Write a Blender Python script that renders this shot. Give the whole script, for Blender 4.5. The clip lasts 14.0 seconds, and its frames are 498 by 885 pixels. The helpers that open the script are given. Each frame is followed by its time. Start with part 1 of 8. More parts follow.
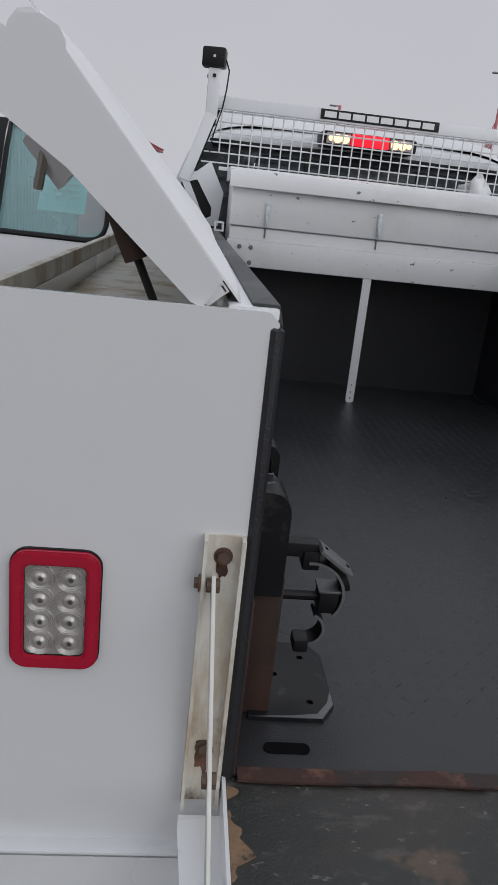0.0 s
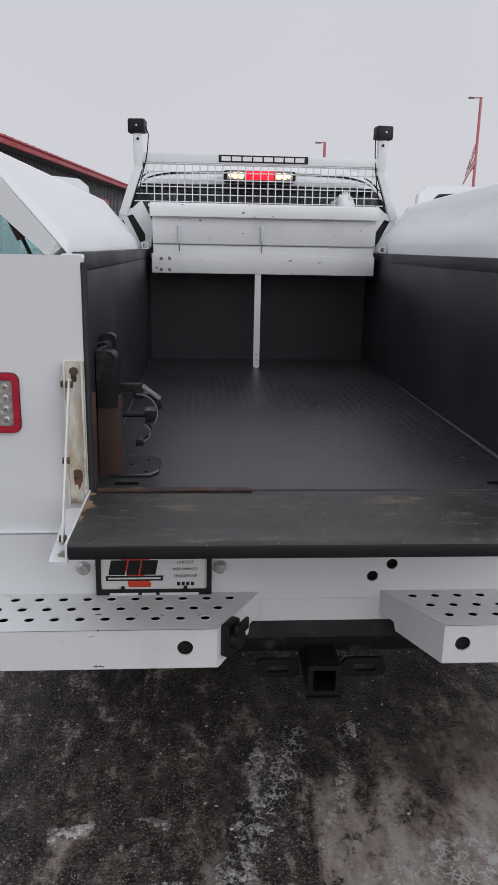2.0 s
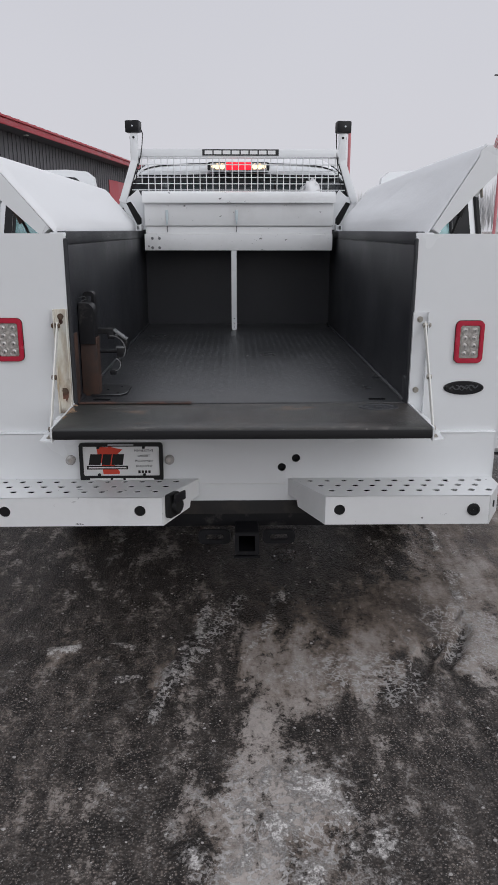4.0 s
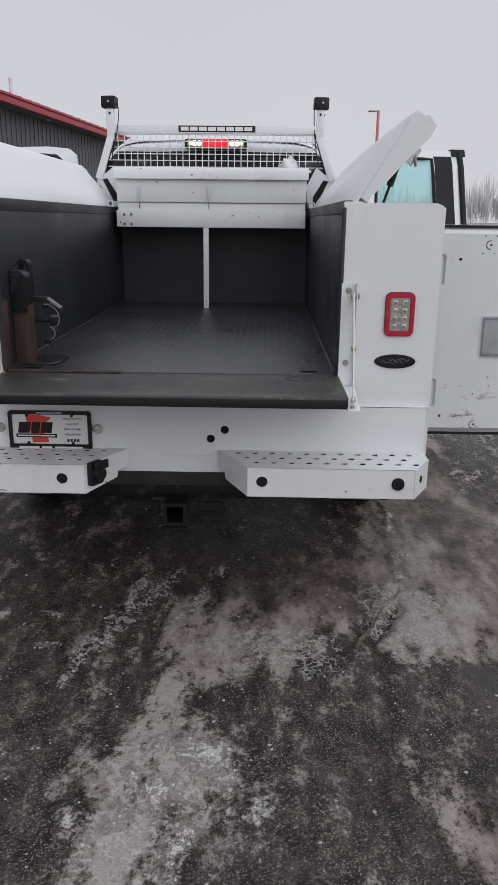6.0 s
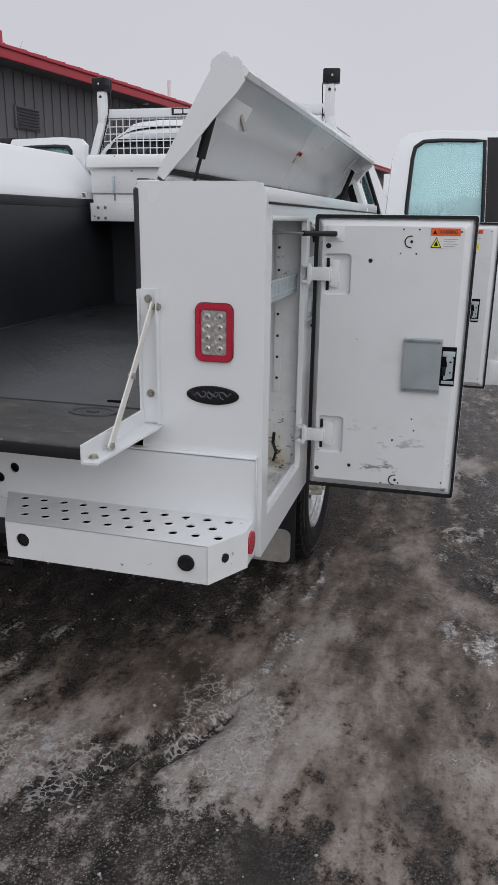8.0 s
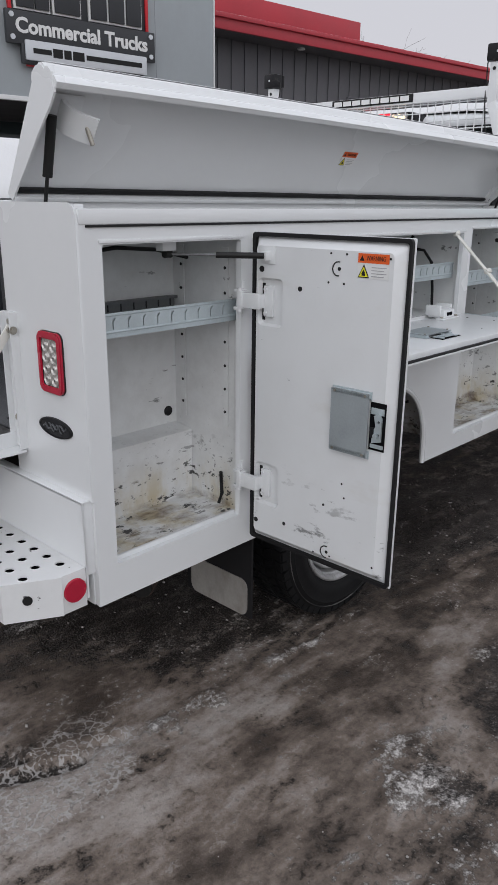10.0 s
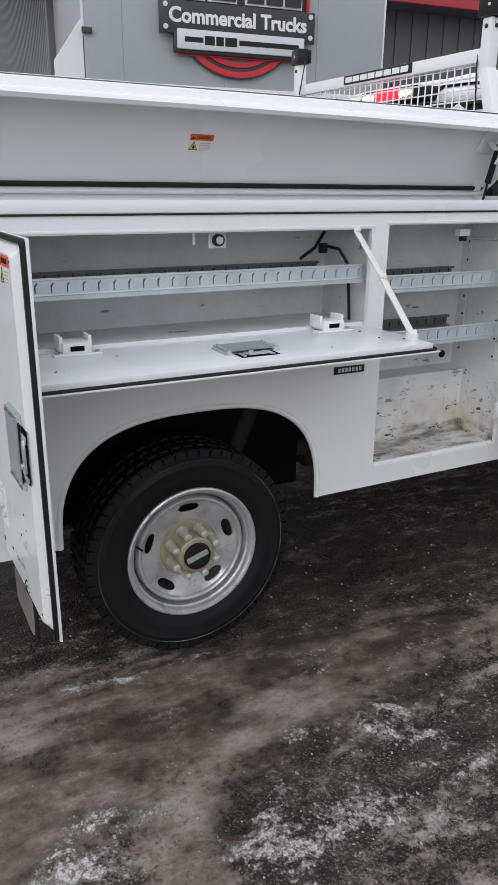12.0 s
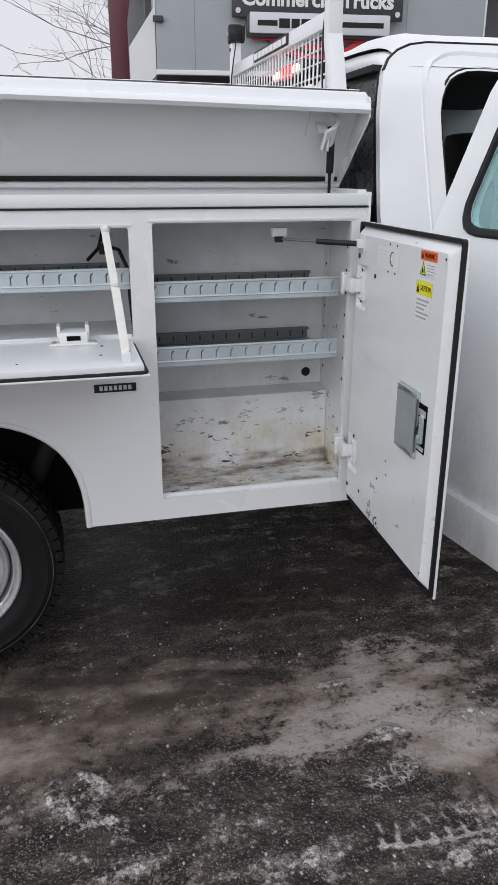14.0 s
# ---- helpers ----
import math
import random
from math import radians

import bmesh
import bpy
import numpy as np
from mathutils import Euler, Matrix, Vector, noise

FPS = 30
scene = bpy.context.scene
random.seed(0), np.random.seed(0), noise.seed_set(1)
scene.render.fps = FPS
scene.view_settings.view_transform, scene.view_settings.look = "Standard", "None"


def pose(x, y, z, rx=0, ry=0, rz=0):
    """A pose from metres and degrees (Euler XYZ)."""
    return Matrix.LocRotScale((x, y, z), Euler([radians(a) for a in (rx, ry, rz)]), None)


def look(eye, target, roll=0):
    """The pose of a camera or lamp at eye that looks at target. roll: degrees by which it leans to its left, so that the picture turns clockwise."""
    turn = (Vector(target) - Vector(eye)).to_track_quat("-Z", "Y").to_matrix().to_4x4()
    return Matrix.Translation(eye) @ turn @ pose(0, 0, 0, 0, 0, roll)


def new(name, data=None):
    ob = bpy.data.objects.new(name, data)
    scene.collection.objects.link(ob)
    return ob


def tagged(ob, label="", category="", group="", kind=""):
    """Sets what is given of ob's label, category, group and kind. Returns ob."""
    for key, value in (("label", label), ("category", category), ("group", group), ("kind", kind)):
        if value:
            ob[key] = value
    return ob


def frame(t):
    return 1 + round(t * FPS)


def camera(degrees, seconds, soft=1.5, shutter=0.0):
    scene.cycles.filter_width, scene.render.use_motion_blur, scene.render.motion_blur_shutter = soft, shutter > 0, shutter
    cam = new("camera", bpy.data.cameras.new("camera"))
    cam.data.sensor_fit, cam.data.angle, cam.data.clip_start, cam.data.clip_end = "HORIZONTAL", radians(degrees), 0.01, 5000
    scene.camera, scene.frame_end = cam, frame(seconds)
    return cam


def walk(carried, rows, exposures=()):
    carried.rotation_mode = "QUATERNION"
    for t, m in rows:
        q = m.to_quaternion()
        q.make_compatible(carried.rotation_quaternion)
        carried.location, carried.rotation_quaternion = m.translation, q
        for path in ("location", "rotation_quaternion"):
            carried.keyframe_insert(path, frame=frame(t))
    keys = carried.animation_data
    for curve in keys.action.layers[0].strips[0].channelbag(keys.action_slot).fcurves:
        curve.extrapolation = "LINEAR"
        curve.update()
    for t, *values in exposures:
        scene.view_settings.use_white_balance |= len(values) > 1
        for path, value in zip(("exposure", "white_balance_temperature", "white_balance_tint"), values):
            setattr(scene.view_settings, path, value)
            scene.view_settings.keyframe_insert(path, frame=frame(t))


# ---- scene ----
cam = camera(37.3, 14.0)
PATH = [
    (0, (-0.748, -0.821, 1.692), (-0.551, 1.075, 1.089), 6.2),
    (0.5, (-0.68, -1.163, 1.648), (-0.528, 0.741, 1.054), 4.8),
    (1, (-0.581, -1.391, 1.621), (-0.447, 0.523, 1.058), 3.4),
    (1.5, (-0.42, -1.7, 1.607), (-0.299, 0.226, 1.081), 1.9),
    (2, (-0.344, -1.967, 1.613), (-0.214, -0.038, 1.101), 1.1),
    (2.5, (-0.279, -2.253, 1.605), (-0.167, -0.32, 1.103), 0.5),
    (3, (-0.168, -2.458, 1.603), (-0.101, -0.526, 1.092), 0.0),
    (3.2, (-0.108, -2.534, 1.605), (-0.066, -0.602, 1.088), -0.2),
    (5.3, (0.048, -2.976, 1.536), (0.083, -1.068, 0.937), 0.4),
    (5.5, (0.12, -2.929, 1.525), (0.144, -1.021, 0.926), 0.5),
    (6, (0.357, -2.795, 1.524), (0.319, -0.882, 0.945), 0.6),
    (6.5, (0.57, -2.594, 1.516), (0.445, -0.675, 0.969), 0.7),
    (7, (0.851, -2.358, 1.519), (0.615, -0.449, 0.97), 0.6),
    (7.5, (1.199, -2.186, 1.51), (0.824, -0.305, 0.943), 0.7),
    (8, (1.494, -1.945, 1.49), (0.987, -0.099, 0.911), 0.7),
    (8.2, (1.626, -1.848, 1.505), (1.033, -0.032, 0.915), 0.6),
    (10.3, (2.661, -0.841, 1.596), (1.264, 0.446, 0.97), 0.6),
    (10.5, (2.758, -0.715, 1.6), (1.308, 0.51, 0.97), 0.6),
    (11, (2.938, -0.426, 1.621), (1.394, 0.669, 0.978), 0.9),
    (11.5, (3.023, -0.05, 1.616), (1.405, 0.932, 0.969), 0.6),
    (12, (3.11, 0.285, 1.617), (1.437, 1.16, 0.956), 0.6),
    (12.5, (3.234, 0.653, 1.63), (1.508, 1.406, 0.955), 0.5),
    (13, (3.243, 0.988, 1.623), (1.477, 1.648, 0.955), 0.6),
    (13.5, (3.252, 1.315, 1.645), (1.453, 1.872, 0.971), 0.5),
    (14, (3.261, 1.655, 1.632), (1.439, 2.109, 0.944), 0.1),
]
EXPOSURES = [(0.0, -0.05), (0.5, -0.02), (1.0, 0.15), (2.0, 0.20), (3.0, 0.22), (8.0, 0.18), (10.5, 0.26), (11.5, 0.34), (12.0, 0.56), (13.0, 0.57), (14.0, 0.54)]
walk(cam, [(t, look(eye, target, roll)) for t, eye, target, roll in PATH], EXPOSURES)

# ---- world, sun, exposure ----
world = bpy.data.worlds.new("overcast_sky")
scene.world = world
world.use_nodes = True
wn, wl = world.node_tree.nodes, world.node_tree.links
wn.clear()
w_out = wn.new("ShaderNodeOutputWorld")
w_bg = wn.new("ShaderNodeBackground")
w_sky = wn.new("ShaderNodeTexSky")
w_sky.sky_type, w_sky.sun_disc = "NISHITA", False
w_sky.sun_elevation, w_sky.sun_rotation = radians(38), radians(200)
w_sky.air_density, w_sky.dust_density = 2.0, 6.0
w_hsv = wn.new("ShaderNodeHueSaturation")
w_hsv.inputs["Saturation"].default_value, w_hsv.inputs["Value"].default_value = 0.1, 0.06
wl.new(w_sky.outputs[0], w_hsv.inputs["Color"])
w_tc = wn.new("ShaderNodeTexCoord")
w_sep = wn.new("ShaderNodeSeparateXYZ")
wl.new(w_tc.outputs["Generated"], w_sep.inputs[0])
w_ramp = wn.new("ShaderNodeValToRGB")
w_ramp.color_ramp.interpolation = "EASE"
SKY = ((0.0, (0.575, 0.575, 0.62)), (0.33, (0.54, 0.545, 0.595)), (0.55, (0.78, 0.80, 0.87)), (1.0, (0.87, 0.90, 0.985)))
w_ramp.color_ramp.elements[0].position, w_ramp.color_ramp.elements[1].position = SKY[0][0], SKY[3][0]
w_ramp.color_ramp.elements.new(SKY[1][0])
w_ramp.color_ramp.elements.new(SKY[2][0])
for el, (_, c) in zip(w_ramp.color_ramp.elements, SKY):
    el.color = (*c, 1)
wl.new(w_sep.outputs["Z"], w_ramp.inputs[0])
w_cloud = wn.new("ShaderNodeTexNoise")
w_cloud.inputs["Scale"].default_value, w_cloud.inputs["Detail"].default_value = 1.6, 3
wl.new(w_tc.outputs["Generated"], w_cloud.inputs["Vector"])
w_cr = wn.new("ShaderNodeMapRange")
w_cr.inputs[1].default_value, w_cr.inputs[2].default_value, w_cr.inputs[3].default_value, w_cr.inputs[4].default_value = 0.3, 0.7, 0.97, 1.03
wl.new(w_cloud.outputs[0], w_cr.inputs[0])
w_mul = wn.new("ShaderNodeVectorMath")
w_mul.operation = "SCALE"
wl.new(w_ramp.outputs[0], w_mul.inputs[0])
wl.new(w_cr.outputs[0], w_mul.inputs["Scale"])
w_mix = wn.new("ShaderNodeMix")
w_mix.data_type = "RGBA"
w_mix.inputs[0].default_value = 0.06
wl.new(w_mul.outputs[0], w_mix.inputs[6])
wl.new(w_hsv.outputs[0], w_mix.inputs[7])
wl.new(w_mix.outputs[2], w_bg.inputs["Color"])
w_bg.inputs["Strength"].default_value = 1.0
wl.new(w_bg.outputs[0], w_out.inputs[0])

sun = new("sun", bpy.data.lights.new("sun", "SUN"))
sun.data.energy, sun.data.angle, sun.data.color = 0.85, radians(60), (0.99, 0.99, 1.0)
sun.matrix_world = look((9, -8, 5.5), (0, 1, 0))

# ---- materials ----


def nodes_of(name):
    m = bpy.data.materials.new(name)
    m.use_nodes = True
    t = m.node_tree
    return m, t.nodes, t.links, t.nodes["Principled BSDF"]


def rgb(c):
    return (*c, 1.0) if len(c) == 3 else c


def noise_node(n, l, vec, scale, detail=4, stretch=None, rough=0.55):
    t = n.new("ShaderNodeTexNoise")
    t.inputs["Scale"].default_value, t.inputs["Detail"].default_value, t.inputs["Roughness"].default_value = scale, detail, rough
    if stretch:
        mp = n.new("ShaderNodeMapping")
        mp.inputs["Scale"].default_value = stretch
        l.new(vec, mp.inputs["Vector"])
        vec = mp.outputs[0]
    l.new(vec, t.inputs["Vector"])
    return t.outputs[0]


def ranged(n, l, value, a, b, c=0.0, d=1.0):
    r = n.new("ShaderNodeMapRange")
    for i, v in enumerate((a, b, c, d)):
        r.inputs[i + 1].default_value = v
    l.new(value, r.inputs[0])
    return r.outputs[0]


def math_node(n, l, op, a, b):
    m = n.new("ShaderNodeMath")
    m.operation = op
    for i, v in enumerate((a, b)):
        if isinstance(v, (int, float)):
            m.inputs[i].default_value = v
        else:
            l.new(v, m.inputs[i])
    return m.outputs[0]


def mixed(n, l, fac, a, b):
    m = n.new("ShaderNodeMix")
    m.data_type = "RGBA"
    for i, v in ((0, fac), (6, a), (7, b)):
        if isinstance(v, (int, float)):
            m.inputs[i].default_value = v
        elif isinstance(v, tuple):
            m.inputs[i].default_value = rgb(v)
        else:
            l.new(v, m.inputs[i])
    return m.outputs[2]


def surface(name, base, rough=0.5, metal=0.0, var=0.06, scale=3.0, bump=0.0, bscale=200.0, coat=0.0, layers=(), random_tint=0.0, rvar=0.08, bdist=0.002, spec=0.5):
    """A plain surface with tone at two scales, fine relief, and layers of (colour, scale, low, high, stretch, z_low, z_high, roughness, amount):
    stains where a noise passes from low to high, faded out above z_low..z_high."""
    m, n, l, p = nodes_of(name)
    tc = n.new("ShaderNodeTexCoord").outputs["Object"]
    big = noise_node(n, l, tc, scale, 4)
    fine = noise_node(n, l, tc, scale * 14, 3)
    tone = math_node(n, l, "ADD", ranged(n, l, big, 0.25, 0.75, -var, var), ranged(n, l, fine, 0.25, 0.75, -var * 0.5, var * 0.5))
    dark = tuple(c * 0.5 for c in base)
    light = tuple(min(1.0, c * 1.5) for c in base)
    col = mixed(n, l, ranged(n, l, tone, -0.5, 0.5, 0.0, 1.0), dark, light)
    if random_tint:
        oi = n.new("ShaderNodeObjectInfo").outputs["Random"]
        col = mixed(n, l, ranged(n, l, oi, 0, 1, 0, random_tint), col, dark)
    rg = ranged(n, l, big, 0.3, 0.7, rough - rvar, rough + rvar)
    z = None
    for colour, sc, low, high, stretch, z0, z1, lr, amount in layers:
        f = ranged(n, l, noise_node(n, l, tc, sc, 5, stretch, 0.65), low, high)
        if z0 is not None:
            if z is None:
                sep = n.new("ShaderNodeSeparateXYZ")
                l.new(tc, sep.inputs[0])
                z = sep.outputs["Z"]
            f = math_node(n, l, "MULTIPLY", f, ranged(n, l, z, z0, z1, 1.0, 0.0))
        f = math_node(n, l, "MULTIPLY", f, amount)
        col = mixed(n, l, f, col, colour)
        r2 = n.new("ShaderNodeMix")
        l.new(f, r2.inputs[0])
        l.new(rg, r2.inputs[2])
        r2.inputs[3].default_value = lr
        rg = r2.outputs[0]
    l.new(col, p.inputs["Base Color"])
    l.new(rg, p.inputs["Roughness"])
    p.inputs["Metallic"].default_value, p.inputs["Specular IOR Level"].default_value = metal, spec
    if coat:
        p.inputs["Coat Weight"].default_value, p.inputs["Coat Roughness"].default_value = coat, 0.12
    if bump:
        b = n.new("ShaderNodeBump")
        b.inputs["Strength"].default_value, b.inputs["Distance"].default_value = bump, bdist
        l.new(noise_node(n, l, tc, bscale, 3), b.inputs["Height"])
        l.new(b.outputs[0], p.inputs["Normal"])
    return m


GRIME = (0.16, 0.14, 0.12)
BLACKMARK = (0.03, 0.03, 0.03)
M = {}
M["paint"] = surface("white_paint", (0.735, 0.785, 0.82), 0.26, var=0.015, scale=1.5, coat=0.4, rvar=0.03, layers=((GRIME, 90, 0.74, 0.78, None, None, 0, 0.6, 0.3), (BLACKMARK, 30, 0.745, 0.76, (1, 1, 1.6), None, 0, 0.7, 0.5)))
M["paint_step"] = surface("chipped_white_paint", (0.745, 0.765, 0.775), 0.4, var=0.03, scale=2.5, coat=0.2, layers=((GRIME, 4.0, 0.5, 0.9, None, None, 0, 0.6, 0.25), (BLACKMARK, 22, 0.665, 0.69, (1, 1, 1.6), None, 0, 0.7, 0.85)))
M["paint_in"] = surface("scuffed_inside_paint", (0.75, 0.785, 0.79), 0.45, var=0.03, scale=3, layers=((GRIME, 6.0, 0.42, 0.72, (1, 1, 1), None, 0, 0.6, 0.25), (BLACKMARK, 15, 0.645, 0.69, (1, 0.35, 1.3), None, 0, 0.7, 0.75), ((0.45, 0.36, 0.18), 7, 0.47, 0.66, (1, 1.0, 0.5), 0.66, 0.80, 0.8, 0.7), ((0.11, 0.066, 0.040), 13, 0.43, 0.62, (1, 0.45, 1.4), 0.632, 0.652, 0.8, 0.8), (BLACKMARK, 20, 0.61, 0.65, (1, 0.55, 1.6), 0.72, 0.88, 0.8, 0.95), (BLACKMARK, 44, 0.62, 0.66, (1, 0.6, 1.2), 0.74, 0.9, 0.8, 0.7)))
M["paint_door"] = surface("scuffed_door_paint", (0.725, 0.775, 0.812), 0.36, var=0.015, scale=2, coat=0.25, layers=((GRIME, 7.0, 0.44, 0.78, None, None, 0, 0.6, 0.08), (BLACKMARK, 15, 0.615, 0.68, (0.7, 1, 1.5), 0.62, 0.86, 0.8, 0.8), (BLACKMARK, 26, 0.70, 0.73, (0.4, 1, 1.8), None, 0, 0.8, 0.6), ((0.42, 0.36, 0.26), 5, 0.56, 0.75, (0.5, 1, 1.4), None, 0, 0.6, 0.25)))
M["paint_rusty"] = surface("rust_stained_white_paint", (0.68, 0.66, 0.60), 0.5, var=0.06, scale=6, layers=(((0.36, 0.25, 0.13), 10, 0.48, 0.66, (1, 1, 0.35), None, 0, 0.8, 0.75), ((0.13, 0.065, 0.03), 14, 0.52, 0.64, (1, 1, 0.5), 1.0, 1.12, 0.9, 0.9)))
M["rust"] = surface("rust", (0.055, 0.026, 0.019), 0.85, var=0.25, scale=12, bump=0.5, bscale=160, layers=(((0.20, 0.095, 0.065), 24, 0.52, 0.66, None, None, 0, 0.9, 0.7), ((0.02, 0.02, 0.02), 9, 0.52, 0.6, None, None, 0, 0.7, 0.8)))
M["rust_pale"] = surface("ochre_rust_scale", (0.19, 0.122, 0.074), 0.9, var=0.3, scale=30, bump=0.6, bscale=200, layers=(((0.11, 0.055, 0.03), 38, 0.50, 0.62, None, None, 0, 0.9, 0.8), ((0.03, 0.027, 0.025), 26, 0.56, 0.62, None, None, 0, 0.8, 0.8)))
M["rust_bolt"] = surface("rusted_bolt_steel", (0.12, 0.085, 0.06), 0.7, var=0.3, scale=40, metal=0.3, layers=(((0.10, 0.045, 0.022), 60, 0.48, 0.62, None, None, 0, 0.8, 0.7),))
M["rust_dark"] = surface("dark_rusted_steel", (0.030, 0.016, 0.012), 0.7, var=0.2, scale=9, bump=0.3, bscale=120, layers=(((0.085, 0.036, 0.020), 8, 0.45, 0.65, (1, 1, 0.5), None, 0, 0.8, 0.6), ((0.012, 0.011, 0.011), 6, 0.50, 0.60, (1, 1, 0.6), None, 0, 0.6, 0.7)))
M["liner"] = surface("black_bed_liner", (0.0175, 0.0186, 0.0225), 0.42, var=0.15, scale=3, bump=0.6, bscale=330, layers=(((0.03, 0.03, 0.033), 2.5, 0.5, 0.9, None, None, 0, 0.5, 0.35),))
M["liner_floor"] = surface("worn_black_floor_liner", (0.0250, 0.0258, 0.0285), 0.34, var=0.15, scale=2.5, bump=0.5, bscale=330, layers=(((0.016, 0.016, 0.0175), 1.8, 0.45, 0.8, (1, 0.5, 1), None, 0, 0.45, 0.35), ((0.30, 0.28, 0.26), 14, 0.62, 0.72, (1, 0.7, 1), 0.9, 0.91, 0.8, 0.0)))
M["liner_gate"] = surface("scraped_black_tailgate_liner", (0.018, 0.0168, 0.0160), 0.36, var=0.2, scale=3, bump=0.6, bscale=240, layers=(((0.056, 0.044, 0.036), 4.5, 0.46, 0.72, (0.8, 1.2, 1), None, 0, 0.5, 0.7), ((0.12, 0.11, 0.10), 17, 0.60, 0.68, (0.8, 1.2, 1), None, 0, 0.6, 0.55), ((0.21, 0.13, 0.085), 6, 0.62, 0.68, (0.8, 1.0, 1), None, 0, 0.8, 0.6), ((0.25, 0.235, 0.22), 60, 0.63, 0.68, (0.7, 1.2, 1), None, 0, 0.6, 0.6), ((0.13, 0.12, 0.107), 28, 0.57, 0.68, (0.55, 1.3, 1), None, 0, 0.6, 0.5), ((0.030, 0.036, 0.032), 3, 0.45, 0.62, None, None, 0, 0.5, 0.5)))
M["black"] = surface("black_painted_steel", (0.008, 0.008, 0.0095), 0.42, spec=0.28, var=0.2, scale=8, layers=(((0.09, 0.085, 0.08), 20, 0.58, 0.7, None, None, 0, 0.6, 0.4),))
M["chassis"] = surface("dark_undercarriage", (0.017, 0.016, 0.016), 0.75, var=0.25, scale=5, layers=(((0.06, 0.05, 0.042), 7, 0.52, 0.7, None, None, 0, 0.9, 0.6),))
M["rubber"] = surface("rubber_seal", (0.009, 0.009, 0.010), 0.6, spec=0.3, var=0.1, scale=10)
M["tyre"] = surface("tyre_rubber", (0.0045, 0.0047, 0.0054), 0.62, spec=0.26, var=0.15, scale=6, bump=0.2, bscale=90, layers=(((0.012, 0.0115, 0.011), 6, 0.5, 0.75, None, None, 0, 0.8, 0.5), ((0.06, 0.056, 0.052), 40, 0.67, 0.72, (1, 1, 1), None, 0, 0.8, 0.5)))
M["tyre_dust"] = surface("dust_on_rubber", (0.020, 0.020, 0.021), 0.75, var=0.3, scale=5, layers=(((0.16, 0.155, 0.15), 5, 0.50, 0.66, None, None, 0, 0.8, 0.8),))
M["rim"] = surface("silver_wheel_paint", (0.56, 0.565, 0.575), 0.32, metal=0.6, var=0.06, scale=5, layers=(((0.16, 0.145, 0.13), 9, 0.46, 0.72, None, None, 0, 0.7, 0.5), ((0.09, 0.08, 0.07), 45, 0.60, 0.70, None, None, 0, 0.7, 0.4)))
M["hub"] = surface("tarnished_hub_metal", (0.36, 0.315, 0.215), 0.5, metal=0.25, var=0.12, scale=18, layers=(((0.25, 0.2, 0.12), 22, 0.5, 0.7, None, None, 0, 0.8, 0.6),))
M["nut"] = surface("dull_nut_cover_metal", (0.50, 0.48, 0.42), 0.45, metal=0.3, var=0.15, scale=30, layers=(((0.25, 0.21, 0.14), 26, 0.5, 0.7, None, None, 0, 0.8, 0.6),))
M["zinc"] = surface("galvanised_steel", (0.52, 0.585, 0.61), 0.4, metal=0.6, var=0.08, scale=12, layers=(((0.36, 0.40, 0.42), 5, 0.45, 0.7, None, None, 0, 0.5, 0.4),))
M["zinc_dark"] = surface("dull_grey_steel", (0.17, 0.175, 0.18), 0.5, metal=0.5, var=0.15, scale=10)
M["zinc_mid"] = surface("weathered_zinc_plate", (0.33, 0.365, 0.38), 0.42, metal=0.35, var=0.1, scale=14)
M["muddy_steel"] = surface("muddy_steel", (0.30, 0.285, 0.265), 0.6, metal=0.2, var=0.1, scale=6, layers=(((0.13, 0.11, 0.095), 8, 0.45, 0.7, (1, 1, 0.6), None, 0, 0.8, 0.6),))
# the shade inside holes and recesses, put into the colour of flat pieces
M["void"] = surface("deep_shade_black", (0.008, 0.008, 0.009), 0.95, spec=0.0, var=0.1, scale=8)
M["steel"] = surface("bolt_steel", (0.36, 0.34, 0.30), 0.45, metal=0.7, var=0.15, scale=30)
M["lamp_red"] = surface("red_lamp_plastic", (0.40, 0.010, 0.035), 0.22, var=0.08, scale=20, coat=0.3)
M["snow"] = surface("snow", (0.86, 0.87, 0.90), 0.75, var=0.015, scale=2.2, bump=0.35, bscale=70, bdist=0.004)
M["red_metal"] = surface("red_roof_metal", (0.40, 0.035, 0.05), 0.42, var=0.08, scale=1.5)
M["burgundy"] = surface("burgundy_trim_metal", (0.085, 0.015, 0.022), 0.45, var=0.1, scale=2)
M["siding"] = surface("dark_grey_siding", (0.105, 0.105, 0.115), 0.55, var=0.08, scale=1.2)
M["panel_grey"] = surface("light_grey_panel", (0.33, 0.36, 0.38), 0.5, var=0.03, scale=0.8, layers=((GRIME, 1.5, 0.5, 0.9, (1, 1, 0.4), None, 0, 0.6, 0.15),))
# dark tone for the shade under the sign box, and for slats and lamp
M["soffit"] = surface("dark_trim_and_shade", (0.045, 0.045, 0.05), 0.7, var=0.1, scale=2)
M["door_grey"] = surface("mid_grey_door_metal", (0.20, 0.21, 0.22), 0.5, var=0.06, scale=2)
M["trim_white"] = surface("white_trim_metal", (0.66, 0.68, 0.70), 0.45, var=0.05, scale=2)
M["sign_dark"] = surface("charcoal_sign_board", (0.028, 0.030, 0.034), 0.4, var=0.06, scale=4)
M["sign_white"] = surface("pale_grey_sign_board", (0.56, 0.58, 0.61), 0.4, var=0.03, scale=4)
M["sign_red"] = surface("red_sign_paint", (0.55, 0.02, 0.03), 0.4, var=0.05, scale=4)
M["ink"] = surface("black_ink", (0.012, 0.012, 0.012), 0.5, spec=0.28, var=0.05, scale=30)
M["ink_grey"] = surface("grey_ink", (0.34, 0.34, 0.35), 0.5, var=0.05, scale=30)
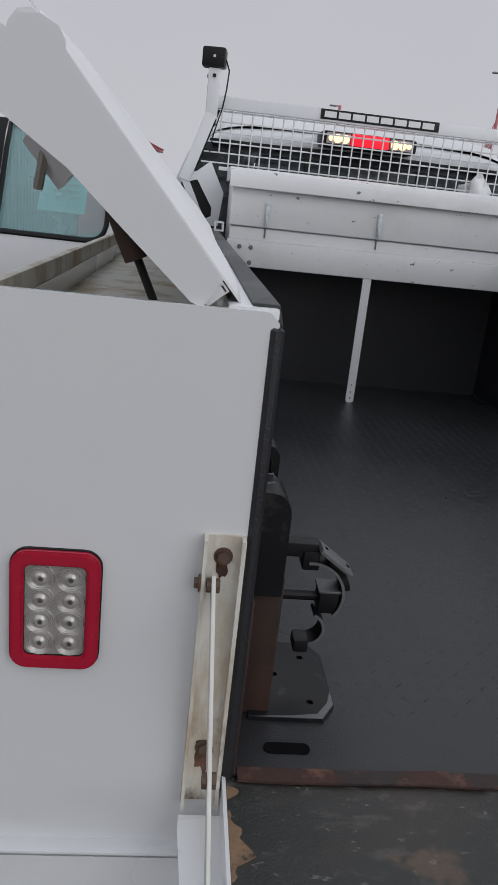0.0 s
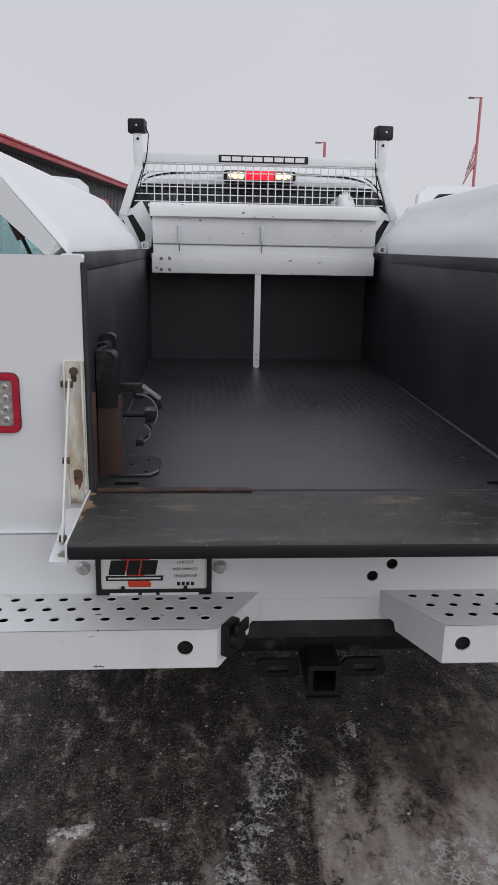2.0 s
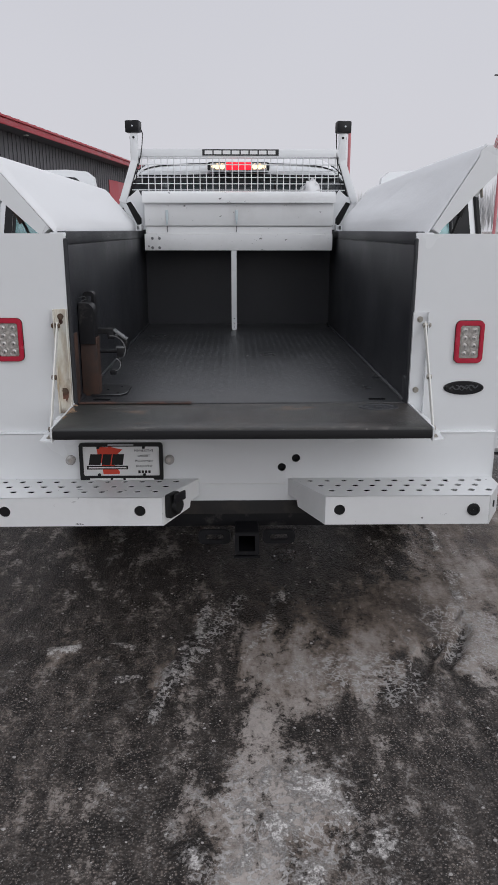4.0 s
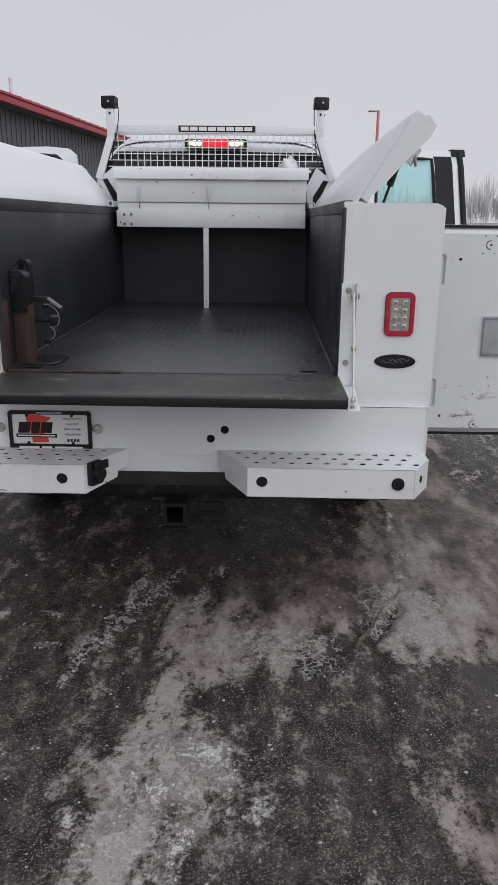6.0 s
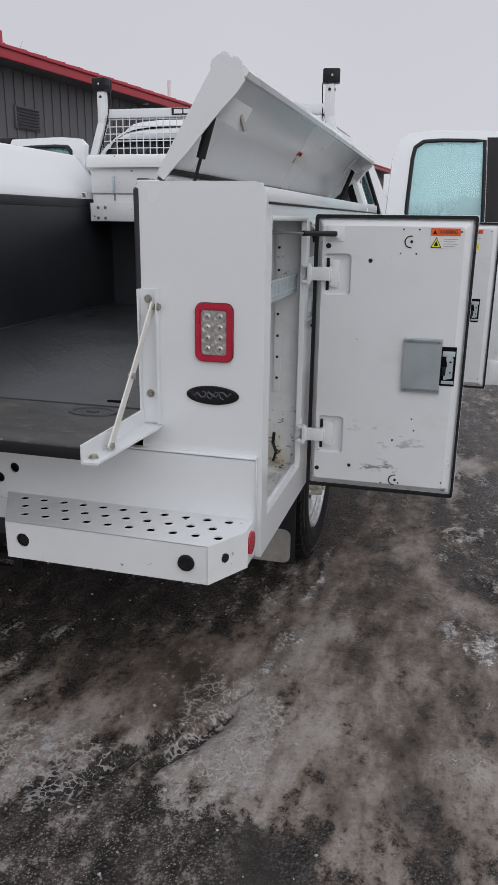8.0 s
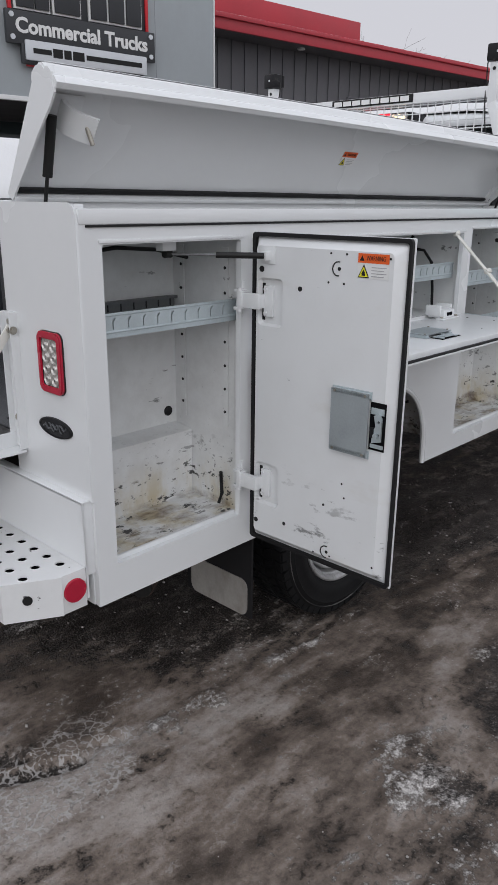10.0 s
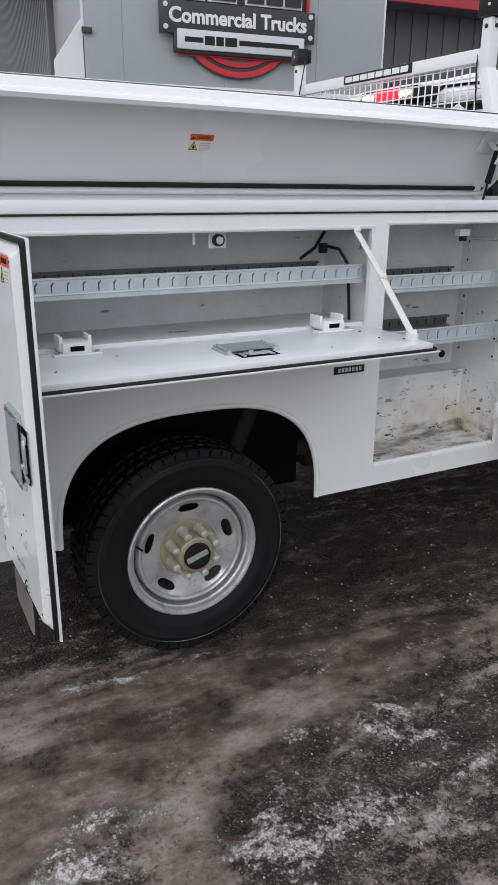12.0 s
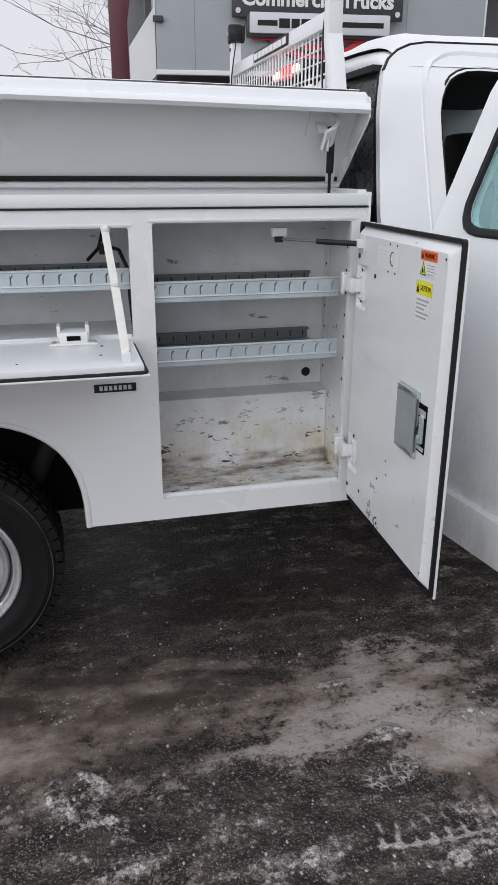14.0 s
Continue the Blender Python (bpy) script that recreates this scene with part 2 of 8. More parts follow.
M["ink_faint"] = surface("faded_ink", (0.62, 0.63, 0.65), 0.5, var=0.05, scale=30)
M["paper"] = surface("white_label", (0.80, 0.80, 0.78), 0.4, var=0.02, scale=30)
M["orange"] = surface("orange_label", (0.75, 0.10, 0.012), 0.45, var=0.05, scale=30)
M["yellow"] = surface("yellow_label", (0.82, 0.66, 0.02), 0.45, var=0.05, scale=30)
M["plate_red"] = surface("red_print", (0.62, 0.055, 0.025), 0.45, var=0.04, scale=30)
M["strap"] = surface("off_white_strap", (0.62, 0.61, 0.57), 0.6, var=0.08, scale=30)
M["bark"] = surface("bare_bark", (0.20, 0.18, 0.175), 0.9, var=0.2, scale=4)
# bare wood with the distance haze put into its colour, nearly sky pale
M["far_wood"] = surface("hazed_far_wood", (0.78, 0.77, 0.80), 0.95, var=0.08, scale=0.05)
# red turned pinkish: the haze before the poles is in this colour
M["pole_red"] = surface("hazed_red_pole_paint", (0.55, 0.19, 0.21), 0.5, var=0.05, scale=2)
M["dark_cloth"] = surface("dark_seat_cloth", (0.022, 0.022, 0.024), 0.9, var=0.15, scale=10)
M["clear_paint"] = surface("white_cab_paint", (0.745, 0.80, 0.838), 0.25, var=0.008, scale=1.2, coat=0.6, rvar=0.02, layers=((GRIME, 9.0, 0.40, 0.70, (1, 1, 0.5), 0.5, 1.1, 0.6, 0.4),))


def glass(name, tint, rough=0.02, alpha=0.35):
    """A tinted pane: part see-through, part gloss."""
    m, n, l, p = nodes_of(name)
    p.inputs["Base Color"].default_value = rgb(tint)
    p.inputs["Roughness"].default_value = rough
    tr = n.new("ShaderNodeBsdfTransparent")
    tr.inputs["Color"].default_value = rgb(tuple(min(1, c * 1.3 + 0.2) for c in tint))
    mx = n.new("ShaderNodeMixShader")
    tc = n.new("ShaderNodeTexCoord").outputs["Object"]
    l.new(ranged(n, l, noise_node(n, l, tc, 3.0, 3), 0.3, 0.7, alpha - 0.06, alpha + 0.06), mx.inputs[0])
    l.new(p.outputs[0], mx.inputs[1])
    l.new(tr.outputs[0], mx.inputs[2])
    l.new(mx.outputs[0], n["Material Output"].inputs[0])
    return m


M["glass_dark"] = glass("dark_rear_glass", (0.035, 0.05, 0.055), 0.05, 0.12)
M["glass_green"] = glass("green_tinted_glass", (0.46, 0.63, 0.64), 0.05, 0.66)
M["header_grey"] = surface("dark_grey_window_frame", (0.055, 0.058, 0.064), 0.4, var=0.15, scale=6, layers=(((0.16, 0.165, 0.17), 7, 0.5, 0.7, None, None, 0, 0.6, 0.5),))
M["frosted"] = surface("frosted_dark_glass", (0.075, 0.082, 0.090), 0.25, var=0.3, scale=9, coat=0.5, layers=(((0.20, 0.215, 0.225), 16, 0.44, 0.62, (1, 1, 0.7), None, 0, 0.4, 0.6), ((0.02, 0.022, 0.025), 4, 0.46, 0.6, (1, 1, 2.0), None, 0, 0.2, 0.8)))
M["lens"] = surface("clear_lamp_lens", (0.47, 0.45, 0.425), 0.15, metal=0.4, var=0.12, scale=40, coat=0.5)


def glowing(name, colour, strength):
    m, n, l, p = nodes_of(name)
    p.inputs["Base Color"].default_value = rgb(colour)
    p.inputs["Emission Color"].default_value = rgb(colour)
    p.inputs["Emission Strength"].default_value = strength
    p.inputs["Roughness"].default_value = 0.2
    return m


M["glow_red"] = glowing("lit_red_lamp", (0.85, 0.012, 0.03), 1.0)
M["glow_warm"] = glowing("lit_warm_lamp", (1.0, 0.72, 0.40), 1.5)

# asphalt with slush and crusts of snow; the mesh says how much of each lies where
gm, n, l, p = nodes_of("slushy_asphalt")
pos = n.new("ShaderNodeNewGeometry").outputs["Position"]
ALONG = (1.0, 0.40, 1.0)


def layer(name):
    at = n.new("ShaderNodeAttribute")
    at.attribute_name = name
    return at.outputs["Fac"]


def cells(scale, feature, warp):
    """Voronoi cells on a position pushed about by noise."""
    w = n.new("ShaderNodeTexNoise")
    w.inputs["Scale"].default_value, w.inputs["Detail"].default_value = scale * 0.35, 3
    l.new(pos, w.inputs["Vector"])
    sc = n.new("ShaderNodeVectorMath")
    sc.operation = "MULTIPLY_ADD"
    l.new(w.outputs["Color"], sc.inputs[0])
    sc.inputs[1].default_value = (warp, warp, 0)
    l.new(pos, sc.inputs[2])
    v = n.new("ShaderNodeTexVoronoi")
    v.feature = feature
    v.inputs["Scale"].default_value = scale
    l.new(sc.outputs[0], v.inputs["Vector"])
    return v


def times(a, b):
    return math_node(n, l, "MULTIPLY", a, b)


def plus(a, b):
    return math_node(n, l, "ADD", a, b)


silt, pale, seams, frost, pool_shade = layer("silt"), layer("pale"), layer("seams"), layer("frost"), layer("pool_shade")
g_big = noise_node(n, l, pos, 1.5, 6, ALONG, 0.6)
g_patch = noise_node(n, l, pos, 13, 6, (1.0, 0.5, 1.0), 0.65)
g_mid = noise_node(n, l, pos, 6, 7, ALONG, 0.62)
g_fine = noise_node(n, l, pos, 30, 8, None, 0.72)
g_dust = noise_node(n, l, pos, 190, 3, None, 0.7)
grit, stone, pebble = cells(210, "F1", 0.002), cells(118, "F1", 0.004), cells(46, "F1", 0.008)
# bare asphalt: black binder, stones of every grey, pale crumbs of frost
bare = mixed(n, l, ranged(n, l, g_patch, 0.40, 0.60), (0.015, 0.0122, 0.0106), (0.058, 0.0475, 0.0412))
bare = mixed(n, l, times(ranged(n, l, stone.outputs["Color"], 0.40, 0.92, 0.0, 1.0), ranged(n, l, stone.outputs["Distance"], 0.25, 0.5, 1.0, 0.0)), bare, (0.24, 0.20, 0.176))
bare = mixed(n, l, times(ranged(n, l, grit.outputs["Color"], 0.60, 0.78, 0.0, 0.85), ranged(n, l, grit.outputs["Distance"], 0.25, 0.5, 1.0, 0.0)), bare, (0.29, 0.265, 0.247))
crumb = times(ranged(n, l, pebble.outputs["Color"], 0.78, 0.84), ranged(n, l, pebble.outputs["Distance"], 0.12, 0.26, 1.0, 0.0))
bare = mixed(n, l, times(crumb, 0.8), bare, (0.30, 0.29, 0.283))
haze = times(ranged(n, l, g_fine, 0.46, 0.60), ranged(n, l, g_patch, 0.46, 0.60, 0.0, 0.6))
bare = mixed(n, l, haze, bare, (0.18, 0.157, 0.142))
bare = mixed(n, l, ranged(n, l, g_mid, 0.42, 0.56, 0.40, 0.0), bare, (0.012, 0.0094, 0.008))
# slush: soft swathes from dark brown to pale grey, with pores and grit
tone = plus(plus(times(pale, 0.55), ranged(n, l, g_big, 0.38, 0.62, -0.22, 0.26)), plus(ranged(n, l, g_mid, 0.38, 0.62, -0.20, 0.20), plus(ranged(n, l, g_patch, 0.38, 0.62, -0.18, 0.18), ranged(n, l, g_fine, 0.38, 0.62, -0.13, 0.13))))
slush = mixed(n, l, ranged(n, l, tone, -0.20, 0.26), (0.058, 0.0435, 0.0345), (0.180, 0.144, 0.120))
slush = mixed(n, l, ranged(n, l, tone, 0.22, 0.72), slush, (0.345, 0.308, 0.282))
slush = mixed(n, l, ranged(n, l, g_fine, 0.53, 0.66, 0.0, 0.36), slush, (0.030, 0.024, 0.020))
slush = mixed(n, l, times(ranged(n, l, g_dust, 0.54, 0.72), 0.22), slush, (0.30, 0.278, 0.264))
slush = mixed(n, l, times(ranged(n, l, stone.outputs["Color"], 0.55, 0.85), ranged(n, l, g_patch, 0.44, 0.56, 0.30, 0.0)), slush, (0.020, 0.016, 0.0138))
slush = mixed(n, l, times(ranged(n, l, grit.outputs["Color"], 0.80, 0.86), ranged(n, l, grit.outputs["Distance"], 0.2, 0.4, 0.4, 0.0)), slush, (0.02, 0.017, 0.015))
edge = plus(silt, plus(ranged(n, l, g_fine, 0.38, 0.62, -0.26, 0.26), plus(plus(ranged(n, l, g_patch, 0.38, 0.62, -0.30, 0.30), ranged(n, l, g_mid, 0.38, 0.62, -0.26, 0.26)), plus(ranged(n, l, stone.outputs["Color"], 0.0, 1.0, -0.20, 0.20), ranged(n, l, g_dust, 0.35, 0.65, -0.12, 0.12)))))
f_slush = ranged(n, l, edge, 0.26, 0.62)
gcol = mixed(n, l, f_slush, bare, slush)
# thin white seams, and broken clumps of frost
net = cells(46, "DISTANCE_TO_EDGE", 0.045)
width = ranged(n, l, g_fine, 0.42, 0.60, -0.02, 0.20)
line = ranged(n, l, math_node(n, l, "SUBTRACT", width, net.outputs["Distance"]), 0.0, 0.02)
f_seam = times(line, ranged(n, l, plus(seams, ranged(n, l, g_patch, 0.38, 0.62, -0.34, 0.34)), 0.24, 0.60, 0.0, 0.80))
gcol = mixed(n, l, f_seam, gcol, mixed(n, l, g_dust, (0.26, 0.245, 0.235), (0.56, 0.54, 0.525)))
lumpy = plus(plus(frost, ranged(n, l, g_fine, 0.38, 0.62, -0.24, 0.24)), plus(ranged(n, l, g_patch, 0.38, 0.62, -0.36, 0.36), plus(ranged(n, l, pebble.outputs["Distance"], 0.1, 0.6, 0.24, -0.24), plus(ranged(n, l, g_dust, 0.38, 0.62, -0.10, 0.10), ranged(n, l, stone.outputs["Color"], 0.0, 1.0, -0.28, 0.28)))))
f_frost = ranged(n, l, lumpy, 0.48, 1.02, 0.0, 0.95)
f_frost = math_node(n, l, "MAXIMUM", f_frost, ranged(n, l, plus(layer("print"), ranged(n, l, g_fine, 0.38, 0.62, -0.34, 0.34)), 0.40, 0.85, 0.0, 0.70))
gcol = mixed(n, l, f_frost, gcol, mixed(n, l, ranged(n, l, g_dust, 0.35, 0.65), (0.28, 0.258, 0.242), (0.70, 0.668, 0.645)))
# dark colour of wet pools and of the painted shade under the truck
gcol = mixed(n, l, times(pool_shade, 0.75), gcol, (0.030, 0.026, 0.0245))
l.new(gcol, p.inputs["Base Color"])
gr = n.new("ShaderNodeMix")
l.new(f_slush, gr.inputs[0])
l.new(ranged(n, l, g_big, 0.35, 0.65, 0.34, 0.60), gr.inputs[2])
l.new(ranged(n, l, g_mid, 0.3, 0.7, 0.36, 0.66), gr.inputs[3])
g_wet = n.new("ShaderNodeMix")
l.new(pool_shade, g_wet.inputs[0])
l.new(gr.outputs[0], g_wet.inputs[2])
g_wet.inputs[3].default_value = 0.22
l.new(g_wet.outputs[0], p.inputs["Roughness"])
p.inputs["Specular IOR Level"].default_value = 0.28
gb = n.new("ShaderNodeBump")
gb.inputs["Strength"].default_value, gb.inputs["Distance"].default_value = 0.9, 0.006
coarse = math_node(n, l, "SUBTRACT", 1.0, times(f_slush, 0.8))
ht = plus(times(times(stone.outputs["Distance"], -0.9), coarse), plus(times(g_fine, 0.9), times(g_dust, 0.25)))
ht = times(ht, math_node(n, l, "SUBTRACT", 1.0, times(pool_shade, 0.85)))
l.new(plus(ht, plus(times(f_seam, 0.7), times(f_frost, 2.0))), gb.inputs["Height"])
l.new(gb.outputs[0], p.inputs["Normal"])
M["ground"] = gm

# ---- mesh tools ----


def finish(name, bm, material, parent=None, label="", angle=35):
    """Links a bmesh as one mesh object."""
    me = bpy.data.meshes.new(name)
    bmesh.ops.recalc_face_normals(bm, faces=bm.faces)
    bm.to_mesh(me)
    bm.free()
    for mt in material if isinstance(material, (list, tuple)) else (material,):
        me.materials.append(mt)
    me.polygons.foreach_set("use_smooth", [True] * len(me.polygons))
    me.set_sharp_from_angle(angle=radians(angle))
    ob = new(name, me)
    ob.parent = parent
    if label:
        tagged(ob, label)
    return ob


part = finish


def cube(bm, lo, hi, bevel=0.0, m=None, segs=2):
    mat = Matrix.LocRotScale([(a + b) / 2 for a, b in zip(lo, hi)], None, [abs(b - a) for a, b in zip(lo, hi)])
    vs = bmesh.ops.create_cube(bm, size=1, matrix=mat)["verts"]
    if bevel:
        es = list({e for v in vs for e in v.link_edges})
        vs = list({v for f in bmesh.ops.bevel(bm, geom=es, offset=bevel, segments=segs, profile=0.6, affect="EDGES")["faces"] for v in f.verts} | {v for v in vs if v.is_valid})
    if m:
        bmesh.ops.transform(bm, matrix=m, verts=vs)
    return vs


def cyl(bm, a, b, r, r2=None, n=16, caps=True):
    a, b = Vector(a), Vector(b)
    turn = (b - a).to_track_quat("Z", "Y").to_matrix().to_4x4()
    return bmesh.ops.create_cone(bm, cap_ends=caps, segments=n, radius1=r, radius2=r if r2 is None else r2, depth=(b - a).length, matrix=Matrix.Translation((a + b) / 2) @ turn)["verts"]


def tube(bm, pts, r, n=8):
    """A round bar along a line of points."""
    pts = [Vector(q) for q in pts]
    rings = []
    up = Vector((0.3, 0.2, 0.93))
    for i, q in enumerate(pts):
        d = (pts[min(i + 1, len(pts) - 1)] - pts[max(i - 1, 0)]).normalized()
        s = d.cross(up).normalized()
        u = s.cross(d)
        rings.append([bm.verts.new(q + r * (math.cos(2 * math.pi * k / n) * s + math.sin(2 * math.pi * k / n) * u)) for k in range(n)])
    for p0, p1 in zip(rings, rings[1:]):
        for k in range(n):
            bm.faces.new((p0[k], p0[(k + 1) % n], p1[(k + 1) % n], p1[k]))
    bm.faces.new(rings[0])
    bm.faces.new(rings[-1])


def merge(bm, other):
    me = bpy.data.meshes.new("tmp")
    other.to_mesh(me)
    other.free()
    bm.from_mesh(me)
    bpy.data.meshes.remove(me)


def sheet(bm, outer, holes, thick, place, cuts=()):
    """A flat plate with real holes: loops in (u, v), its thickness along w; place maps u, v, w to the world."""
    b = bmesh.new()
    edges = []
    for loop in (outer, *holes):
        vs = [b.verts.new((u, v, 0)) for u, v in loop]
        edges += [b.edges.new((vs[i], vs[(i + 1) % len(vs)])) for i in range(len(vs))]
    bmesh.ops.triangle_fill(b, use_beauty=True, use_dissolve=False, edges=edges, normal=(0, 0, 1))
    for co, no in cuts:
        bmesh.ops.bisect_plane(b, geom=[*b.verts, *b.edges, *b.faces], plane_co=co, plane_no=no)
    if thick:
        got = bmesh.ops.extrude_face_region(b, geom=list(b.faces))["geom"]
        bmesh.ops.translate(b, verts=[g for g in got if isinstance(g, bmesh.types.BMVert)], vec=(0, 0, thick))
    bmesh.ops.transform(b, matrix=place, verts=b.verts)
    bmesh.ops.recalc_face_normals(b, faces=b.faces)
    merge(bm, b)


def axes(o, u, v):
    """The frame with its origin at o, u and v along the given ways and w square to both."""
    u, v = Vector(u).normalized(), Vector(v).normalized()
    w = u.cross(v)
    return Matrix(((u.x, v.x, w.x, o[0]), (u.y, v.y, w.y, o[1]), (u.z, v.z, w.z, o[2]), (0, 0, 0, 1)))


def disc(c, r, n=12, ry=None):
    return [(c[0] + r * math.cos(2 * math.pi * k / n), c[1] + (ry or r) * math.sin(2 * math.pi * k / n)) for k in range(n)]


def rect(u0, u1, v0, v1, r=0.0, n=4):
    if not r:
        return [(u0, v0), (u1, v0), (u1, v1), (u0, v1)]
    out = []
    for cx, cy, a in ((u1 - r, v1 - r, 0), (u0 + r, v1 - r, 90), (u0 + r, v0 + r, 180), (u1 - r, v0 + r, 270)):
        out += [(cx + r * math.cos(radians(a + 90 * k / n)), cy + r * math.sin(radians(a + 90 * k / n))) for k in range(n + 1)]
    return out


def lathe(bm, profile, n, place):
    """Turns a profile of (radius, along) about the w axis of place."""
    rings = [[bm.verts.new(place @ Vector((r * math.cos(2 * math.pi * k / n), r * math.sin(2 * math.pi * k / n), h))) for k in range(n)] for r, h in profile]
    for p0, p1 in zip(rings, rings[1:]):
        for k in range(n):
            bm.faces.new((p0[k], p0[(k + 1) % n], p1[(k + 1) % n], p1[k]))
    return rings


def words(name, text, place, height, material, parent, depth=0.001, width=None, label="", bold=0.0):
    """Letters as a mesh, centred on place, in its u, v plane."""
    cu = bpy.data.curves.new("letters", "FONT")
    cu.body, cu.size, cu.align_x, cu.align_y, cu.extrude, cu.resolution_u, cu.offset = text, height / 0.72, "CENTER", "CENTER", depth, 3, bold
    tmp = bpy.data.objects.new("letters", cu)
    scene.collection.objects.link(tmp)
    bpy.context.view_layer.update()
    me = bpy.data.meshes.new_from_object(tmp.evaluated_get(bpy.context.evaluated_depsgraph_get()))
    wide = tmp.dimensions.x
    bpy.data.objects.remove(tmp)
    s = width / wide if width and wide else 1.0
    me.transform(place @ Matrix.Diagonal((s, 1, 1, 1)))
    me.materials.clear()
    me.materials.append(material)
    ob = new(name, me)
    ob.parent = parent
    if label:
        tagged(ob, label)
    return ob


def plate(name, outer, thick, place, material, parent, holes=(), label="", angle=35):
    bm = bmesh.new()
    sheet(bm, outer, holes, thick, place)
    return part(name, bm, material, parent, label, angle)


def block(name, lo, hi, material, parent, bevel=0.003, label=""):
    bm = bmesh.new()
    lo, hi = [min(a, b) for a, b in zip(lo, hi)], [max(a, b) for a, b in zip(lo, hi)]
    cube(bm, lo, hi, bevel)
    return part(name, bm, material, parent, label)


def bolt(name, c, way, r, material, parent):
    """A hexagon head on a washer."""
    bm = bmesh.new()
    c, way = Vector(c), Vector(way).normalized()
    cyl(bm, c, c + way * r * 0.25, r * 1.5, n=16)
    cyl(bm, c + way * r * 0.25, c + way * r * 0.95, r, n=6)
    return part(name, bm, material, parent)


def smooth_noise(x, y, seed):
    """Value noise on arrays."""
    xi, yi = np.floor(x), np.floor(y)
    fx, fy = x - xi, y - yi
    fx, fy = fx * fx * (3 - 2 * fx), fy * fy * (3 - 2 * fy)

    def h(a, b):
        v = np.sin(a * 127.1 + b * 311.7 + seed * 74.7) * 43758.5453
        return v - np.floor(v)

    return (h(xi, yi) * (1 - fx) + h(xi + 1, yi) * fx) * (1 - fy) + (h(xi, yi + 1) * (1 - fx) + h(xi + 1, yi + 1) * fx) * fy


def fbm(x, y, seed, octaves=4, gain=0.5):
    total, amp, norm = 0, 1.0, 0
    for o in range(octaves):
        total = total + amp * smooth_noise(x * 2 ** o + 17.3 * o, y * 2 ** o - 9.1 * o, seed + o)
        norm += amp
        amp *= gain
    return total / norm


# ---- ground ----


def spread(lo, hi, step, far):
    a = list(np.arange(lo, hi + step / 2, step))
    for sign, lst in ((-1, []), (1, [])):
        d, q = step, lo if sign < 0 else hi
        while abs(q) < far:
            d *= 1.25
            q += sign * d
            lst.append(q)
        a = sorted(lst) + a if sign < 0 else a + lst
    return np.array(a)


def bump_at(x, y, cx, cy, rx, ry, amount):
    return amount * np.exp(-(((x - cx) / rx) ** 2 + ((y - cy) / ry) ** 2))


def zones(x, y, blobs):
    return sum(bump_at(x, y, *b) for b in blobs)


def streaks(x, y, lines):
    """Soft bands along (x0, y0, x1, y1, half width, amount)."""
    total = np.zeros_like(x)
    for x0, y0, x1, y1, w, amount in lines:
        dx, dy = x1 - x0, y1 - y0
        k = np.clip(((x - x0) * dx + (y - y0) * dy) / (dx * dx + dy * dy), 0, 1)
        total = total + amount * np.exp(-(((x - x0 - k * dx) ** 2 + (y - y0 - k * dy) ** 2) / (w * w)))
    return total


gx, gy = spread(-2.0, 3.0, 0.0105, 900), spread(-2.2, 3.7, 0.0115, 900)
GX, GY = np.meshgrid(gx, gy)
wx = GX + 0.16 * (fbm(GX * 3.4, GY * 2.2, 3, 6, 0.6) - 0.5)
wy = GY + 0.24 * (fbm(GX * 3.4, GY * 2.2, 8, 6, 0.6) - 0.5)
far_d = np.hypot(GX - 0.8, GY - 0.8)
# slush packed behind the truck and along its side; (x, y, half widths, amount)
SLUSH_REAR = (
    (0.29, -0.38, 0.24, 0.20, 0.8), (0.70, 0.03, 0.23, 0.36, 0.7), (0.09, -0.67, 0.12, 0.13, 0.8), (0.01, -1.31, 0.15, 0.22, 0.9), (0.15, -1.12, 0.10, 0.22, 0.5),
    (0.98, -0.15, 0.17, 0.30, 0.9), (1.30, 0.20, 0.17, 0.60, 0.8), (-0.46, -0.30, 0.20, 0.12, 0.35), (0.48, 0.05, 0.20, 0.20, 0.35), (1.02, -1.25, 0.16, 0.20, 0.6), (0.05, -0.95, 0.16, 0.16, 0.7), (-0.08, -1.12, 0.14, 0.16, 0.6),
)
SLUSH_SIDE = (
    (1.28, 0.02, 0.26, 0.40, 0.8), (1.20, 0.77, 0.30, 0.29, 0.8), (1.62, -0.11, 0.16, 0.35, 0.9), (1.43, 0.34, 0.30, 0.35, 0.9), (1.40, 0.95, 0.26, 0.38, 0.8), (0.94, 0.33, 0.21, 0.24, 0.5),
    (1.36, 1.25, 0.26, 0.33, 0.8), (1.22, 1.88, 0.25, 0.57, 0.9), (1.66, 1.81, 0.07, 0.08, 0.7), (1.42, 2.62, 0.17, 0.30, 0.9), (1.78, 2.74, 0.13, 0.13, 0.9), (2.15, 0.30, 0.35, 0.50, 0.7), (2.35, 1.6, 0.3, 1.2, 0.3), (1.85, 0.80, 0.10, 0.20, 0.35), (1.62, 0.88, 0.16, 0.12, 0.8), (1.62, 2.72, 0.16, 0.12, 0.6), (1.72, 2.82, 0.20, 0.10, 0.8),
)
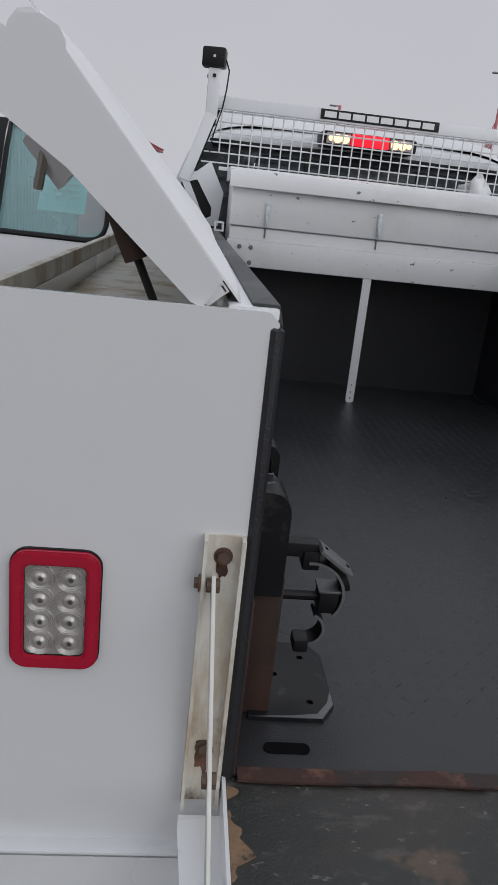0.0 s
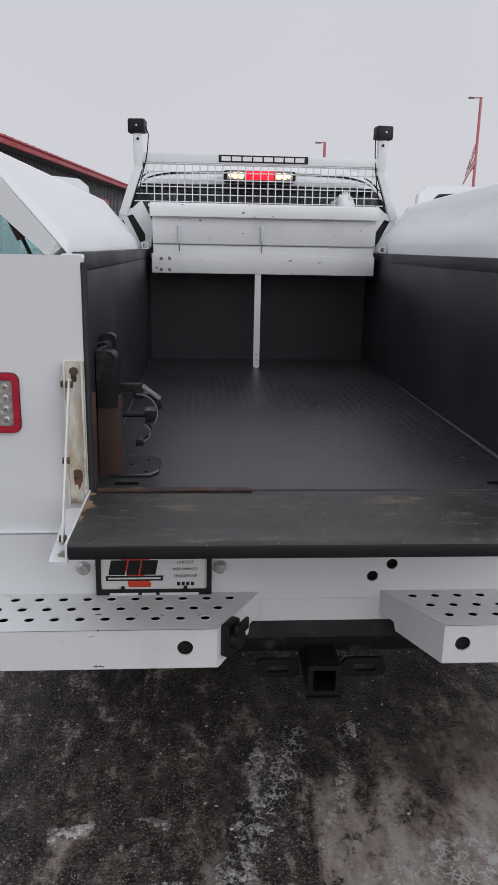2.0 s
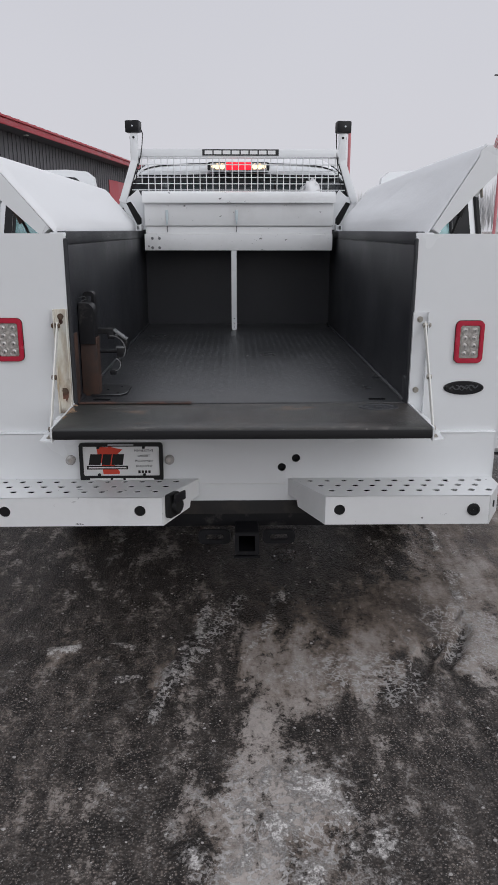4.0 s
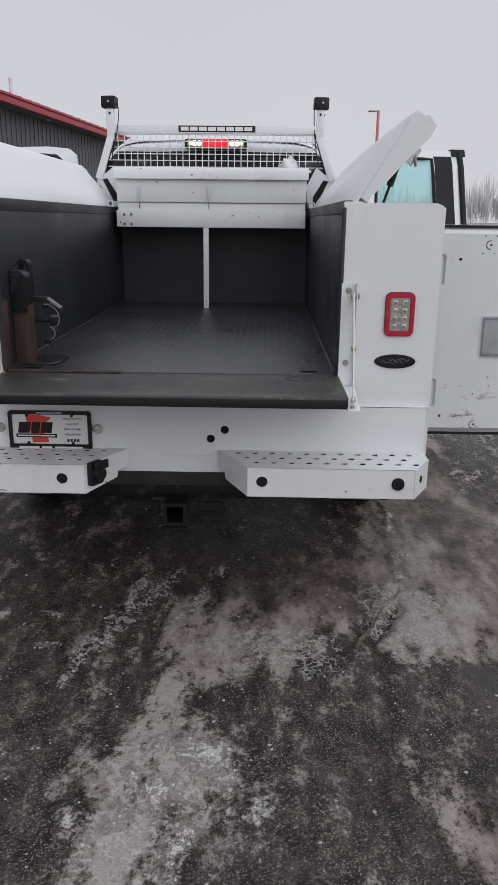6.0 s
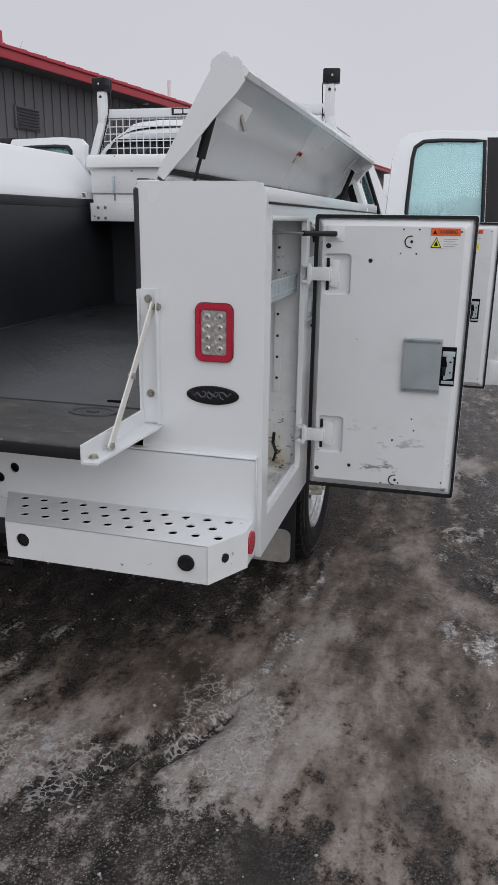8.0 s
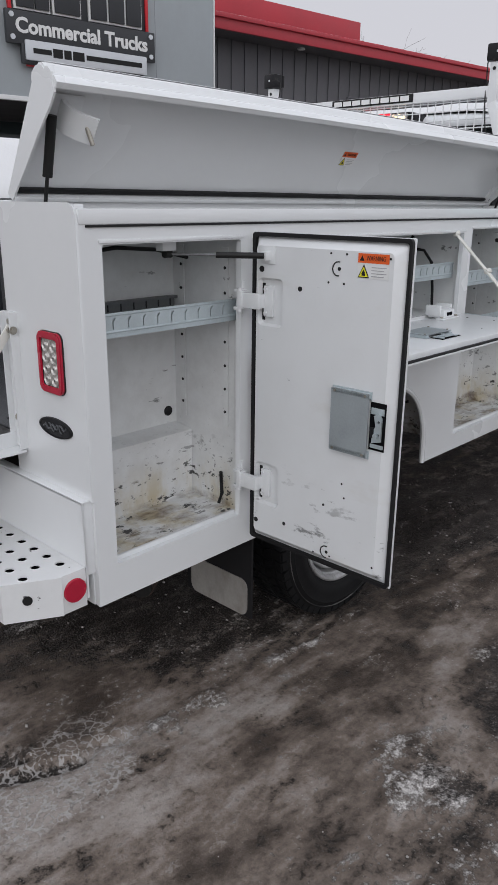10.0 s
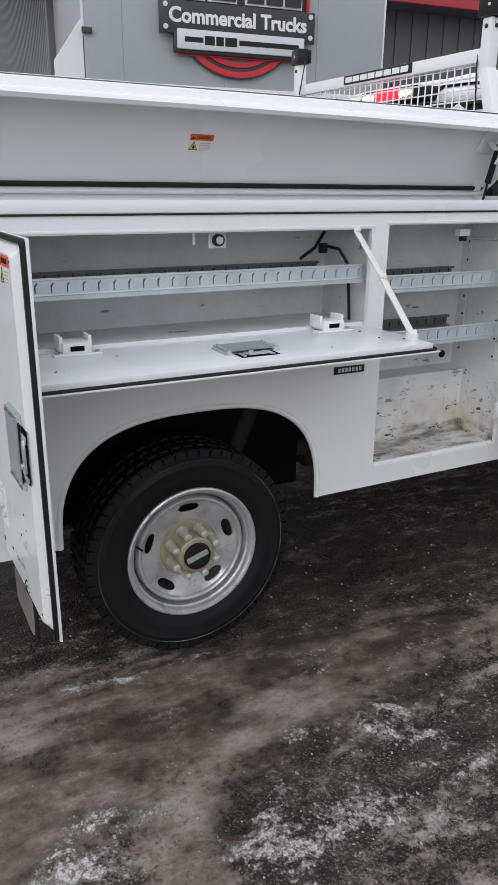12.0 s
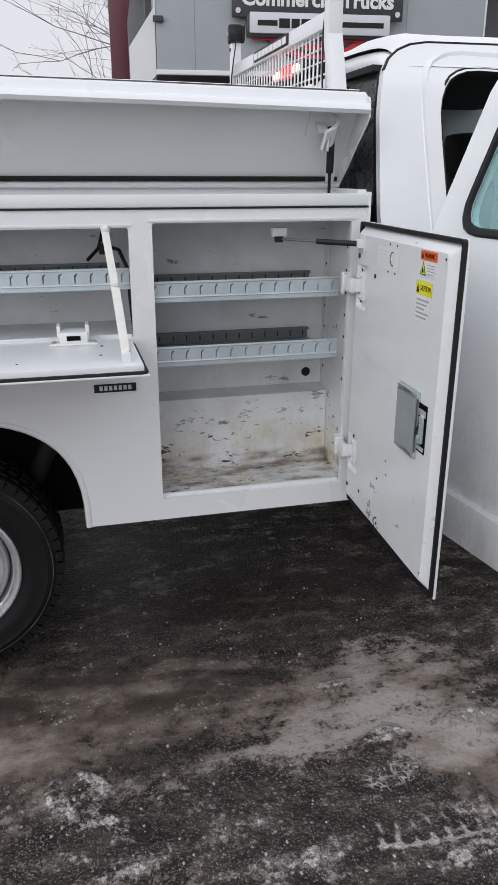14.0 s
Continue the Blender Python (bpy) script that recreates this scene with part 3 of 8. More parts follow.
# bare asphalt, and patches under the truck that put its shade into the colour
BARE_AND_SHADE = (
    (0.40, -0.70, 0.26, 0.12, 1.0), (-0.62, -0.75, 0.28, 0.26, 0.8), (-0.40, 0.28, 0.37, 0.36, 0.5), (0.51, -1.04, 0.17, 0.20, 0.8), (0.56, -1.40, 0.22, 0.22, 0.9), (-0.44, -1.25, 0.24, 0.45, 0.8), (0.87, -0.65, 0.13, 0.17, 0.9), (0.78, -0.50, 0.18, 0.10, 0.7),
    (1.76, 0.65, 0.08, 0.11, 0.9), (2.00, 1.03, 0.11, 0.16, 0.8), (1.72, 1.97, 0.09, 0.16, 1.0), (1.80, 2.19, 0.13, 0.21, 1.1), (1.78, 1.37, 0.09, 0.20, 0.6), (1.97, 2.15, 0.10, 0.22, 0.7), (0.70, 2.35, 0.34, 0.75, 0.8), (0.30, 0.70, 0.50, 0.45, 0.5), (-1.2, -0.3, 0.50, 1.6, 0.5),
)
PALE = (
    (0.28, -0.33, 0.17, 0.14, 0.5), (0.09, -0.66, 0.11, 0.11, 0.8), (0.01, -1.35, 0.12, 0.16, 1.0), (0.05, -0.95, 0.15, 0.14, 0.9), (-0.04, -1.12, 0.12, 0.14, 0.8), (0.97, -0.16, 0.12, 0.22, 0.6), (1.26, -0.05, 0.13, 0.14, 0.6), (0.55, -0.43, 0.10, 0.06, 0.6), (1.66, -0.16, 0.12, 0.25, 0.8),
    (1.50, 0.34, 0.11, 0.12, 0.8), (1.16, 0.49, 0.10, 0.09, 0.6), (1.30, 1.17, 0.08, 0.18, 0.6), (1.50, 1.03, 0.08, 0.14, 0.8), (1.645, 1.80, 0.06, 0.07, 1.1), (1.42, 2.55, 0.12, 0.18, 0.9), (1.53, 2.66, 0.10, 0.18, 0.9), (1.75, 2.78, 0.15, 0.11, 1.1), (1.60, 0.86, 0.14, 0.10, 0.8), (1.20, 0.58, 0.12, 0.10, 0.5),
)
BROWN = (
    (0.59, 0.12, 0.19, 0.24, 0.6), (1.27, 0.56, 0.14, 0.14, 0.6), (1.20, 0.35, 0.09, 0.07, 1.0), (1.46, -0.03, 0.05, 0.14, 0.7), (1.47, 0.06, 0.10, 0.14, 0.8), (1.36, 0.99, 0.15, 0.22, 0.6), (1.45, 0.73, 0.13, 0.16, 0.4),
    (1.48, 1.70, 0.08, 0.20, 0.9), (0.92, 1.54, 0.20, 0.40, 0.6), (1.12, 2.05, 0.15, 0.45, 0.7), (1.32, 1.90, 0.06, 0.20, 0.5),
)
SEAMS = (
    (0.40, -0.41, 0.20, 0.12, 1.1), (0.56, -0.44, 0.11, 0.13, 0.9), (0.98, -0.18, 0.13, 0.26, 1.1), (0.88, -0.17, 0.13, 0.12, 1.0), (0.83, 0.04, 0.11, 0.09, 0.8), (1.75, 2.45, 0.07, 0.12, 0.9), (2.04, 1.46, 0.10, 0.13, 0.5), (0.10, -1.05, 0.22, 0.22, 1.0), (0.0, -1.32, 0.18, 0.2, 0.8), (1.95, 2.55, 0.08, 0.16, 0.5),
)
FROST_REAR = (
    (0.15, 0.19, 0.05, 0.09, 0.8), (-0.47, -0.19, 0.06, 0.03, 0.9), (-0.51, -0.30, 0.10, 0.035, 0.9), (-0.68, -0.22, 0.09, 0.03, 0.8), (-0.45, -0.37, 0.07, 0.02, 0.8), (-0.17, -1.23, 0.05, 0.06, 1.0), (0.10, -1.17, 0.04, 0.09, 1.1), (0.19, -0.96, 0.09, 0.06, 0.9),
    (0.15, -1.35, 0.06, 0.14, 0.9), (0.30, -1.17, 0.07, 0.06, 0.8), (0.55, -1.12, 0.06, 0.05, 0.6), (0.795, -0.67, 0.03, 0.022, 1.4), (0.12, -0.90, 0.08, 0.05, 0.9), (0.02, -1.08, 0.07, 0.06, 1.0), (-0.02, -1.24, 0.06, 0.05, 1.1), (0.24, -1.04, 0.06, 0.04, 0.9), (1.24, -0.70, 0.04, 0.04, 1.0), (1.00, 0.41, 0.04, 0.07, 1.3), (0.86, -0.40, 0.03, 0.02, 0.9),
)
FROST_SIDE = (
    (1.29, 1.49, 0.05, 0.12, 0.9), (1.59, 0.64, 0.05, 0.08, 1.0), (1.88, 1.02, 0.06, 0.07, 1.0), (1.90, 1.30, 0.05, 0.08, 0.9), (1.70, 0.52, 0.06, 0.06, 1.0), (1.60, 1.58, 0.04, 0.06, 1.0), (1.63, 0.72, 0.04, 0.07, 1.0), (1.73, 0.49, 0.05, 0.07, 1.0), (1.91, 1.08, 0.06, 0.10, 0.8), (1.00, 0.21, 0.08, 0.10, 0.5), (1.56, 1.30, 0.06, 0.10, 0.8), (1.80, 0.58, 0.04, 0.06, 0.8),
    (1.31, 2.46, 0.035, 0.07, 1.4), (1.58, 2.48, 0.03, 0.10, 1.0), (1.92, 1.36, 0.04, 0.08, 0.9), (1.89, 1.65, 0.04, 0.09, 0.7), (1.56, 2.85, 0.05, 0.10, 1.1), (1.75, 2.54, 0.03, 0.10, 0.7), (2.05, 2.58, 0.04, 0.11, 1.0), (1.67, 1.85, 0.06, 0.10, 0.4), (1.72, 0.62, 0.05, 0.15, 0.6), (2.05, 0.70, 0.10, 0.20, 0.5),
)
RUTS = ((0.63, -0.45, 0.74, -0.20, 0.024, 1.3), (0.78, -0.34, 0.90, -0.05, 0.028, 1.4), (0.69, -0.40, 0.78, -0.16, 0.014, 0.8), (0.88, 0.0, 0.91, 0.08, 0.022, 1.0), (0.02, 0.9, -0.12, -0.3, 0.05, 0.35), (-0.30, 0.8, -0.48, -0.1, 0.05, 0.3))
FROST_LINES = (
    (-0.14, 0.26, -0.18, 0.14, 0.025, 0.6), (-0.18, 0.14, -0.22, -0.12, 0.030, 0.8), (-0.22, -0.12, -0.27, -0.31, 0.038, 1.1), (-0.27, -0.31, -0.34, -0.54, 0.032, 1.1), (-0.36, -0.33, -0.46, -0.40, 0.020, 0.8), (-0.72, -0.24, -0.62, -0.17, 0.025, 0.7),
    (1.56, 1.48, 1.69, 1.54, 0.022, 1.3), (1.53, 1.56, 1.60, 1.61, 0.020, 1.1), (1.69, 1.53, 1.72, 1.66, 0.018, 1.2), (1.72, 1.15, 1.82, 1.06, 0.022, 1.3), (1.66, 1.60, 1.76, 1.66, 0.022, 1.3), (1.02, 0.74, 1.05, 1.26, 0.018, 0.7),
)
# ladder of white lines pressed by a tyre tread
PRINT = [(1.96, 2.33, 1.995, 2.68, 0.008, 1.1)] + [(1.885 + 0.004 * k, 2.35 + 0.047 * k, 1.965 + 0.004 * k, 2.335 + 0.047 * k, 0.0075, 1.0) for k in range(8)]
# wet pools; the last three are shade painted under the truck
POOLS_AND_SHADE = ((1.18, -0.65, 0.11, 0.13, 1.1), (1.50, -0.28, 0.08, 0.13, 0.7), (1.10, -0.52, 0.06, 0.06, 0.9), (0.20, 0.65, 0.5, 0.35, 0.6), (0.78, 2.3, 0.28, 0.7, 0.75), (0.3, 1.7, 0.4, 0.8, 0.6))
rut_at = streaks(wx, wy, RUTS)
pool_shade_at = np.clip(zones(GX + 0.3 * (wx - GX), GY + 0.3 * (wy - GY), POOLS_AND_SHADE) * 1.6 - 0.35, 0, 1)
silt_at = zones(wx, wy, SLUSH_REAR) + zones(wx, wy, SLUSH_SIDE) - zones(wx, wy, BARE_AND_SHADE) + 0.95 * (fbm(wx * 2.6, wy * 0.9, 21, 6, 0.6) - 0.5) + 0.22
silt_at = silt_at + streaks(wx, wy, ((-0.10, 0.9, -0.34, -0.5, 0.07, 0.4), (0.18, 0.9, -0.02, -0.4, 0.07, 0.5), (-0.4, 0.8, -0.75, -0.3, 0.08, 0.3)))
silt_at = np.clip(silt_at - rut_at - 0.9 * pool_shade_at + 0.4 * np.clip((far_d - 3) / 5, 0, 1), 0, 1)
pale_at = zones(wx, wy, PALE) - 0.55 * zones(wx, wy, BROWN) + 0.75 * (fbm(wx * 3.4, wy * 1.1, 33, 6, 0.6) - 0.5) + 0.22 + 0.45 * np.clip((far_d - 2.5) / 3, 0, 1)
seams_at = np.clip(zones(wx, wy, SEAMS), 0, 1) + streaks(wx, wy, ((-0.04, 0.26, -0.33, -0.52, 0.045, 0.9), (0.12, 0.20, 0.0, -0.25, 0.03, 0.5)))
frost_at = 0.95 * (zones(wx, wy, FROST_REAR) + zones(wx, wy, FROST_SIDE) + streaks(wx, wy, FROST_LINES))
print_at = streaks(GX + 0.2 * (wx - GX), GY + 0.2 * (wy - GY), PRINT)
frost_at = frost_at + 0.5 * zones(wx, wy, ((2.15, 1.5, 0.35, 1.5, 0.5), (0.2, -1.2, 0.3, 0.3, 0.4), (1.75, 1.2, 0.15, 0.6, 0.5), (1.9, 1.9, 0.3, 0.8, 0.35)))
frost_at = np.clip(frost_at + 1.15 * (fbm(wx * 4.8, wy * 2.4, 61, 6, 0.62) - 0.5) + 0.05 - 0.7 * pool_shade_at - 0.8 * rut_at, 0, 0.82)
lump = fbm(GX * 13, GY * 9, 40, 5, 0.62)
relief = 0.008 * silt_at * (0.35 + 0.8 * fbm(GX * 6, GY * 4, 44, 5, 0.55)) + 0.026 * np.clip(frost_at - 0.25, 0, 1) * (0.2 + lump) - 0.022 * np.clip(rut_at, 0, 1)
relief = (relief + 0.006 * (fbm(GX * 2, GY * 2, 90) - 0.5)) * (1 - 0.9 * pool_shade_at) - 0.002
cx, cy = len(gx), len(gy)
idx = np.arange(cx * cy).reshape(cy, cx)
quads = np.stack([idx[:-1, :-1], idx[:-1, 1:], idx[1:, 1:], idx[1:, :-1]], -1).reshape(-1, 4)
gme = bpy.data.meshes.new("ground")
gme.vertices.add(cx * cy)
gme.vertices.foreach_set("co", np.stack([GX, GY, relief], -1).ravel())
gme.loops.add(quads.size)
gme.loops.foreach_set("vertex_index", quads.ravel())
gme.polygons.add(len(quads))
gme.polygons.foreach_set("loop_start", np.arange(len(quads)) * 4)
gme.polygons.foreach_set("use_smooth", np.ones(len(quads), dtype=bool))
gme.update(calc_edges=True)
for name, values in (("silt", silt_at), ("pale", pale_at), ("seams", seams_at), ("frost", frost_at), ("pool_shade", pool_shade_at), ("print", print_at)):
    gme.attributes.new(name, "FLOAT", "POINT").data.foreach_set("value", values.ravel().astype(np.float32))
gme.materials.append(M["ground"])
tagged(new("ground", gme), "wet dark asphalt lot with brown slush and crusts of dirty snow", "ground", kind="structure")

# crumbs of ice and snow thrown about on the asphalt
r = random.Random(12)
cv, cf = [], []
unit = bmesh.new()
bmesh.ops.create_icosphere(unit, subdivisions=1, radius=1)
u_v, u_f = [v.co.copy() for v in unit.verts], [[v.index for v in f.verts] for f in unit.faces]
unit.free()
while len(cv) < 3600 * len(u_v):
    x, y = r.uniform(-1.6, 2.9), r.uniform(-2.2, 3.6)
    i, j = min(np.searchsorted(gx, x), len(gx) - 1), min(np.searchsorted(gy, y), len(gy) - 1)
    if r.random() > 0.02 + 1.1 * float(frost_at[j, i]) ** 2 + 0.16 * (1 - float(silt_at[j, i])):
        continue
    k0, s = len(cv), 0.0014 + 0.0042 * r.random() ** 4 + (0.003 * r.random() ** 3 if frost_at[j, i] > 0.5 else 0)
    t, off = r.uniform(0, 6.3), Vector((r.uniform(0, 99), r.uniform(0, 99), 0))
    for q in u_v:
        d = s * (1 + 0.5 * noise.noise(q * 1.7 + off))
        cv.append((x + d * 1.3 * (q.x * math.cos(t) - q.y * math.sin(t)), y + d * (q.x * math.sin(t) + q.y * math.cos(t)), float(relief[j, i]) + d * 0.75 * q.z + s * 0.25))
    cf += [[k0 + a for a in f] for f in u_f]
cme = bpy.data.meshes.new("ice_crumbs")
cme.from_pydata(cv, [], cf)
cme.materials.append(surface("dirty_ice", (0.33, 0.312, 0.298), 0.5, var=0.25, scale=9))
tagged(new("ice_crumbs", cme), "small crumbs of dirty ice and snow on the asphalt", "ice", kind="stuff")

# ---- the truck: rear of the body at y = 0, its middle at x = 0 ----
truck = new("utility_truck")
tagged(truck, "white service-body utility truck with doors, lids and tailgate open", "truck")
HALF, BED, BED_FAR, TOP, FLOOR, LOW = 1.0, 0.635, 0.643, 1.585, 0.955, 0.527
YZ = axes((0, 0, 0), (0, 1, 0), (0, 0, 1))      # u = y, v = z, w = x
XZ = axes((0, 0, 0), (1, 0, 0), (0, 0, 1))      # u = x, v = z, w = -y


def yz(x):
    return Matrix.Translation((x, 0, 0)) @ YZ


def xz(y):
    return Matrix.Translation((0, y, 0)) @ XZ


def xy(z):
    return Matrix.Translation((0, 0, z))


# wheel arch: a flattened round top over straight legs
ARCH = [(1.2 - 0.475 * math.copysign(abs(math.cos(a)) ** 0.72, math.cos(a)), LOW + 0.400 * math.sin(a) ** 0.72) for a in (math.pi * k / 28 for k in range(29))]
OPEN_REAR, OPEN_MID, OPEN_FRONT = (0.065, 0.545, 0.635, 1.488), (0.60, 1.852, 1.150, 1.478), (1.922, 2.55, 0.60, 1.49)


def side_skin(x, openings, name="side_panel"):
    outer = [(0.0, LOW), *ARCH, (2.6, LOW), (2.6, 1.54), (0.0, 1.54)]
    bm = bmesh.new()
    sheet(bm, outer, [rect(*o, 0.008, 3) for o in openings], 0.018, yz(x))
    return part(name, bm, M["paint"], truck)


for s in (1, -1):
    edge = BED if s > 0 else BED_FAR
    x_out = HALF - 0.018 if s > 0 else -HALF
    side_skin(x_out, (OPEN_REAR, OPEN_MID, OPEN_FRONT) if s > 0 else ())
    # lip of the wheel arch
    bm = bmesh.new()
    tube(bm, [(s * (HALF - 0.004), y, z) for y, z in ARCH], 0.011, 8)
    part("arch_lip", bm, M["paint"], truck)
    # rear face of the side box, with its rounded upper corner
    c = 0.03
    face = [(edge, 0.838), (HALF, 0.838), (HALF, TOP - c), (HALF - c * 0.3, TOP - c * 0.3), (HALF - c, TOP), (edge + 0.012, TOP), (edge, TOP - 0.012)]
    bm = bmesh.new()
    sheet(bm, [(s * u, v) for u, v in face], (), 0.006, xz(0.0))
    part("rear_panel", bm, M["paint"], truck)
    block("rear_panel_foot", (s * 0.66, -0.004, LOW), (s * (HALF - 0.019), 0.03, 0.838), M["paint"], truck, 0.004)
    # top tray under the lid: outer rim, inner rail, end walls
    block("top_rim", (s * 0.985, 0.0, 1.535), (s * (HALF + 0.003), 2.6, TOP - 0.013), M["paint"] if s > 0 else M["paint_rusty"], truck, 0.006)
    block("rim_seal", (s * 0.99, 0.02, 1.529), (s * (HALF + 0.005), 2.602, 1.535), M["rubber"], truck, 0.002)
    block("inner_rail", (s * edge, 0.0, 1.545), (s * 0.702, 2.6, TOP + 0.004), M["paint"], truck, 0.005)
    block("liner_cap", (s * (edge - 0.0005), 0.004, 1.5452), (s * (edge + 0.032), 2.50, TOP + 0.008), M["liner"], truck, 0.004)
    block("tray_floor", (s * 0.65, 0.01, 1.492), (s * 0.985, 2.59, 1.50), M["paint_in"] if s > 0 else M["paint_rusty"], truck, 0.0)
    block("tray_end", (s * 0.703, 0.004, 1.50), (s * 0.985, 0.03, TOP - 0.003), M["paint"], truck, 0.003)
    block("tray_end", (s * 0.703, 2.57, 1.50), (s * 0.985, 2.6, TOP - 0.003), M["paint"], truck, 0.003)
    block("front_panel", (s * 0.64, 2.60, LOW), (s * HALF, 2.612, TOP - 0.01), M["paint"], truck, 0.003)
    # bed side wall with its coating
    block("bed_wall", (s * edge, 0.0, FLOOR - 0.03), (s * (edge + 0.012), 2.52, 1.5445), M["liner"], truck, 0.003)
    bm = bmesh.new()
    tube(bm, [(s * (edge + 0.002), -0.002, 0.93), (s * (edge + 0.002), -0.002, TOP - 0.02), (s * (edge + 0.006), 0.01, TOP - 0.004), (s * (edge + 0.012), 0.05, TOP + 0.001)], 0.009, 8)
    part("edge_beading", bm, M["liner"], truck)

# ---- compartments behind the open doors ----
for (y0, y1, z0, z1), base, step in ((OPEN_REAR, 0.628, 0.868), (OPEN_MID, 1.145, None), (OPEN_FRONT, 0.592, 0.875)):
    a, b = y0 - 0.03, y1 + (0.04 if base != 0.592 else 0.035)
    if base > 1:
        a = 0.60
    block("compartment_back", (0.648, a, base - 0.02), (0.655, b, 1.49), M["paint_in"], truck, 0)
    block("compartment_wall", (0.655, a - 0.004, base - 0.02), (HALF - 0.02, a, 1.49), M["paint_in"], truck, 0)
    block("compartment_wall", (0.655, b, base - 0.02), (HALF - 0.02, b + 0.004, 1.49), M["paint_in"], truck, 0)
    block("compartment_floor", (0.65, a, base - 0.022), (HALF - 0.02, b, base), M["paint_in"], truck, 0)
    if step:
        bm = bmesh.new()
        sheet(bm, [(0.655, base), (0.735, base), (0.735, step - 0.012), (0.655, step)], (), b - a - 0.004, Matrix.Translation((0, b - 0.002, 0)) @ XZ)
        part("wheelhouse_step", bm, M["paint_in"], truck)
        bm = bmesh.new()
        yc = 0.548 if base > 0.6 else 2.526
        sheet(bm, disc((yc, step + 0.043), 0.017, 16), (), 0.003, yz(0.655))
        part("drain_plug", bm, M["rubber"], truck)
    # drip channel above the opening
    block("drip_rail", (HALF - 0.001, y0 - 0.01, z1 + 0.004), (HALF + 0.004, y1 + 0.01, z1 + 0.012), M["paint"], truck, 0.001)
    # sill
    block("door_sill", (HALF - 0.03, y0 + 0.002, z0 - 0.02), (HALF - 0.0185, y1 - 0.002, z0 + 0.012), M["paint"], truck, 0.003)
# uprights of punched shelf track inside the compartments
for y in (0.036, 0.583, 1.895, 2.583):
    for x in (0.70, 0.90):
        bm = bmesh.new()
        sgn = 1 if y in (0.036, 1.895) else -1
        cube(bm, (x - 0.012, min(y, y + sgn * 0.004), 0.90), (x + 0.012, max(y, y + sgn * 0.004), 1.46))
        part("shelf_track", bm, M["paint_in"], truck)
        for k in range(7):
            bm = bmesh.new()
            cyl(bm, (x, y + sgn * 0.003, 0.95 + k * 0.075), (x, y + sgn * 0.0055, 0.95 + k * 0.075), 0.005, n=8)
            part("track_hole", bm, M["ink"], truck)


def shelf(y0, y1, z):
    """A galvanised tray with a notched front lip and a darker back lip."""
    bm = bmesh.new()
    cube(bm, (0.66, y0, z), (0.962, y1, z + 0.003))
    body = part("shelf", bm, M["zinc"], truck, "galvanised steel shelf tray with notched lip")
    h = 0.056
    bm = bmesh.new()
    notch, n = [], int((y1 - y0) / 0.046)
    pitch = (y1 - y0) / n
    holes = [[(y0 + pitch * (k + 0.5) - 0.002, z + 0.018), (y0 + pitch * (k + 0.5) + 0.002, z + 0.018), (y0 + pitch * (k + 0.5) + 0.002, z + 0.037),
              (y0 + pitch * (k + 0.5) + 0.009, z + 0.046), (y0 + pitch * (k + 0.5) + 0.006, z + 0.048), (y0 + pitch * (k + 0.5) - 0.002, z + 0.041)] for k in range(n)]
    sheet(bm, rect(y0, y1, z - 0.004, z + h), holes, 0.003, yz(0.960))
    part("front_lip", bm, M["zinc"], body)
    bm = bmesh.new()
    tube(bm, [(0.9615, y0, z + h), (0.9615, y1, z + h)], 0.0045, 8)
    tube(bm, [(0.9625, y0, z + 0.012), (0.9625, y1, z + 0.012)], 0.0035, 6)
    part("rolled_edge", bm, M["zinc"], body)
    bm = bmesh.new()
    cube(bm, (0.664, y0 + 0.005, z + 0.004), (0.668, y1 - 0.006, z + 0.044))
    cube(bm, (0.668, y0 + 0.005, z + 0.036), (0.684, y1 - 0.006, z + 0.044))
    part("back_lip", bm, M["zinc_dark"], body)
    bm = bmesh.new()
    for k in range(n):
        cube(bm, (0.668, y0 + pitch * (k + 0.5) - 0.002, z + 0.012), (0.6695, y0 + pitch * (k + 0.5) + 0.002, z + 0.042))
    tagged(part("slot_strip", bm, M["ink"], body), kind="stuff")


shelf(0.04, 0.582, 1.256)
shelf(0.606, 1.852, 1.300)
shelf(1.90, 2.53, 1.255)
shelf(1.90, 2.53, 1.050)

# small round lamp on a bracket above the middle opening
lamp_b = block("lamp_bracket", (0.925, 1.275, 1.425), (0.93, 1.335, 1.48), M["paint_in"], truck, 0.001)
bm = bmesh.new()
cyl(bm, (0.93, 1.305, 1.45), (0.945, 1.305, 1.45), 0.019, n=20)
part("lamp_ring", bm, M["ink"], lamp_b)
bm = bmesh.new()
cyl(bm, (0.945, 1.305, 1.45), (0.95, 1.305, 1.45), 0.012, n=16)
part("lamp_face", bm, M["sign_white"], lamp_b)
block("hook", (0.95, 1.21, 1.44), (0.955, 1.218, 1.48), M["paint_in"], truck, 0.001)
# wiring inside the middle and rear compartments
for pts in (((0.72, 1.74, 1.36), (0.76, 1.775, 1.40), (0.80, 1.79, 1.46)), ((0.78, 1.80, 1.41), (0.83, 1.835, 1.40), (0.86, 1.855, 1.35), (0.87, 1.86, 1.24), (0.872, 1.866, 1.15)),
            ((0.80, 0.05, 1.42), (0.80, 0.14, 1.455), (0.79, 0.26, 1.465), (0.80, 0.40, 1.455), (0.82, 0.50, 1.43)), ((0.90, 0.56, 0.75), (0.895, 0.567, 0.71), (0.91, 0.555, 0.68), (0.90, 0.55, 0.645))):
    bm = bmesh.new()
    tube(bm, pts, 0.006, 8)
    part("cable", bm, M["rubber"], truck)
block("connector", (0.785, 1.775, 1.385), (0.81, 1.80, 1.42), M["ink"], truck, 0.002)

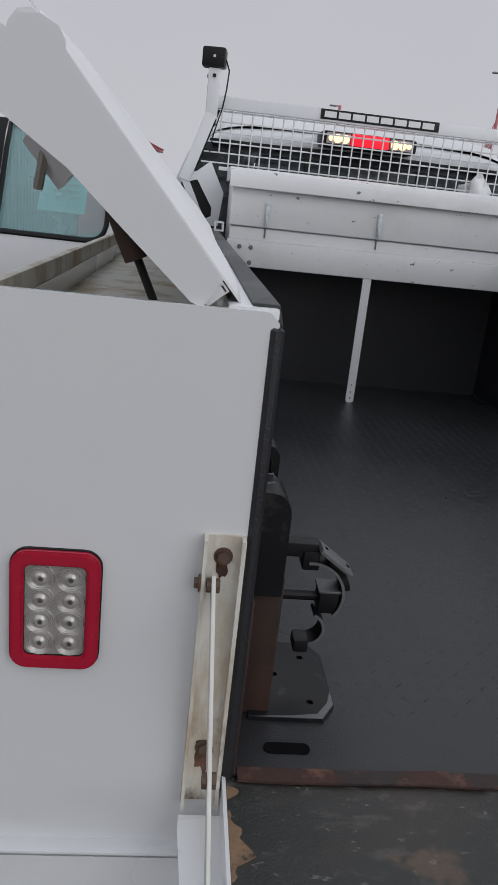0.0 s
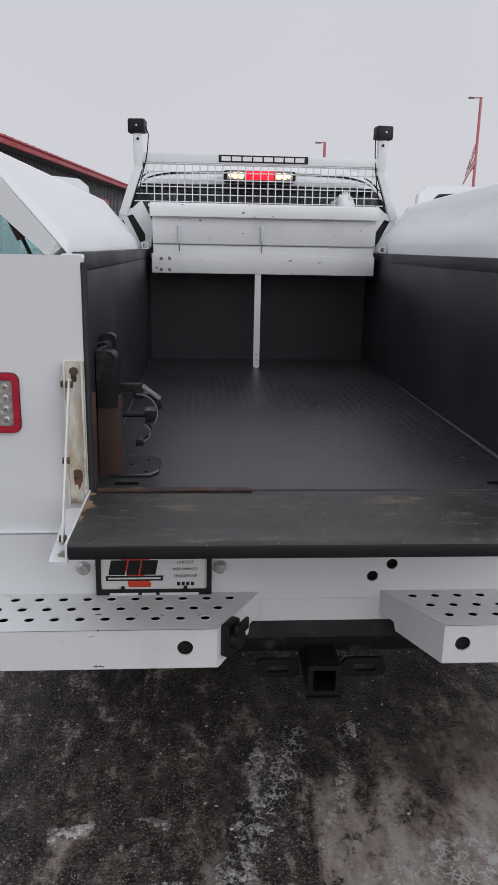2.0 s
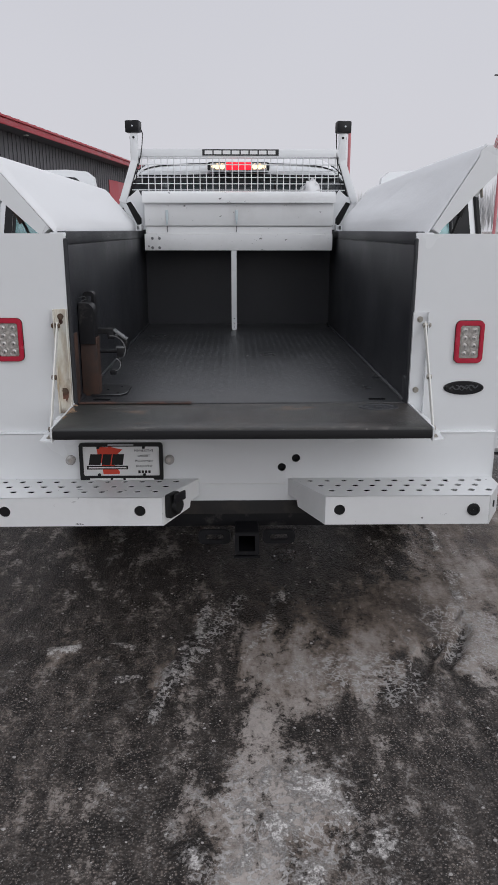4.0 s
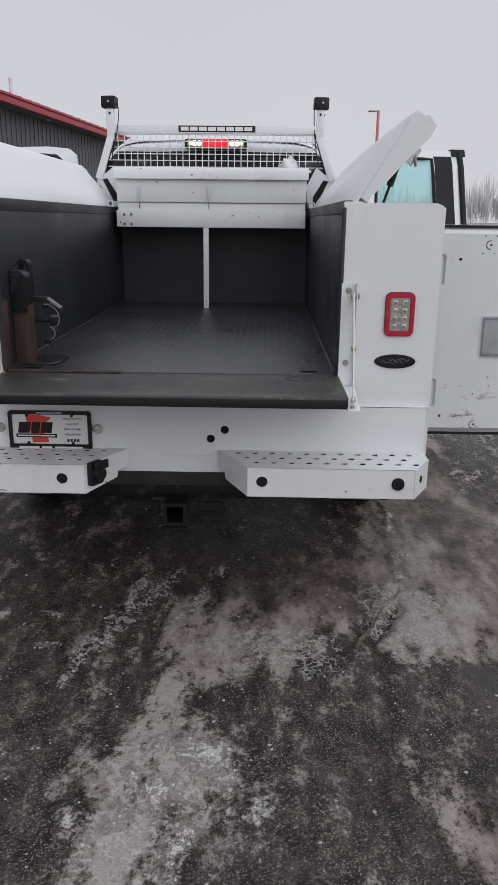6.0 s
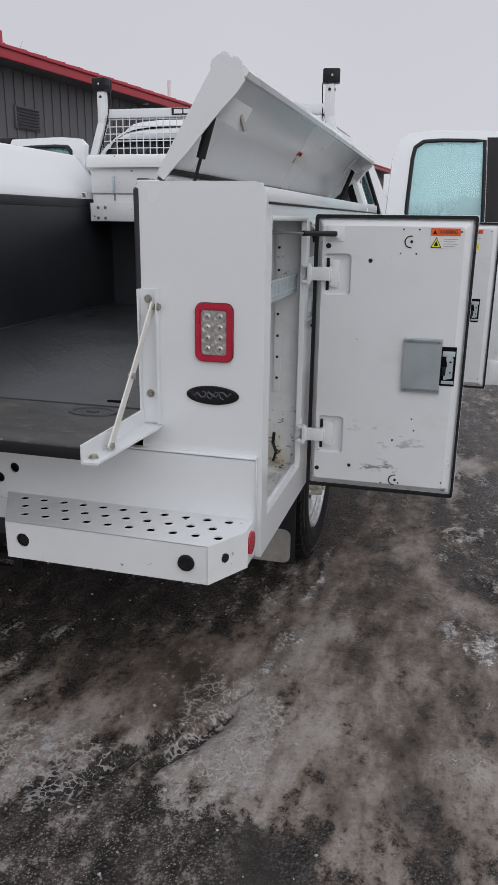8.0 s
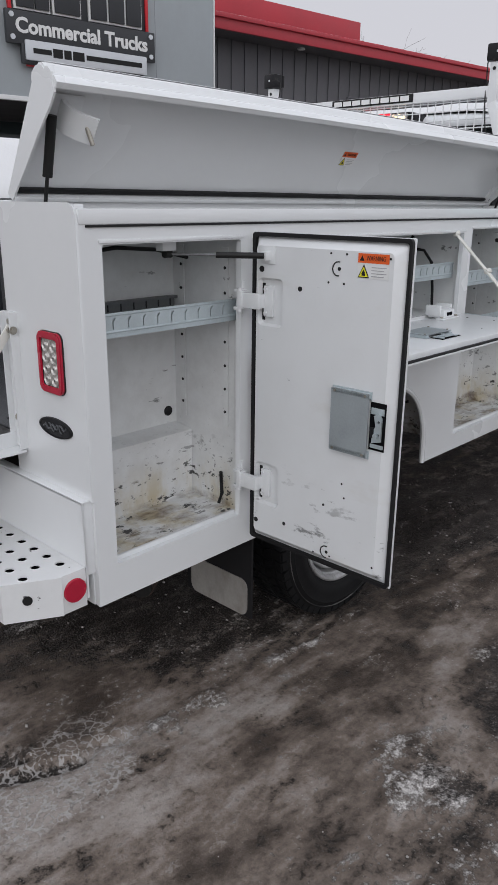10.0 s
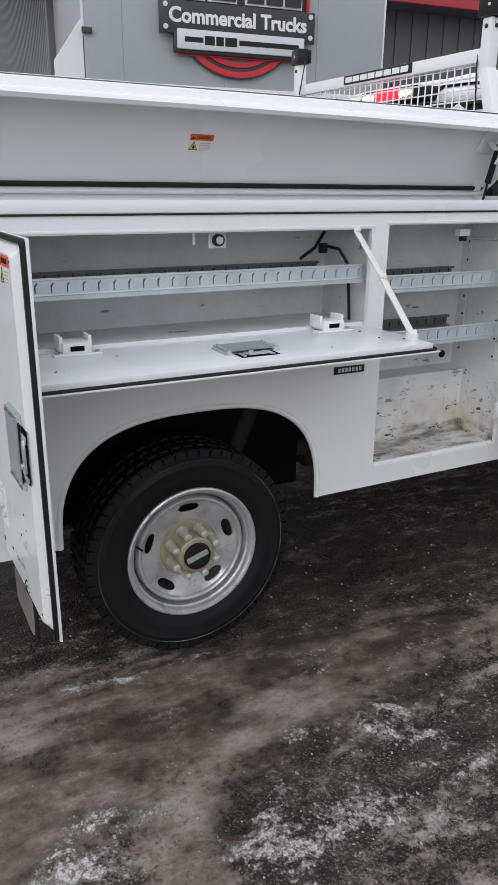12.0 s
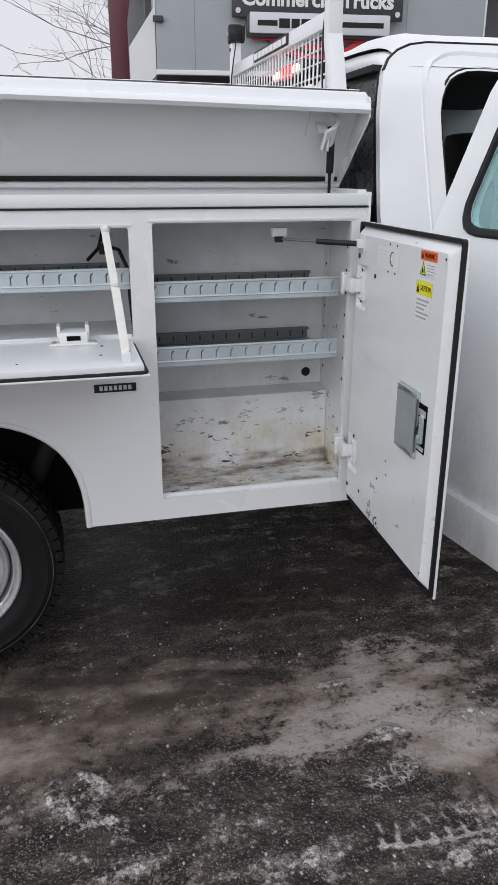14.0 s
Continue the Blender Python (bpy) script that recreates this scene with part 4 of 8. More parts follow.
# ---- compartment doors that stand open ----


def seal_frame(bm, place, u0, u1, v0, v1, w, r=0.008):
    loop = rect(u0, u1, v0, v1, 0.015, 3)
    tube(bm, [place @ Vector((u, v, w)) for u, v in loop + loop[:2]], r, 6)


def warning_label(place, u, v, parent, caution=False):
    place, u, v = place @ Matrix.Translation((u, v, 0)) @ Matrix.Diagonal((1.22, 1.22, 1, 1)), 0.0, 0.0
    lab = plate("warning_label", rect(u, u + 0.075, v - 0.05, v), 0.0008, place, M["paper"], parent, label="orange and yellow warning sticker")
    plate("orange_band", rect(u, u + 0.075, v - 0.019, v), 0.0016, place, M["orange"], lab)
    words("letters", "WARNING", place @ Matrix.Translation((u + 0.044, v - 0.0095, 0.0018)), 0.010, M["ink"], lab, 0.0004, 0.046)
    plate("triangle", [(u + 0.004, v - 0.015), (u + 0.010, v - 0.004), (u + 0.016, v - 0.015)], 0.002, place, M["ink"], lab)
    plate("triangle", [(u + 0.001, v - 0.049), (u + 0.015, v - 0.022), (u + 0.029, v - 0.049)], 0.0018, place, M["ink"], lab)
    plate("triangle", [(u + 0.004, v - 0.047), (u + 0.015, v - 0.026), (u + 0.026, v - 0.047)], 0.0022, place, M["yellow"], lab)
    plate("flame", [(u + 0.011, v - 0.045), (u + 0.0105, v - 0.040), (u + 0.015, v - 0.032), (u + 0.0195, v - 0.040), (u + 0.019, v - 0.045)], 0.0026, place, M["ink"], lab)
    for k in range(4):
        plate("text_bar", rect(u + 0.034, u + 0.070 - 0.006 * (k % 2), v - 0.028 - k * 0.006, v - 0.0265 - k * 0.006), 0.0016, place, M["ink_grey"], lab)
    if caution:
        lab = plate("caution_label", rect(u - 0.012, u + 0.063, v - 0.145, v - 0.062), 0.0008, place, M["paper"], parent, label="yellow and white caution sticker")
        plate("yellow_band", rect(u - 0.012, u + 0.063, v - 0.09, v - 0.062), 0.0016, place, M["yellow"], lab)
        words("letters", "CAUTION", place @ Matrix.Translation((u + 0.033, v - 0.076, 0.0018)), 0.012, M["ink"], lab, 0.0004, 0.052)
        plate("triangle", [(u - 0.009, v - 0.086), (u - 0.002, v - 0.068), (u + 0.005, v - 0.086)], 0.002, place, M["ink"], lab)
        for k in range(5):
            plate("text_bar", rect(u - 0.005, u + 0.055 - 0.01 * (k % 3), v - 0.102 - k * 0.009, v - 0.0985 - k * 0.009), 0.0016, place, M["ink_grey"], lab)


def latch_set(place, u, v, parent, along=0.085, high=0.165):
    """A zinc cover plate with folded ends, and beside it the slam latch in its cut-out."""
    pl = plate("latch_cover", rect(u, u + along, v - high, v), 0.003, place @ Matrix.Translation((0, 0, 0.010)), M["zinc_mid"], parent, label="dull zinc latch cover plate")
    for a, b in ((v, v - 0.014), (v - high, v - high + 0.014)):
        bm = bmesh.new()
        sheet(bm, rect(u - 0.002, u + along + 0.002, min(a, b) - 0.004, max(a, b) + 0.004), (), 0.004, place @ Matrix.Translation((0, 0, 0.001)))
        cube(bm, (u, min(a, b), 0.0), (u + along, max(a, b), 0.013), 0.002, place)
        part("flange", bm, M["zinc"], pl)
        for du in (0.012, along - 0.012):
            bm = bmesh.new()
            cyl(bm, place @ Vector((u + du, (a + b) / 2, 0.012)), place @ Vector((u + du, (a + b) / 2, 0.016)), 0.004, n=8)
            part("rivet", bm, M["steel"], pl)
    # the cut-out is a flat plate, its shade put in as black
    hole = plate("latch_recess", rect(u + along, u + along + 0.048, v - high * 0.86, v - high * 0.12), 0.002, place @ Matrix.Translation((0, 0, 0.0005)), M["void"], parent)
    c0 = u + along
    bm = bmesh.new()
    sheet(bm, [(c0 + 0.012, v - high * 0.74), (c0 + 0.040, v - high * 0.70), (c0 + 0.040, v - high * 0.34), (c0 + 0.030, v - high * 0.26), (c0 + 0.016, v - high * 0.32), (c0 + 0.022, v - high * 0.48), (c0 + 0.014, v - high * 0.56)],
          [disc((c0 + 0.031, v - high * 0.40), 0.004, 8), disc((c0 + 0.031, v - high * 0.60), 0.004, 8)], 0.005, place @ Matrix.Translation((0, 0, 0.004)))
    cube(bm, (c0 + 0.006, v - high * 0.82, 0.002), (c0 + 0.046, v - high * 0.76, 0.006), 0.001, place)
    cube(bm, (c0 + 0.004, v - high * 0.30, 0.002), (c0 + 0.044, v - high * 0.20, 0.005), 0.001, place)
    cyl(bm, place @ Vector((c0 + 0.024, v - high * 0.62, 0.004)), place @ Vector((c0 + 0.024, v - high * 0.62, 0.014)), 0.007, n=10)
    part("slam_latch", bm, M["zinc"], hole)
    bm = bmesh.new()
    cube(bm, (c0 + 0.006, v - high * 0.66, 0.002), (c0 + 0.018, v - high * 0.50, 0.012), 0.003, place)
    part("latch_pawl", bm, M["black"], hole)


def hinge(place, v, parent):
    """A white strap hinge that reaches from the body post into a pressed pocket."""
    plate("hinge_slot", rect(0.044, 0.054, v - 0.055, v + 0.05), 0.0020, place @ Matrix.Translation((0, 0, -0.0128)), M["rubber"], parent)
    bm = bmesh.new()
    cube(bm, (-0.006, v - 0.022, 0.012), (0.062, v + 0.022, 0.030), 0.004, place)
    cube(bm, (0.046, v - 0.020, -0.013), (0.062, v + 0.020, 0.016), 0.003, place)
    cube(bm, (0.056, v - 0.044, -0.013), (0.088, v + 0.044, -0.002), 0.002, place)
    cube(bm, (-0.014, v - 0.026, 0.004), (0.002, v + 0.026, 0.036), 0.003, place)
    cube(bm, (-0.040, v - 0.052, -0.006), (-0.020, v + 0.052, 0.004), 0.002, place)
    cube(bm, (-0.030, v - 0.030, 0.004), (-0.012, v - 0.020, 0.034), 0.002, place)
    cube(bm, (-0.030, v + 0.020, 0.004), (-0.012, v + 0.030, 0.034), 0.002, place)
    cyl(bm, place @ Vector((-0.008, v - 0.034, 0.030)), place @ Vector((-0.008, v + 0.034, 0.030)), 0.006, n=10)
    h = part("hinge", bm, M["paint"], parent)
    for dv in (-0.034, 0.034):
        for u in (0.064, -0.030):
            bm = bmesh.new()
            w = -0.002 if u > 0 else 0.004
            cyl(bm, place @ Vector((u, v + dv, w)), place @ Vector((u, v + dv, w + 0.004)), 0.006, n=8)
            part("hinge_screw", bm, M["paint"], h)


def tall_door(hx, hy, fx, fy, z0, z1, latch_u, latch_v, label_u, caution):
    """A double-skinned door swung out on its front edge: inner skin, outer skin, seal, hinges, latch, sticker, plug holes."""
    place = axes((hx, hy, 0), (fx - hx, fy - hy, 0), (0, 0, 1))
    wide = math.hypot(fx - hx, fy - hy)
    # inner pan with sloping sides
    bm = bmesh.new()
    low, top = rect(0.014, wide - 0.012, z0 + 0.014, z1 - 0.014, 0.010, 3), rect(0.030, wide - 0.040, z0 + 0.038, z1 - 0.036, 0.012, 3)
    va, vb = [bm.verts.new(place @ Vector((a, c, -0.026))) for a, c in low], [bm.verts.new(place @ Vector((a, c, 0.0))) for a, c in top]
    for k in range(len(va)):
        bm.faces.new((va[k], va[(k + 1) % len(va)], vb[(k + 1) % len(vb)], vb[k]))
    bm.faces.new(va)
    pockets = [rect(0.036, 0.128, v - 0.070, v + 0.066, 0.014, 3) for v in (z1 - 0.190, z0 + 0.205)]
    sheet(bm, top, pockets, 0.0, place)
    for loop in pockets:
        mu, mv = sum(a for a, c in loop) / len(loop), sum(c for a, c in loop) / len(loop)
        rim_ = [bm.verts.new(place @ Vector((a, c, 0.0))) for a, c in loop]
        pit = [bm.verts.new(place @ Vector((mu + (a - mu) * 0.86, mv + (c - mv) * 0.91, -0.013))) for a, c in loop]
        for k in range(len(loop)):
            bm.faces.new((rim_[k], rim_[(k + 1) % len(loop)], pit[(k + 1) % len(loop)], pit[k]))
        bm.faces.new(pit)
    bmesh.ops.remove_doubles(bm, verts=bm.verts, dist=0.0002)
    door = part("compartment_door", bm, M["paint_door"], truck, "white compartment door standing open, scuffed inner skin", 20)
    bm = bmesh.new()
    cube(bm, (0.0, z0, -0.034), (wide, z1, -0.0265), 0.002, place)
    part("outer_skin", bm, M["paint_door"], door)
    bm = bmesh.new()
    sheet(bm, rect(0.0, wide - 0.0015, z0 + 0.001, z1 - 0.001, 0.010, 3), [rect(0.012, wide - 0.010, z0 + 0.012, z1 - 0.012, 0.008, 3)], 0.011, place @ Matrix.Translation((0, 0, -0.026)))
    part("door_seal", bm, M["rubber"], door)
    for v in (z1 - 0.190, z0 + 0.205):
        hinge(place, v, door)
    latch_set(place, latch_u, latch_v, door, 0.122, 0.177)
    warning_label(place @ Matrix.Translation((0, 0, 0.0004)), label_u, z1 - 0.04, door, caution)
    dots = [(0.05, z1 - 0.10, 0.009), (0.19, z1 - 0.145, 0.007), (0.04, z0 + 0.075, 0.008), (0.155, z0 + 0.095, 0.006), (0.30, z0 + 0.20, 0.004), (0.36, z0 + 0.28, 0.003), (0.37, z0 + 0.24, 0.003),
            (0.29, z1 - 0.045, 0.003), (0.34, z1 - 0.045, 0.003), (0.285, z1 - 0.12, 0.003), (0.335, z1 - 0.12, 0.003), (0.27, z0 + 0.04, 0.003), (0.33, z0 + 0.045, 0.003), (wide - 0.05, z1 - 0.05, 0.003), (wide - 0.045, z0 + 0.06, 0.003)]
    for u, v, r in dots:
        plate("hole", disc((u, v), r, 12), 0.0012, place, M["ink"], door)
    for v in (z1 - 0.083, z0 + 0.055):
        bm = bmesh.new()
        arc = [(0.315 + 0.018 * math.cos(radians(q)), v + 0.018 * math.sin(radians(q))) for q in range(75, 290, 12)]
        tube(bm, [place @ Vector((a, b, 0.001)) for a, b in arc], 0.0018, 5)
        part("punch_mark", bm, M["ink"], door)
        plate("hole", disc((0.318, v), 0.005, 10), 0.0012, place, M["ink"], door)
    # gas strut from the door to the roof of the opening
    a, b = place @ Vector((0.075, z1 - 0.062, 0.022)), Vector((hx - 0.10, hy - 0.22, z1 - 0.058))
    bm = bmesh.new()
    cyl(bm, a, a.lerp(b, 0.5), 0.0085, n=12)
    strut = part("gas_strut", bm, M["ink"], door)
    bm = bmesh.new()
    cyl(bm, a.lerp(b, 0.5), b, 0.004, n=10)
    part("strut_rod", bm, M["zinc_dark"], strut)
    bm = bmesh.new()
    cyl(bm, b - Vector((0, 0.012, 0)), b + Vector((0, 0.012, 0)), 0.011, n=10)
    part("strut_end", bm, M["ink"], strut)
    block("strut_bracket", (b.x - 0.02, b.y - 0.025, b.z + 0.008), (b.x + 0.01, b.y + 0.025, b.z + 0.034), M["paint"], truck, 0.003)
    bm = bmesh.new()
    cube(bm, (0.045, z1 - 0.085, 0.0), (0.10, z1 - 0.035, 0.004), 0.002, place)
    cube(bm, (0.06, z1 - 0.075, 0.0), (0.085, z1 - 0.05, 0.022), 0.003, place)
    part("strut_foot", bm, M["paint_door"], door)
    if caution:
        sheet_place = place @ Matrix.Translation((0, 0, 0.0004))
        lab = plate("faded_label", rect(0.20, 0.36, z1 - 0.115, z1 - 0.055, 0.004), 0.0008, sheet_place, M["paper"], door)
        for k in range(5):
            plate("text_bar", rect(0.21, 0.35 - 0.02 * (k % 2), z1 - 0.068 - k * 0.0095, z1 - 0.066 - k * 0.0095), 0.0014, sheet_place, M["ink_faint"], lab)


tall_door(1.022, 0.556, 1.543, 0.566, 0.560, 1.510, 0.319, 1.116, 0.376, False)
tall_door(1.018, 2.556, 1.702, 2.531, 0.545, 1.490, 0.438, 1.090, 0.497, True)

# drop-down door over the wheel
fp = axes((1.002, 0.60, 1.154), (0, 1, 0), (0.382, 0, 0.003))   # u = y, v = outwards, w = down
flip_w, flip_h = 1.257, 0.382
bm = bmesh.new()
cube(bm, (0.0, 0.0, 0.022), (flip_w, flip_h, 0.027), 0.002, fp)
cube(bm, (0.012, 0.01, 0.0), (flip_w - 0.012, flip_h - 0.022, 0.026), 0.006, fp)
flip = part("drop_door", bm, M["paint_door"], truck, "white drop-down compartment door lying open")
bm = bmesh.new()
seal_frame(bm, fp, 0.006, flip_w - 0.006, 0.01, flip_h - 0.008, 0.018, 0.005)
part("door_seal", bm, M["rubber"], flip)
up = fp @ Matrix.Scale(-1, 4, (0, 0, 1))
for u in (0.205, 1.072):
    bm = bmesh.new()
    cube(bm, (u - 0.042, -0.012, 0.002), (u + 0.042, 0.062, 0.036), 0.007, up)
    cube(bm, (u - 0.070, 0.042, 0.0), (u + 0.070, 0.076, 0.006), 0.002, up)
    for du in (-0.047, 0.036):
        cube(bm, (u + du, -0.02, 0.01), (u + du + 0.011, 0.046, 0.052), 0.003, up)
    h = part("hinge", bm, M["paint"], flip)
    bm = bmesh.new()
    cube(bm, (u - 0.020, 0.0615, 0.012), (u + 0.020, 0.0632, 0.026), 0.0, up)
    part("hinge_slot", bm, M["void"], h)
    for du in (-0.056, 0.056):
        bm = bmesh.new()
        cyl(bm, up @ Vector((u + du, 0.060, 0.006)), up @ Vector((u + du, 0.060, 0.011)), 0.007, n=8)
        part("hinge_screw", bm, M["steel"], h)
lp = up @ Matrix(((0, 1, 0, 0), (1, 0, 0, 0), (0, 0, 1, 0), (0, 0, 0, 1)))
latch_set(lp, 0.15, 0.75, flip, 0.10, 0.165)
for u, v, r in ((0.10, 0.24, 0.004), (1.14, 0.22, 0.004), (1.15, 0.10, 0.005), (0.30, 0.12, 0.003), (0.92, 0.28, 0.003), (1.20, 0.27, 0.005)):
    plate("hole", disc((u, v), r, 10), 0.0012, up, M["ink"], flip)
for y in (1.815, 0.645):
    bm = bmesh.new()
    a, b, c = Vector((1.0, y - 0.03, 1.474)), Vector((1.145, y - 0.02, 1.335)), Vector((1.305, y - 0.012, 1.178))
    for p0, p1, w in ((a, b, 0.011), (b, c, 0.012)):
        turn = axes(p0, p1 - p0, (0, 1, 0))
        cube(bm, (0, -w, -0.003), ((p1 - p0).length + 0.012, w, 0.003), 0.002, turn)
    st = part("door_stay", bm, M["strap"], flip, "off-white folding door stay")
    for q in (a, b, c):
        bm = bmesh.new()
        cyl(bm, q - Vector((0.004, 0.008, 0)), q + Vector((0.004, 0.012, 0.004)), 0.011, n=10)
        part("stay_pin", bm, M["strap"], st)
    block("stay_foot", (1.288, y - 0.024, 1.156), (1.323, y, 1.182), M["paint_door"], flip, 0.003)

# maker's badge under the drop door, drawn as bars
badge = block("badge", (HALF, 1.722, 0.985), (HALF + 0.004, 1.852, 1.012), M["ink"], truck, 0.0015)
for k in range(7):
    block("badge_bar", (HALF + 0.004, 1.738 + k * 0.0148, 0.992), (HALF + 0.0055, 1.748 + k * 0.0148, 1.006), M["zinc"], badge, 0)

# ---- lids of the top trays, swung up on their inner edges ----
LIDS = {}


def sag(bm):
    """The long lid is propped at its tail end and sags towards the cab: turns it about its hinge, more and more along y."""
    for y in (0.65, 1.3, 1.95):
        bmesh.ops.bisect_plane(bm, geom=[*bm.verts, *bm.edges, *bm.faces], plane_co=(0, y, 0), plane_no=(0, 1, 0))
    for v in bm.verts:
        if v.co.z > 1.57:
            turn = radians(1.0 - 0.3 * v.co.y - 0.9 * v.co.y ** 2)
            dx, dz = v.co.x - 0.695, v.co.z - 1.600
            v.co.x, v.co.z = 0.695 + dx * math.cos(turn) - dz * math.sin(turn), 1.600 + dx * math.sin(turn) + dz * math.cos(turn)


for s in (1, -1):
    HINGE_X, HINGE_Z, SWING = (0.695, 1.600, radians(57)) if s > 0 else (0.702, 1.602, radians(49.3))
    u = Vector((s * math.cos(SWING), 0, math.sin(SWING)))
    v = Vector((-s * math.sin(SWING), 0, math.cos(SWING)))
    place = Matrix(((u.x, 0, v.x, s * HINGE_X), (0, 1, 0, 0), (u.z, 0, v.z, HINGE_Z), (0, 0, 0, 1)))
    LIDS[s] = place
    L, D = (0.335 if s > 0 else 0.328), 0.085
    bm = bmesh.new()
    cube(bm, (0.0, 0.004, -0.004), (L - 0.012, 2.606, 0.0), 0.0, place)
    # rolled outer edge: a rounded crown, a groove and a second bead
    prof = [(L - 0.02, 0.0), (L - 0.006, 0.004), (L + 0.006, 0.0), (L + 0.013, -0.012), (L + 0.010, -0.026), (L + 0.002, -0.036), (L + 0.001, -0.046), (L + 0.008, -0.056), (L + 0.010, -0.068), (L + 0.004, -D), (L - 0.010, -D),
            (L - 0.012, -0.06), (L - 0.014, -0.02)]
    b2 = bmesh.new()
    sheet(b2, prof, (), 2.602, axes((0, 0, 0), (1, 0, 0), (0, 0, 1)))
    bmesh.ops.transform(b2, matrix=place @ Matrix.Translation((0, 2.606, 0)), verts=b2.verts)
    merge(bm, b2)
    cube(bm, (0.0, 0.004, -0.03), (0.012, 2.606, 0.0), 0.002, place)
    lid = part("top_lid", bm, M["paint"], truck, "white tray lid swung up, snow on its outer face", 40)
    # end plates, with the bumped outline of the rolled edge
    endp = [(0.004, 0.002), (L - 0.042, 0.003), (L - 0.036, 0.009), (L - 0.022, 0.012), (L - 0.004, 0.004), (L + 0.008, -0.012), (L + 0.008, -0.027), (L + 0.004, -0.031), (L + 0.013, -0.033), (L + 0.018, -0.044), (L + 0.014, -0.058), (L + 0.002, -0.067), (L - 0.018, -D - 0.003), (L - 0.05, -D), (0.20, -0.064), (0.10, -0.046), (0.03, -0.029), (0.0, -0.024)]
    if s < 0:
        endp = [(0.014, 0.002)] + endp[1:-3] + [(0.10, -0.052), (0.016, -0.041), (0.004, -0.034)]
    for y in (0.0, 2.604):
        b2 = bmesh.new()
        sheet(b2, endp, (), 0.006, axes((0, 0, 0), (1, 0, 0), (0, 0, 1)))
        bmesh.ops.transform(b2, matrix=place @ Matrix.Translation((0, y + 0.006, 0)), verts=b2.verts)
        part("lid_end", b2, M["paint"], lid)
    b2 = bmesh.new()
    cube(b2, (0.016, 0.012, -0.016), (0.028, 2.598, -0.004), 0.002, place)
    part("lid_seal", b2, M["rubber"], lid)
    for y in (0.11, 2.50):
        dy = 1 if y < 1 else -1
        b2 = bmesh.new()
        bent = [(-0.030, 0.0), (-0.037, -0.028), (-0.032, -0.052), (-0.014, -0.076), (0.020, -0.098), (0.027, -0.091), (-0.002, -0.069), (-0.020, -0.048), (-0.024, -0.028), (-0.016, 0.0)]
        sheet(b2, bent if dy > 0 else bent[::-1], (), 0.066, place @ Matrix(((0, 0, 1, 0.202), (dy, 0, 0, y), (0, 1, 0, -0.004), (0, 0, 0, 1))))
        cube(b2, (0.185, y - 0.052, -0.009), (0.280, y + 0.034, -0.004), 0.002, place)
        cube(b2, (0.233, y - 0.030, -0.060), (0.237, y + 0.002, -0.004), 0.001, place)
        part("lid_bracket", b2, M["paint"], lid)
        b2 = bmesh.new()
        q = place @ Vector((0.25, y, -0.075))
        cyl(b2, q, q + Vector((s * 0.012, 0.012 * dy, -0.055)), 0.006, n=8)
        part("lid_pin", b2, M["steel"], lid)
        a, b = place @ Vector((0.235 if s > 0 else 0.205, y - (0.06 if dy > 0 else 0.02) * dy, -0.03)), Vector((s * 0.765, y - 0.055 * dy, 1.53))
        b2 = bmesh.new()
        cyl(b2, a, a.lerp(b, 0.55), 0.0125 if s > 0 else 0.0155, n=14)
        strut = part("gas_strut", b2, M["ink"] if s > 0 else M["rust_dark"], lid)
        b2 = bmesh.new()
        cyl(b2, a.lerp(b, 0.55), b, 0.005, n=8)
        part("strut_rod", b2, M["ink"], strut)
    if s > 0:
        # sticker on the under side of the lid
        lp = axes(place @ Vector((0.0, 0.0, -0.0045)), (0, 1, 0), u)
        warning_label(lp @ Matrix.Translation((1.272, 0.200, 0)) @ Matrix.Diagonal((0.88, 0.88, 1, 1)), 0.0, 0.0, lid)
        for ob in (lid, *lid.children_recursive):
            bm = bmesh.new()
            bm.from_mesh(ob.data)
            sag(bm)
            bm.to_mesh(ob.data)
            bm.free()

# ---- bed floor, front wall, tread pattern ----
block("bed_floor", (-BED_FAR, 0.0, FLOOR - 0.03), (BED, 2.52, FLOOR), M["liner_floor"], truck, 0.004)
block("bed_front", (-BED_FAR, 2.50, FLOOR), (BED, 2.52, 1.545), M["liner"], truck, 0.0)
bm = bmesh.new()
pitch = 0.036
verts, faces = [], []
for j in range(int(2.0 / pitch)):
    for i in range(int(1.20 / pitch)):
        cx_, cy_ = -0.595 + i * pitch, 0.14 + j * pitch
        a = radians(45 if (i + j) % 2 else -45)
        la, lb, k = 0.0125, 0.004, len(verts)
        ca, sa = math.cos(a), math.sin(a)
        for du, dv, dz in ((-la, 0, 0), (0, -lb, 0), (la, 0, 0), (0, lb, 0), (-la * 0.5, 0, 0.0008), (la * 0.5, 0, 0.0008)):
            verts.append((cx_ + du * ca - dv * sa, cy_ + du * sa + dv * ca, FLOOR + dz - 0.0002))
        faces += [(k, k + 1, k + 4), (k + 1, k + 5, k + 4), (k + 1, k + 2, k + 5), (k + 2, k + 3, k + 5), (k + 3, k + 4, k + 5), (k + 3, k, k + 4)]
me = bpy.data.meshes.new("tread_pattern")
me.from_pydata(verts, [], faces)
me.materials.append(M["liner_floor"])
tread = new("tread_pattern", me)
tread.parent = truck
tagged(tread, kind="stuff")
# fillet of sealant along the floor
for s in (1, -1):
    bm = bmesh.new()
    edge = (BED if s > 0 else BED_FAR) - 0.004
    tube(bm, [(s * edge, 0.02, FLOOR + 0.003), (s * edge, 2.49, FLOOR + 0.003)], 0.009, 6)
    part("floor_bead", bm, M["liner"], truck)

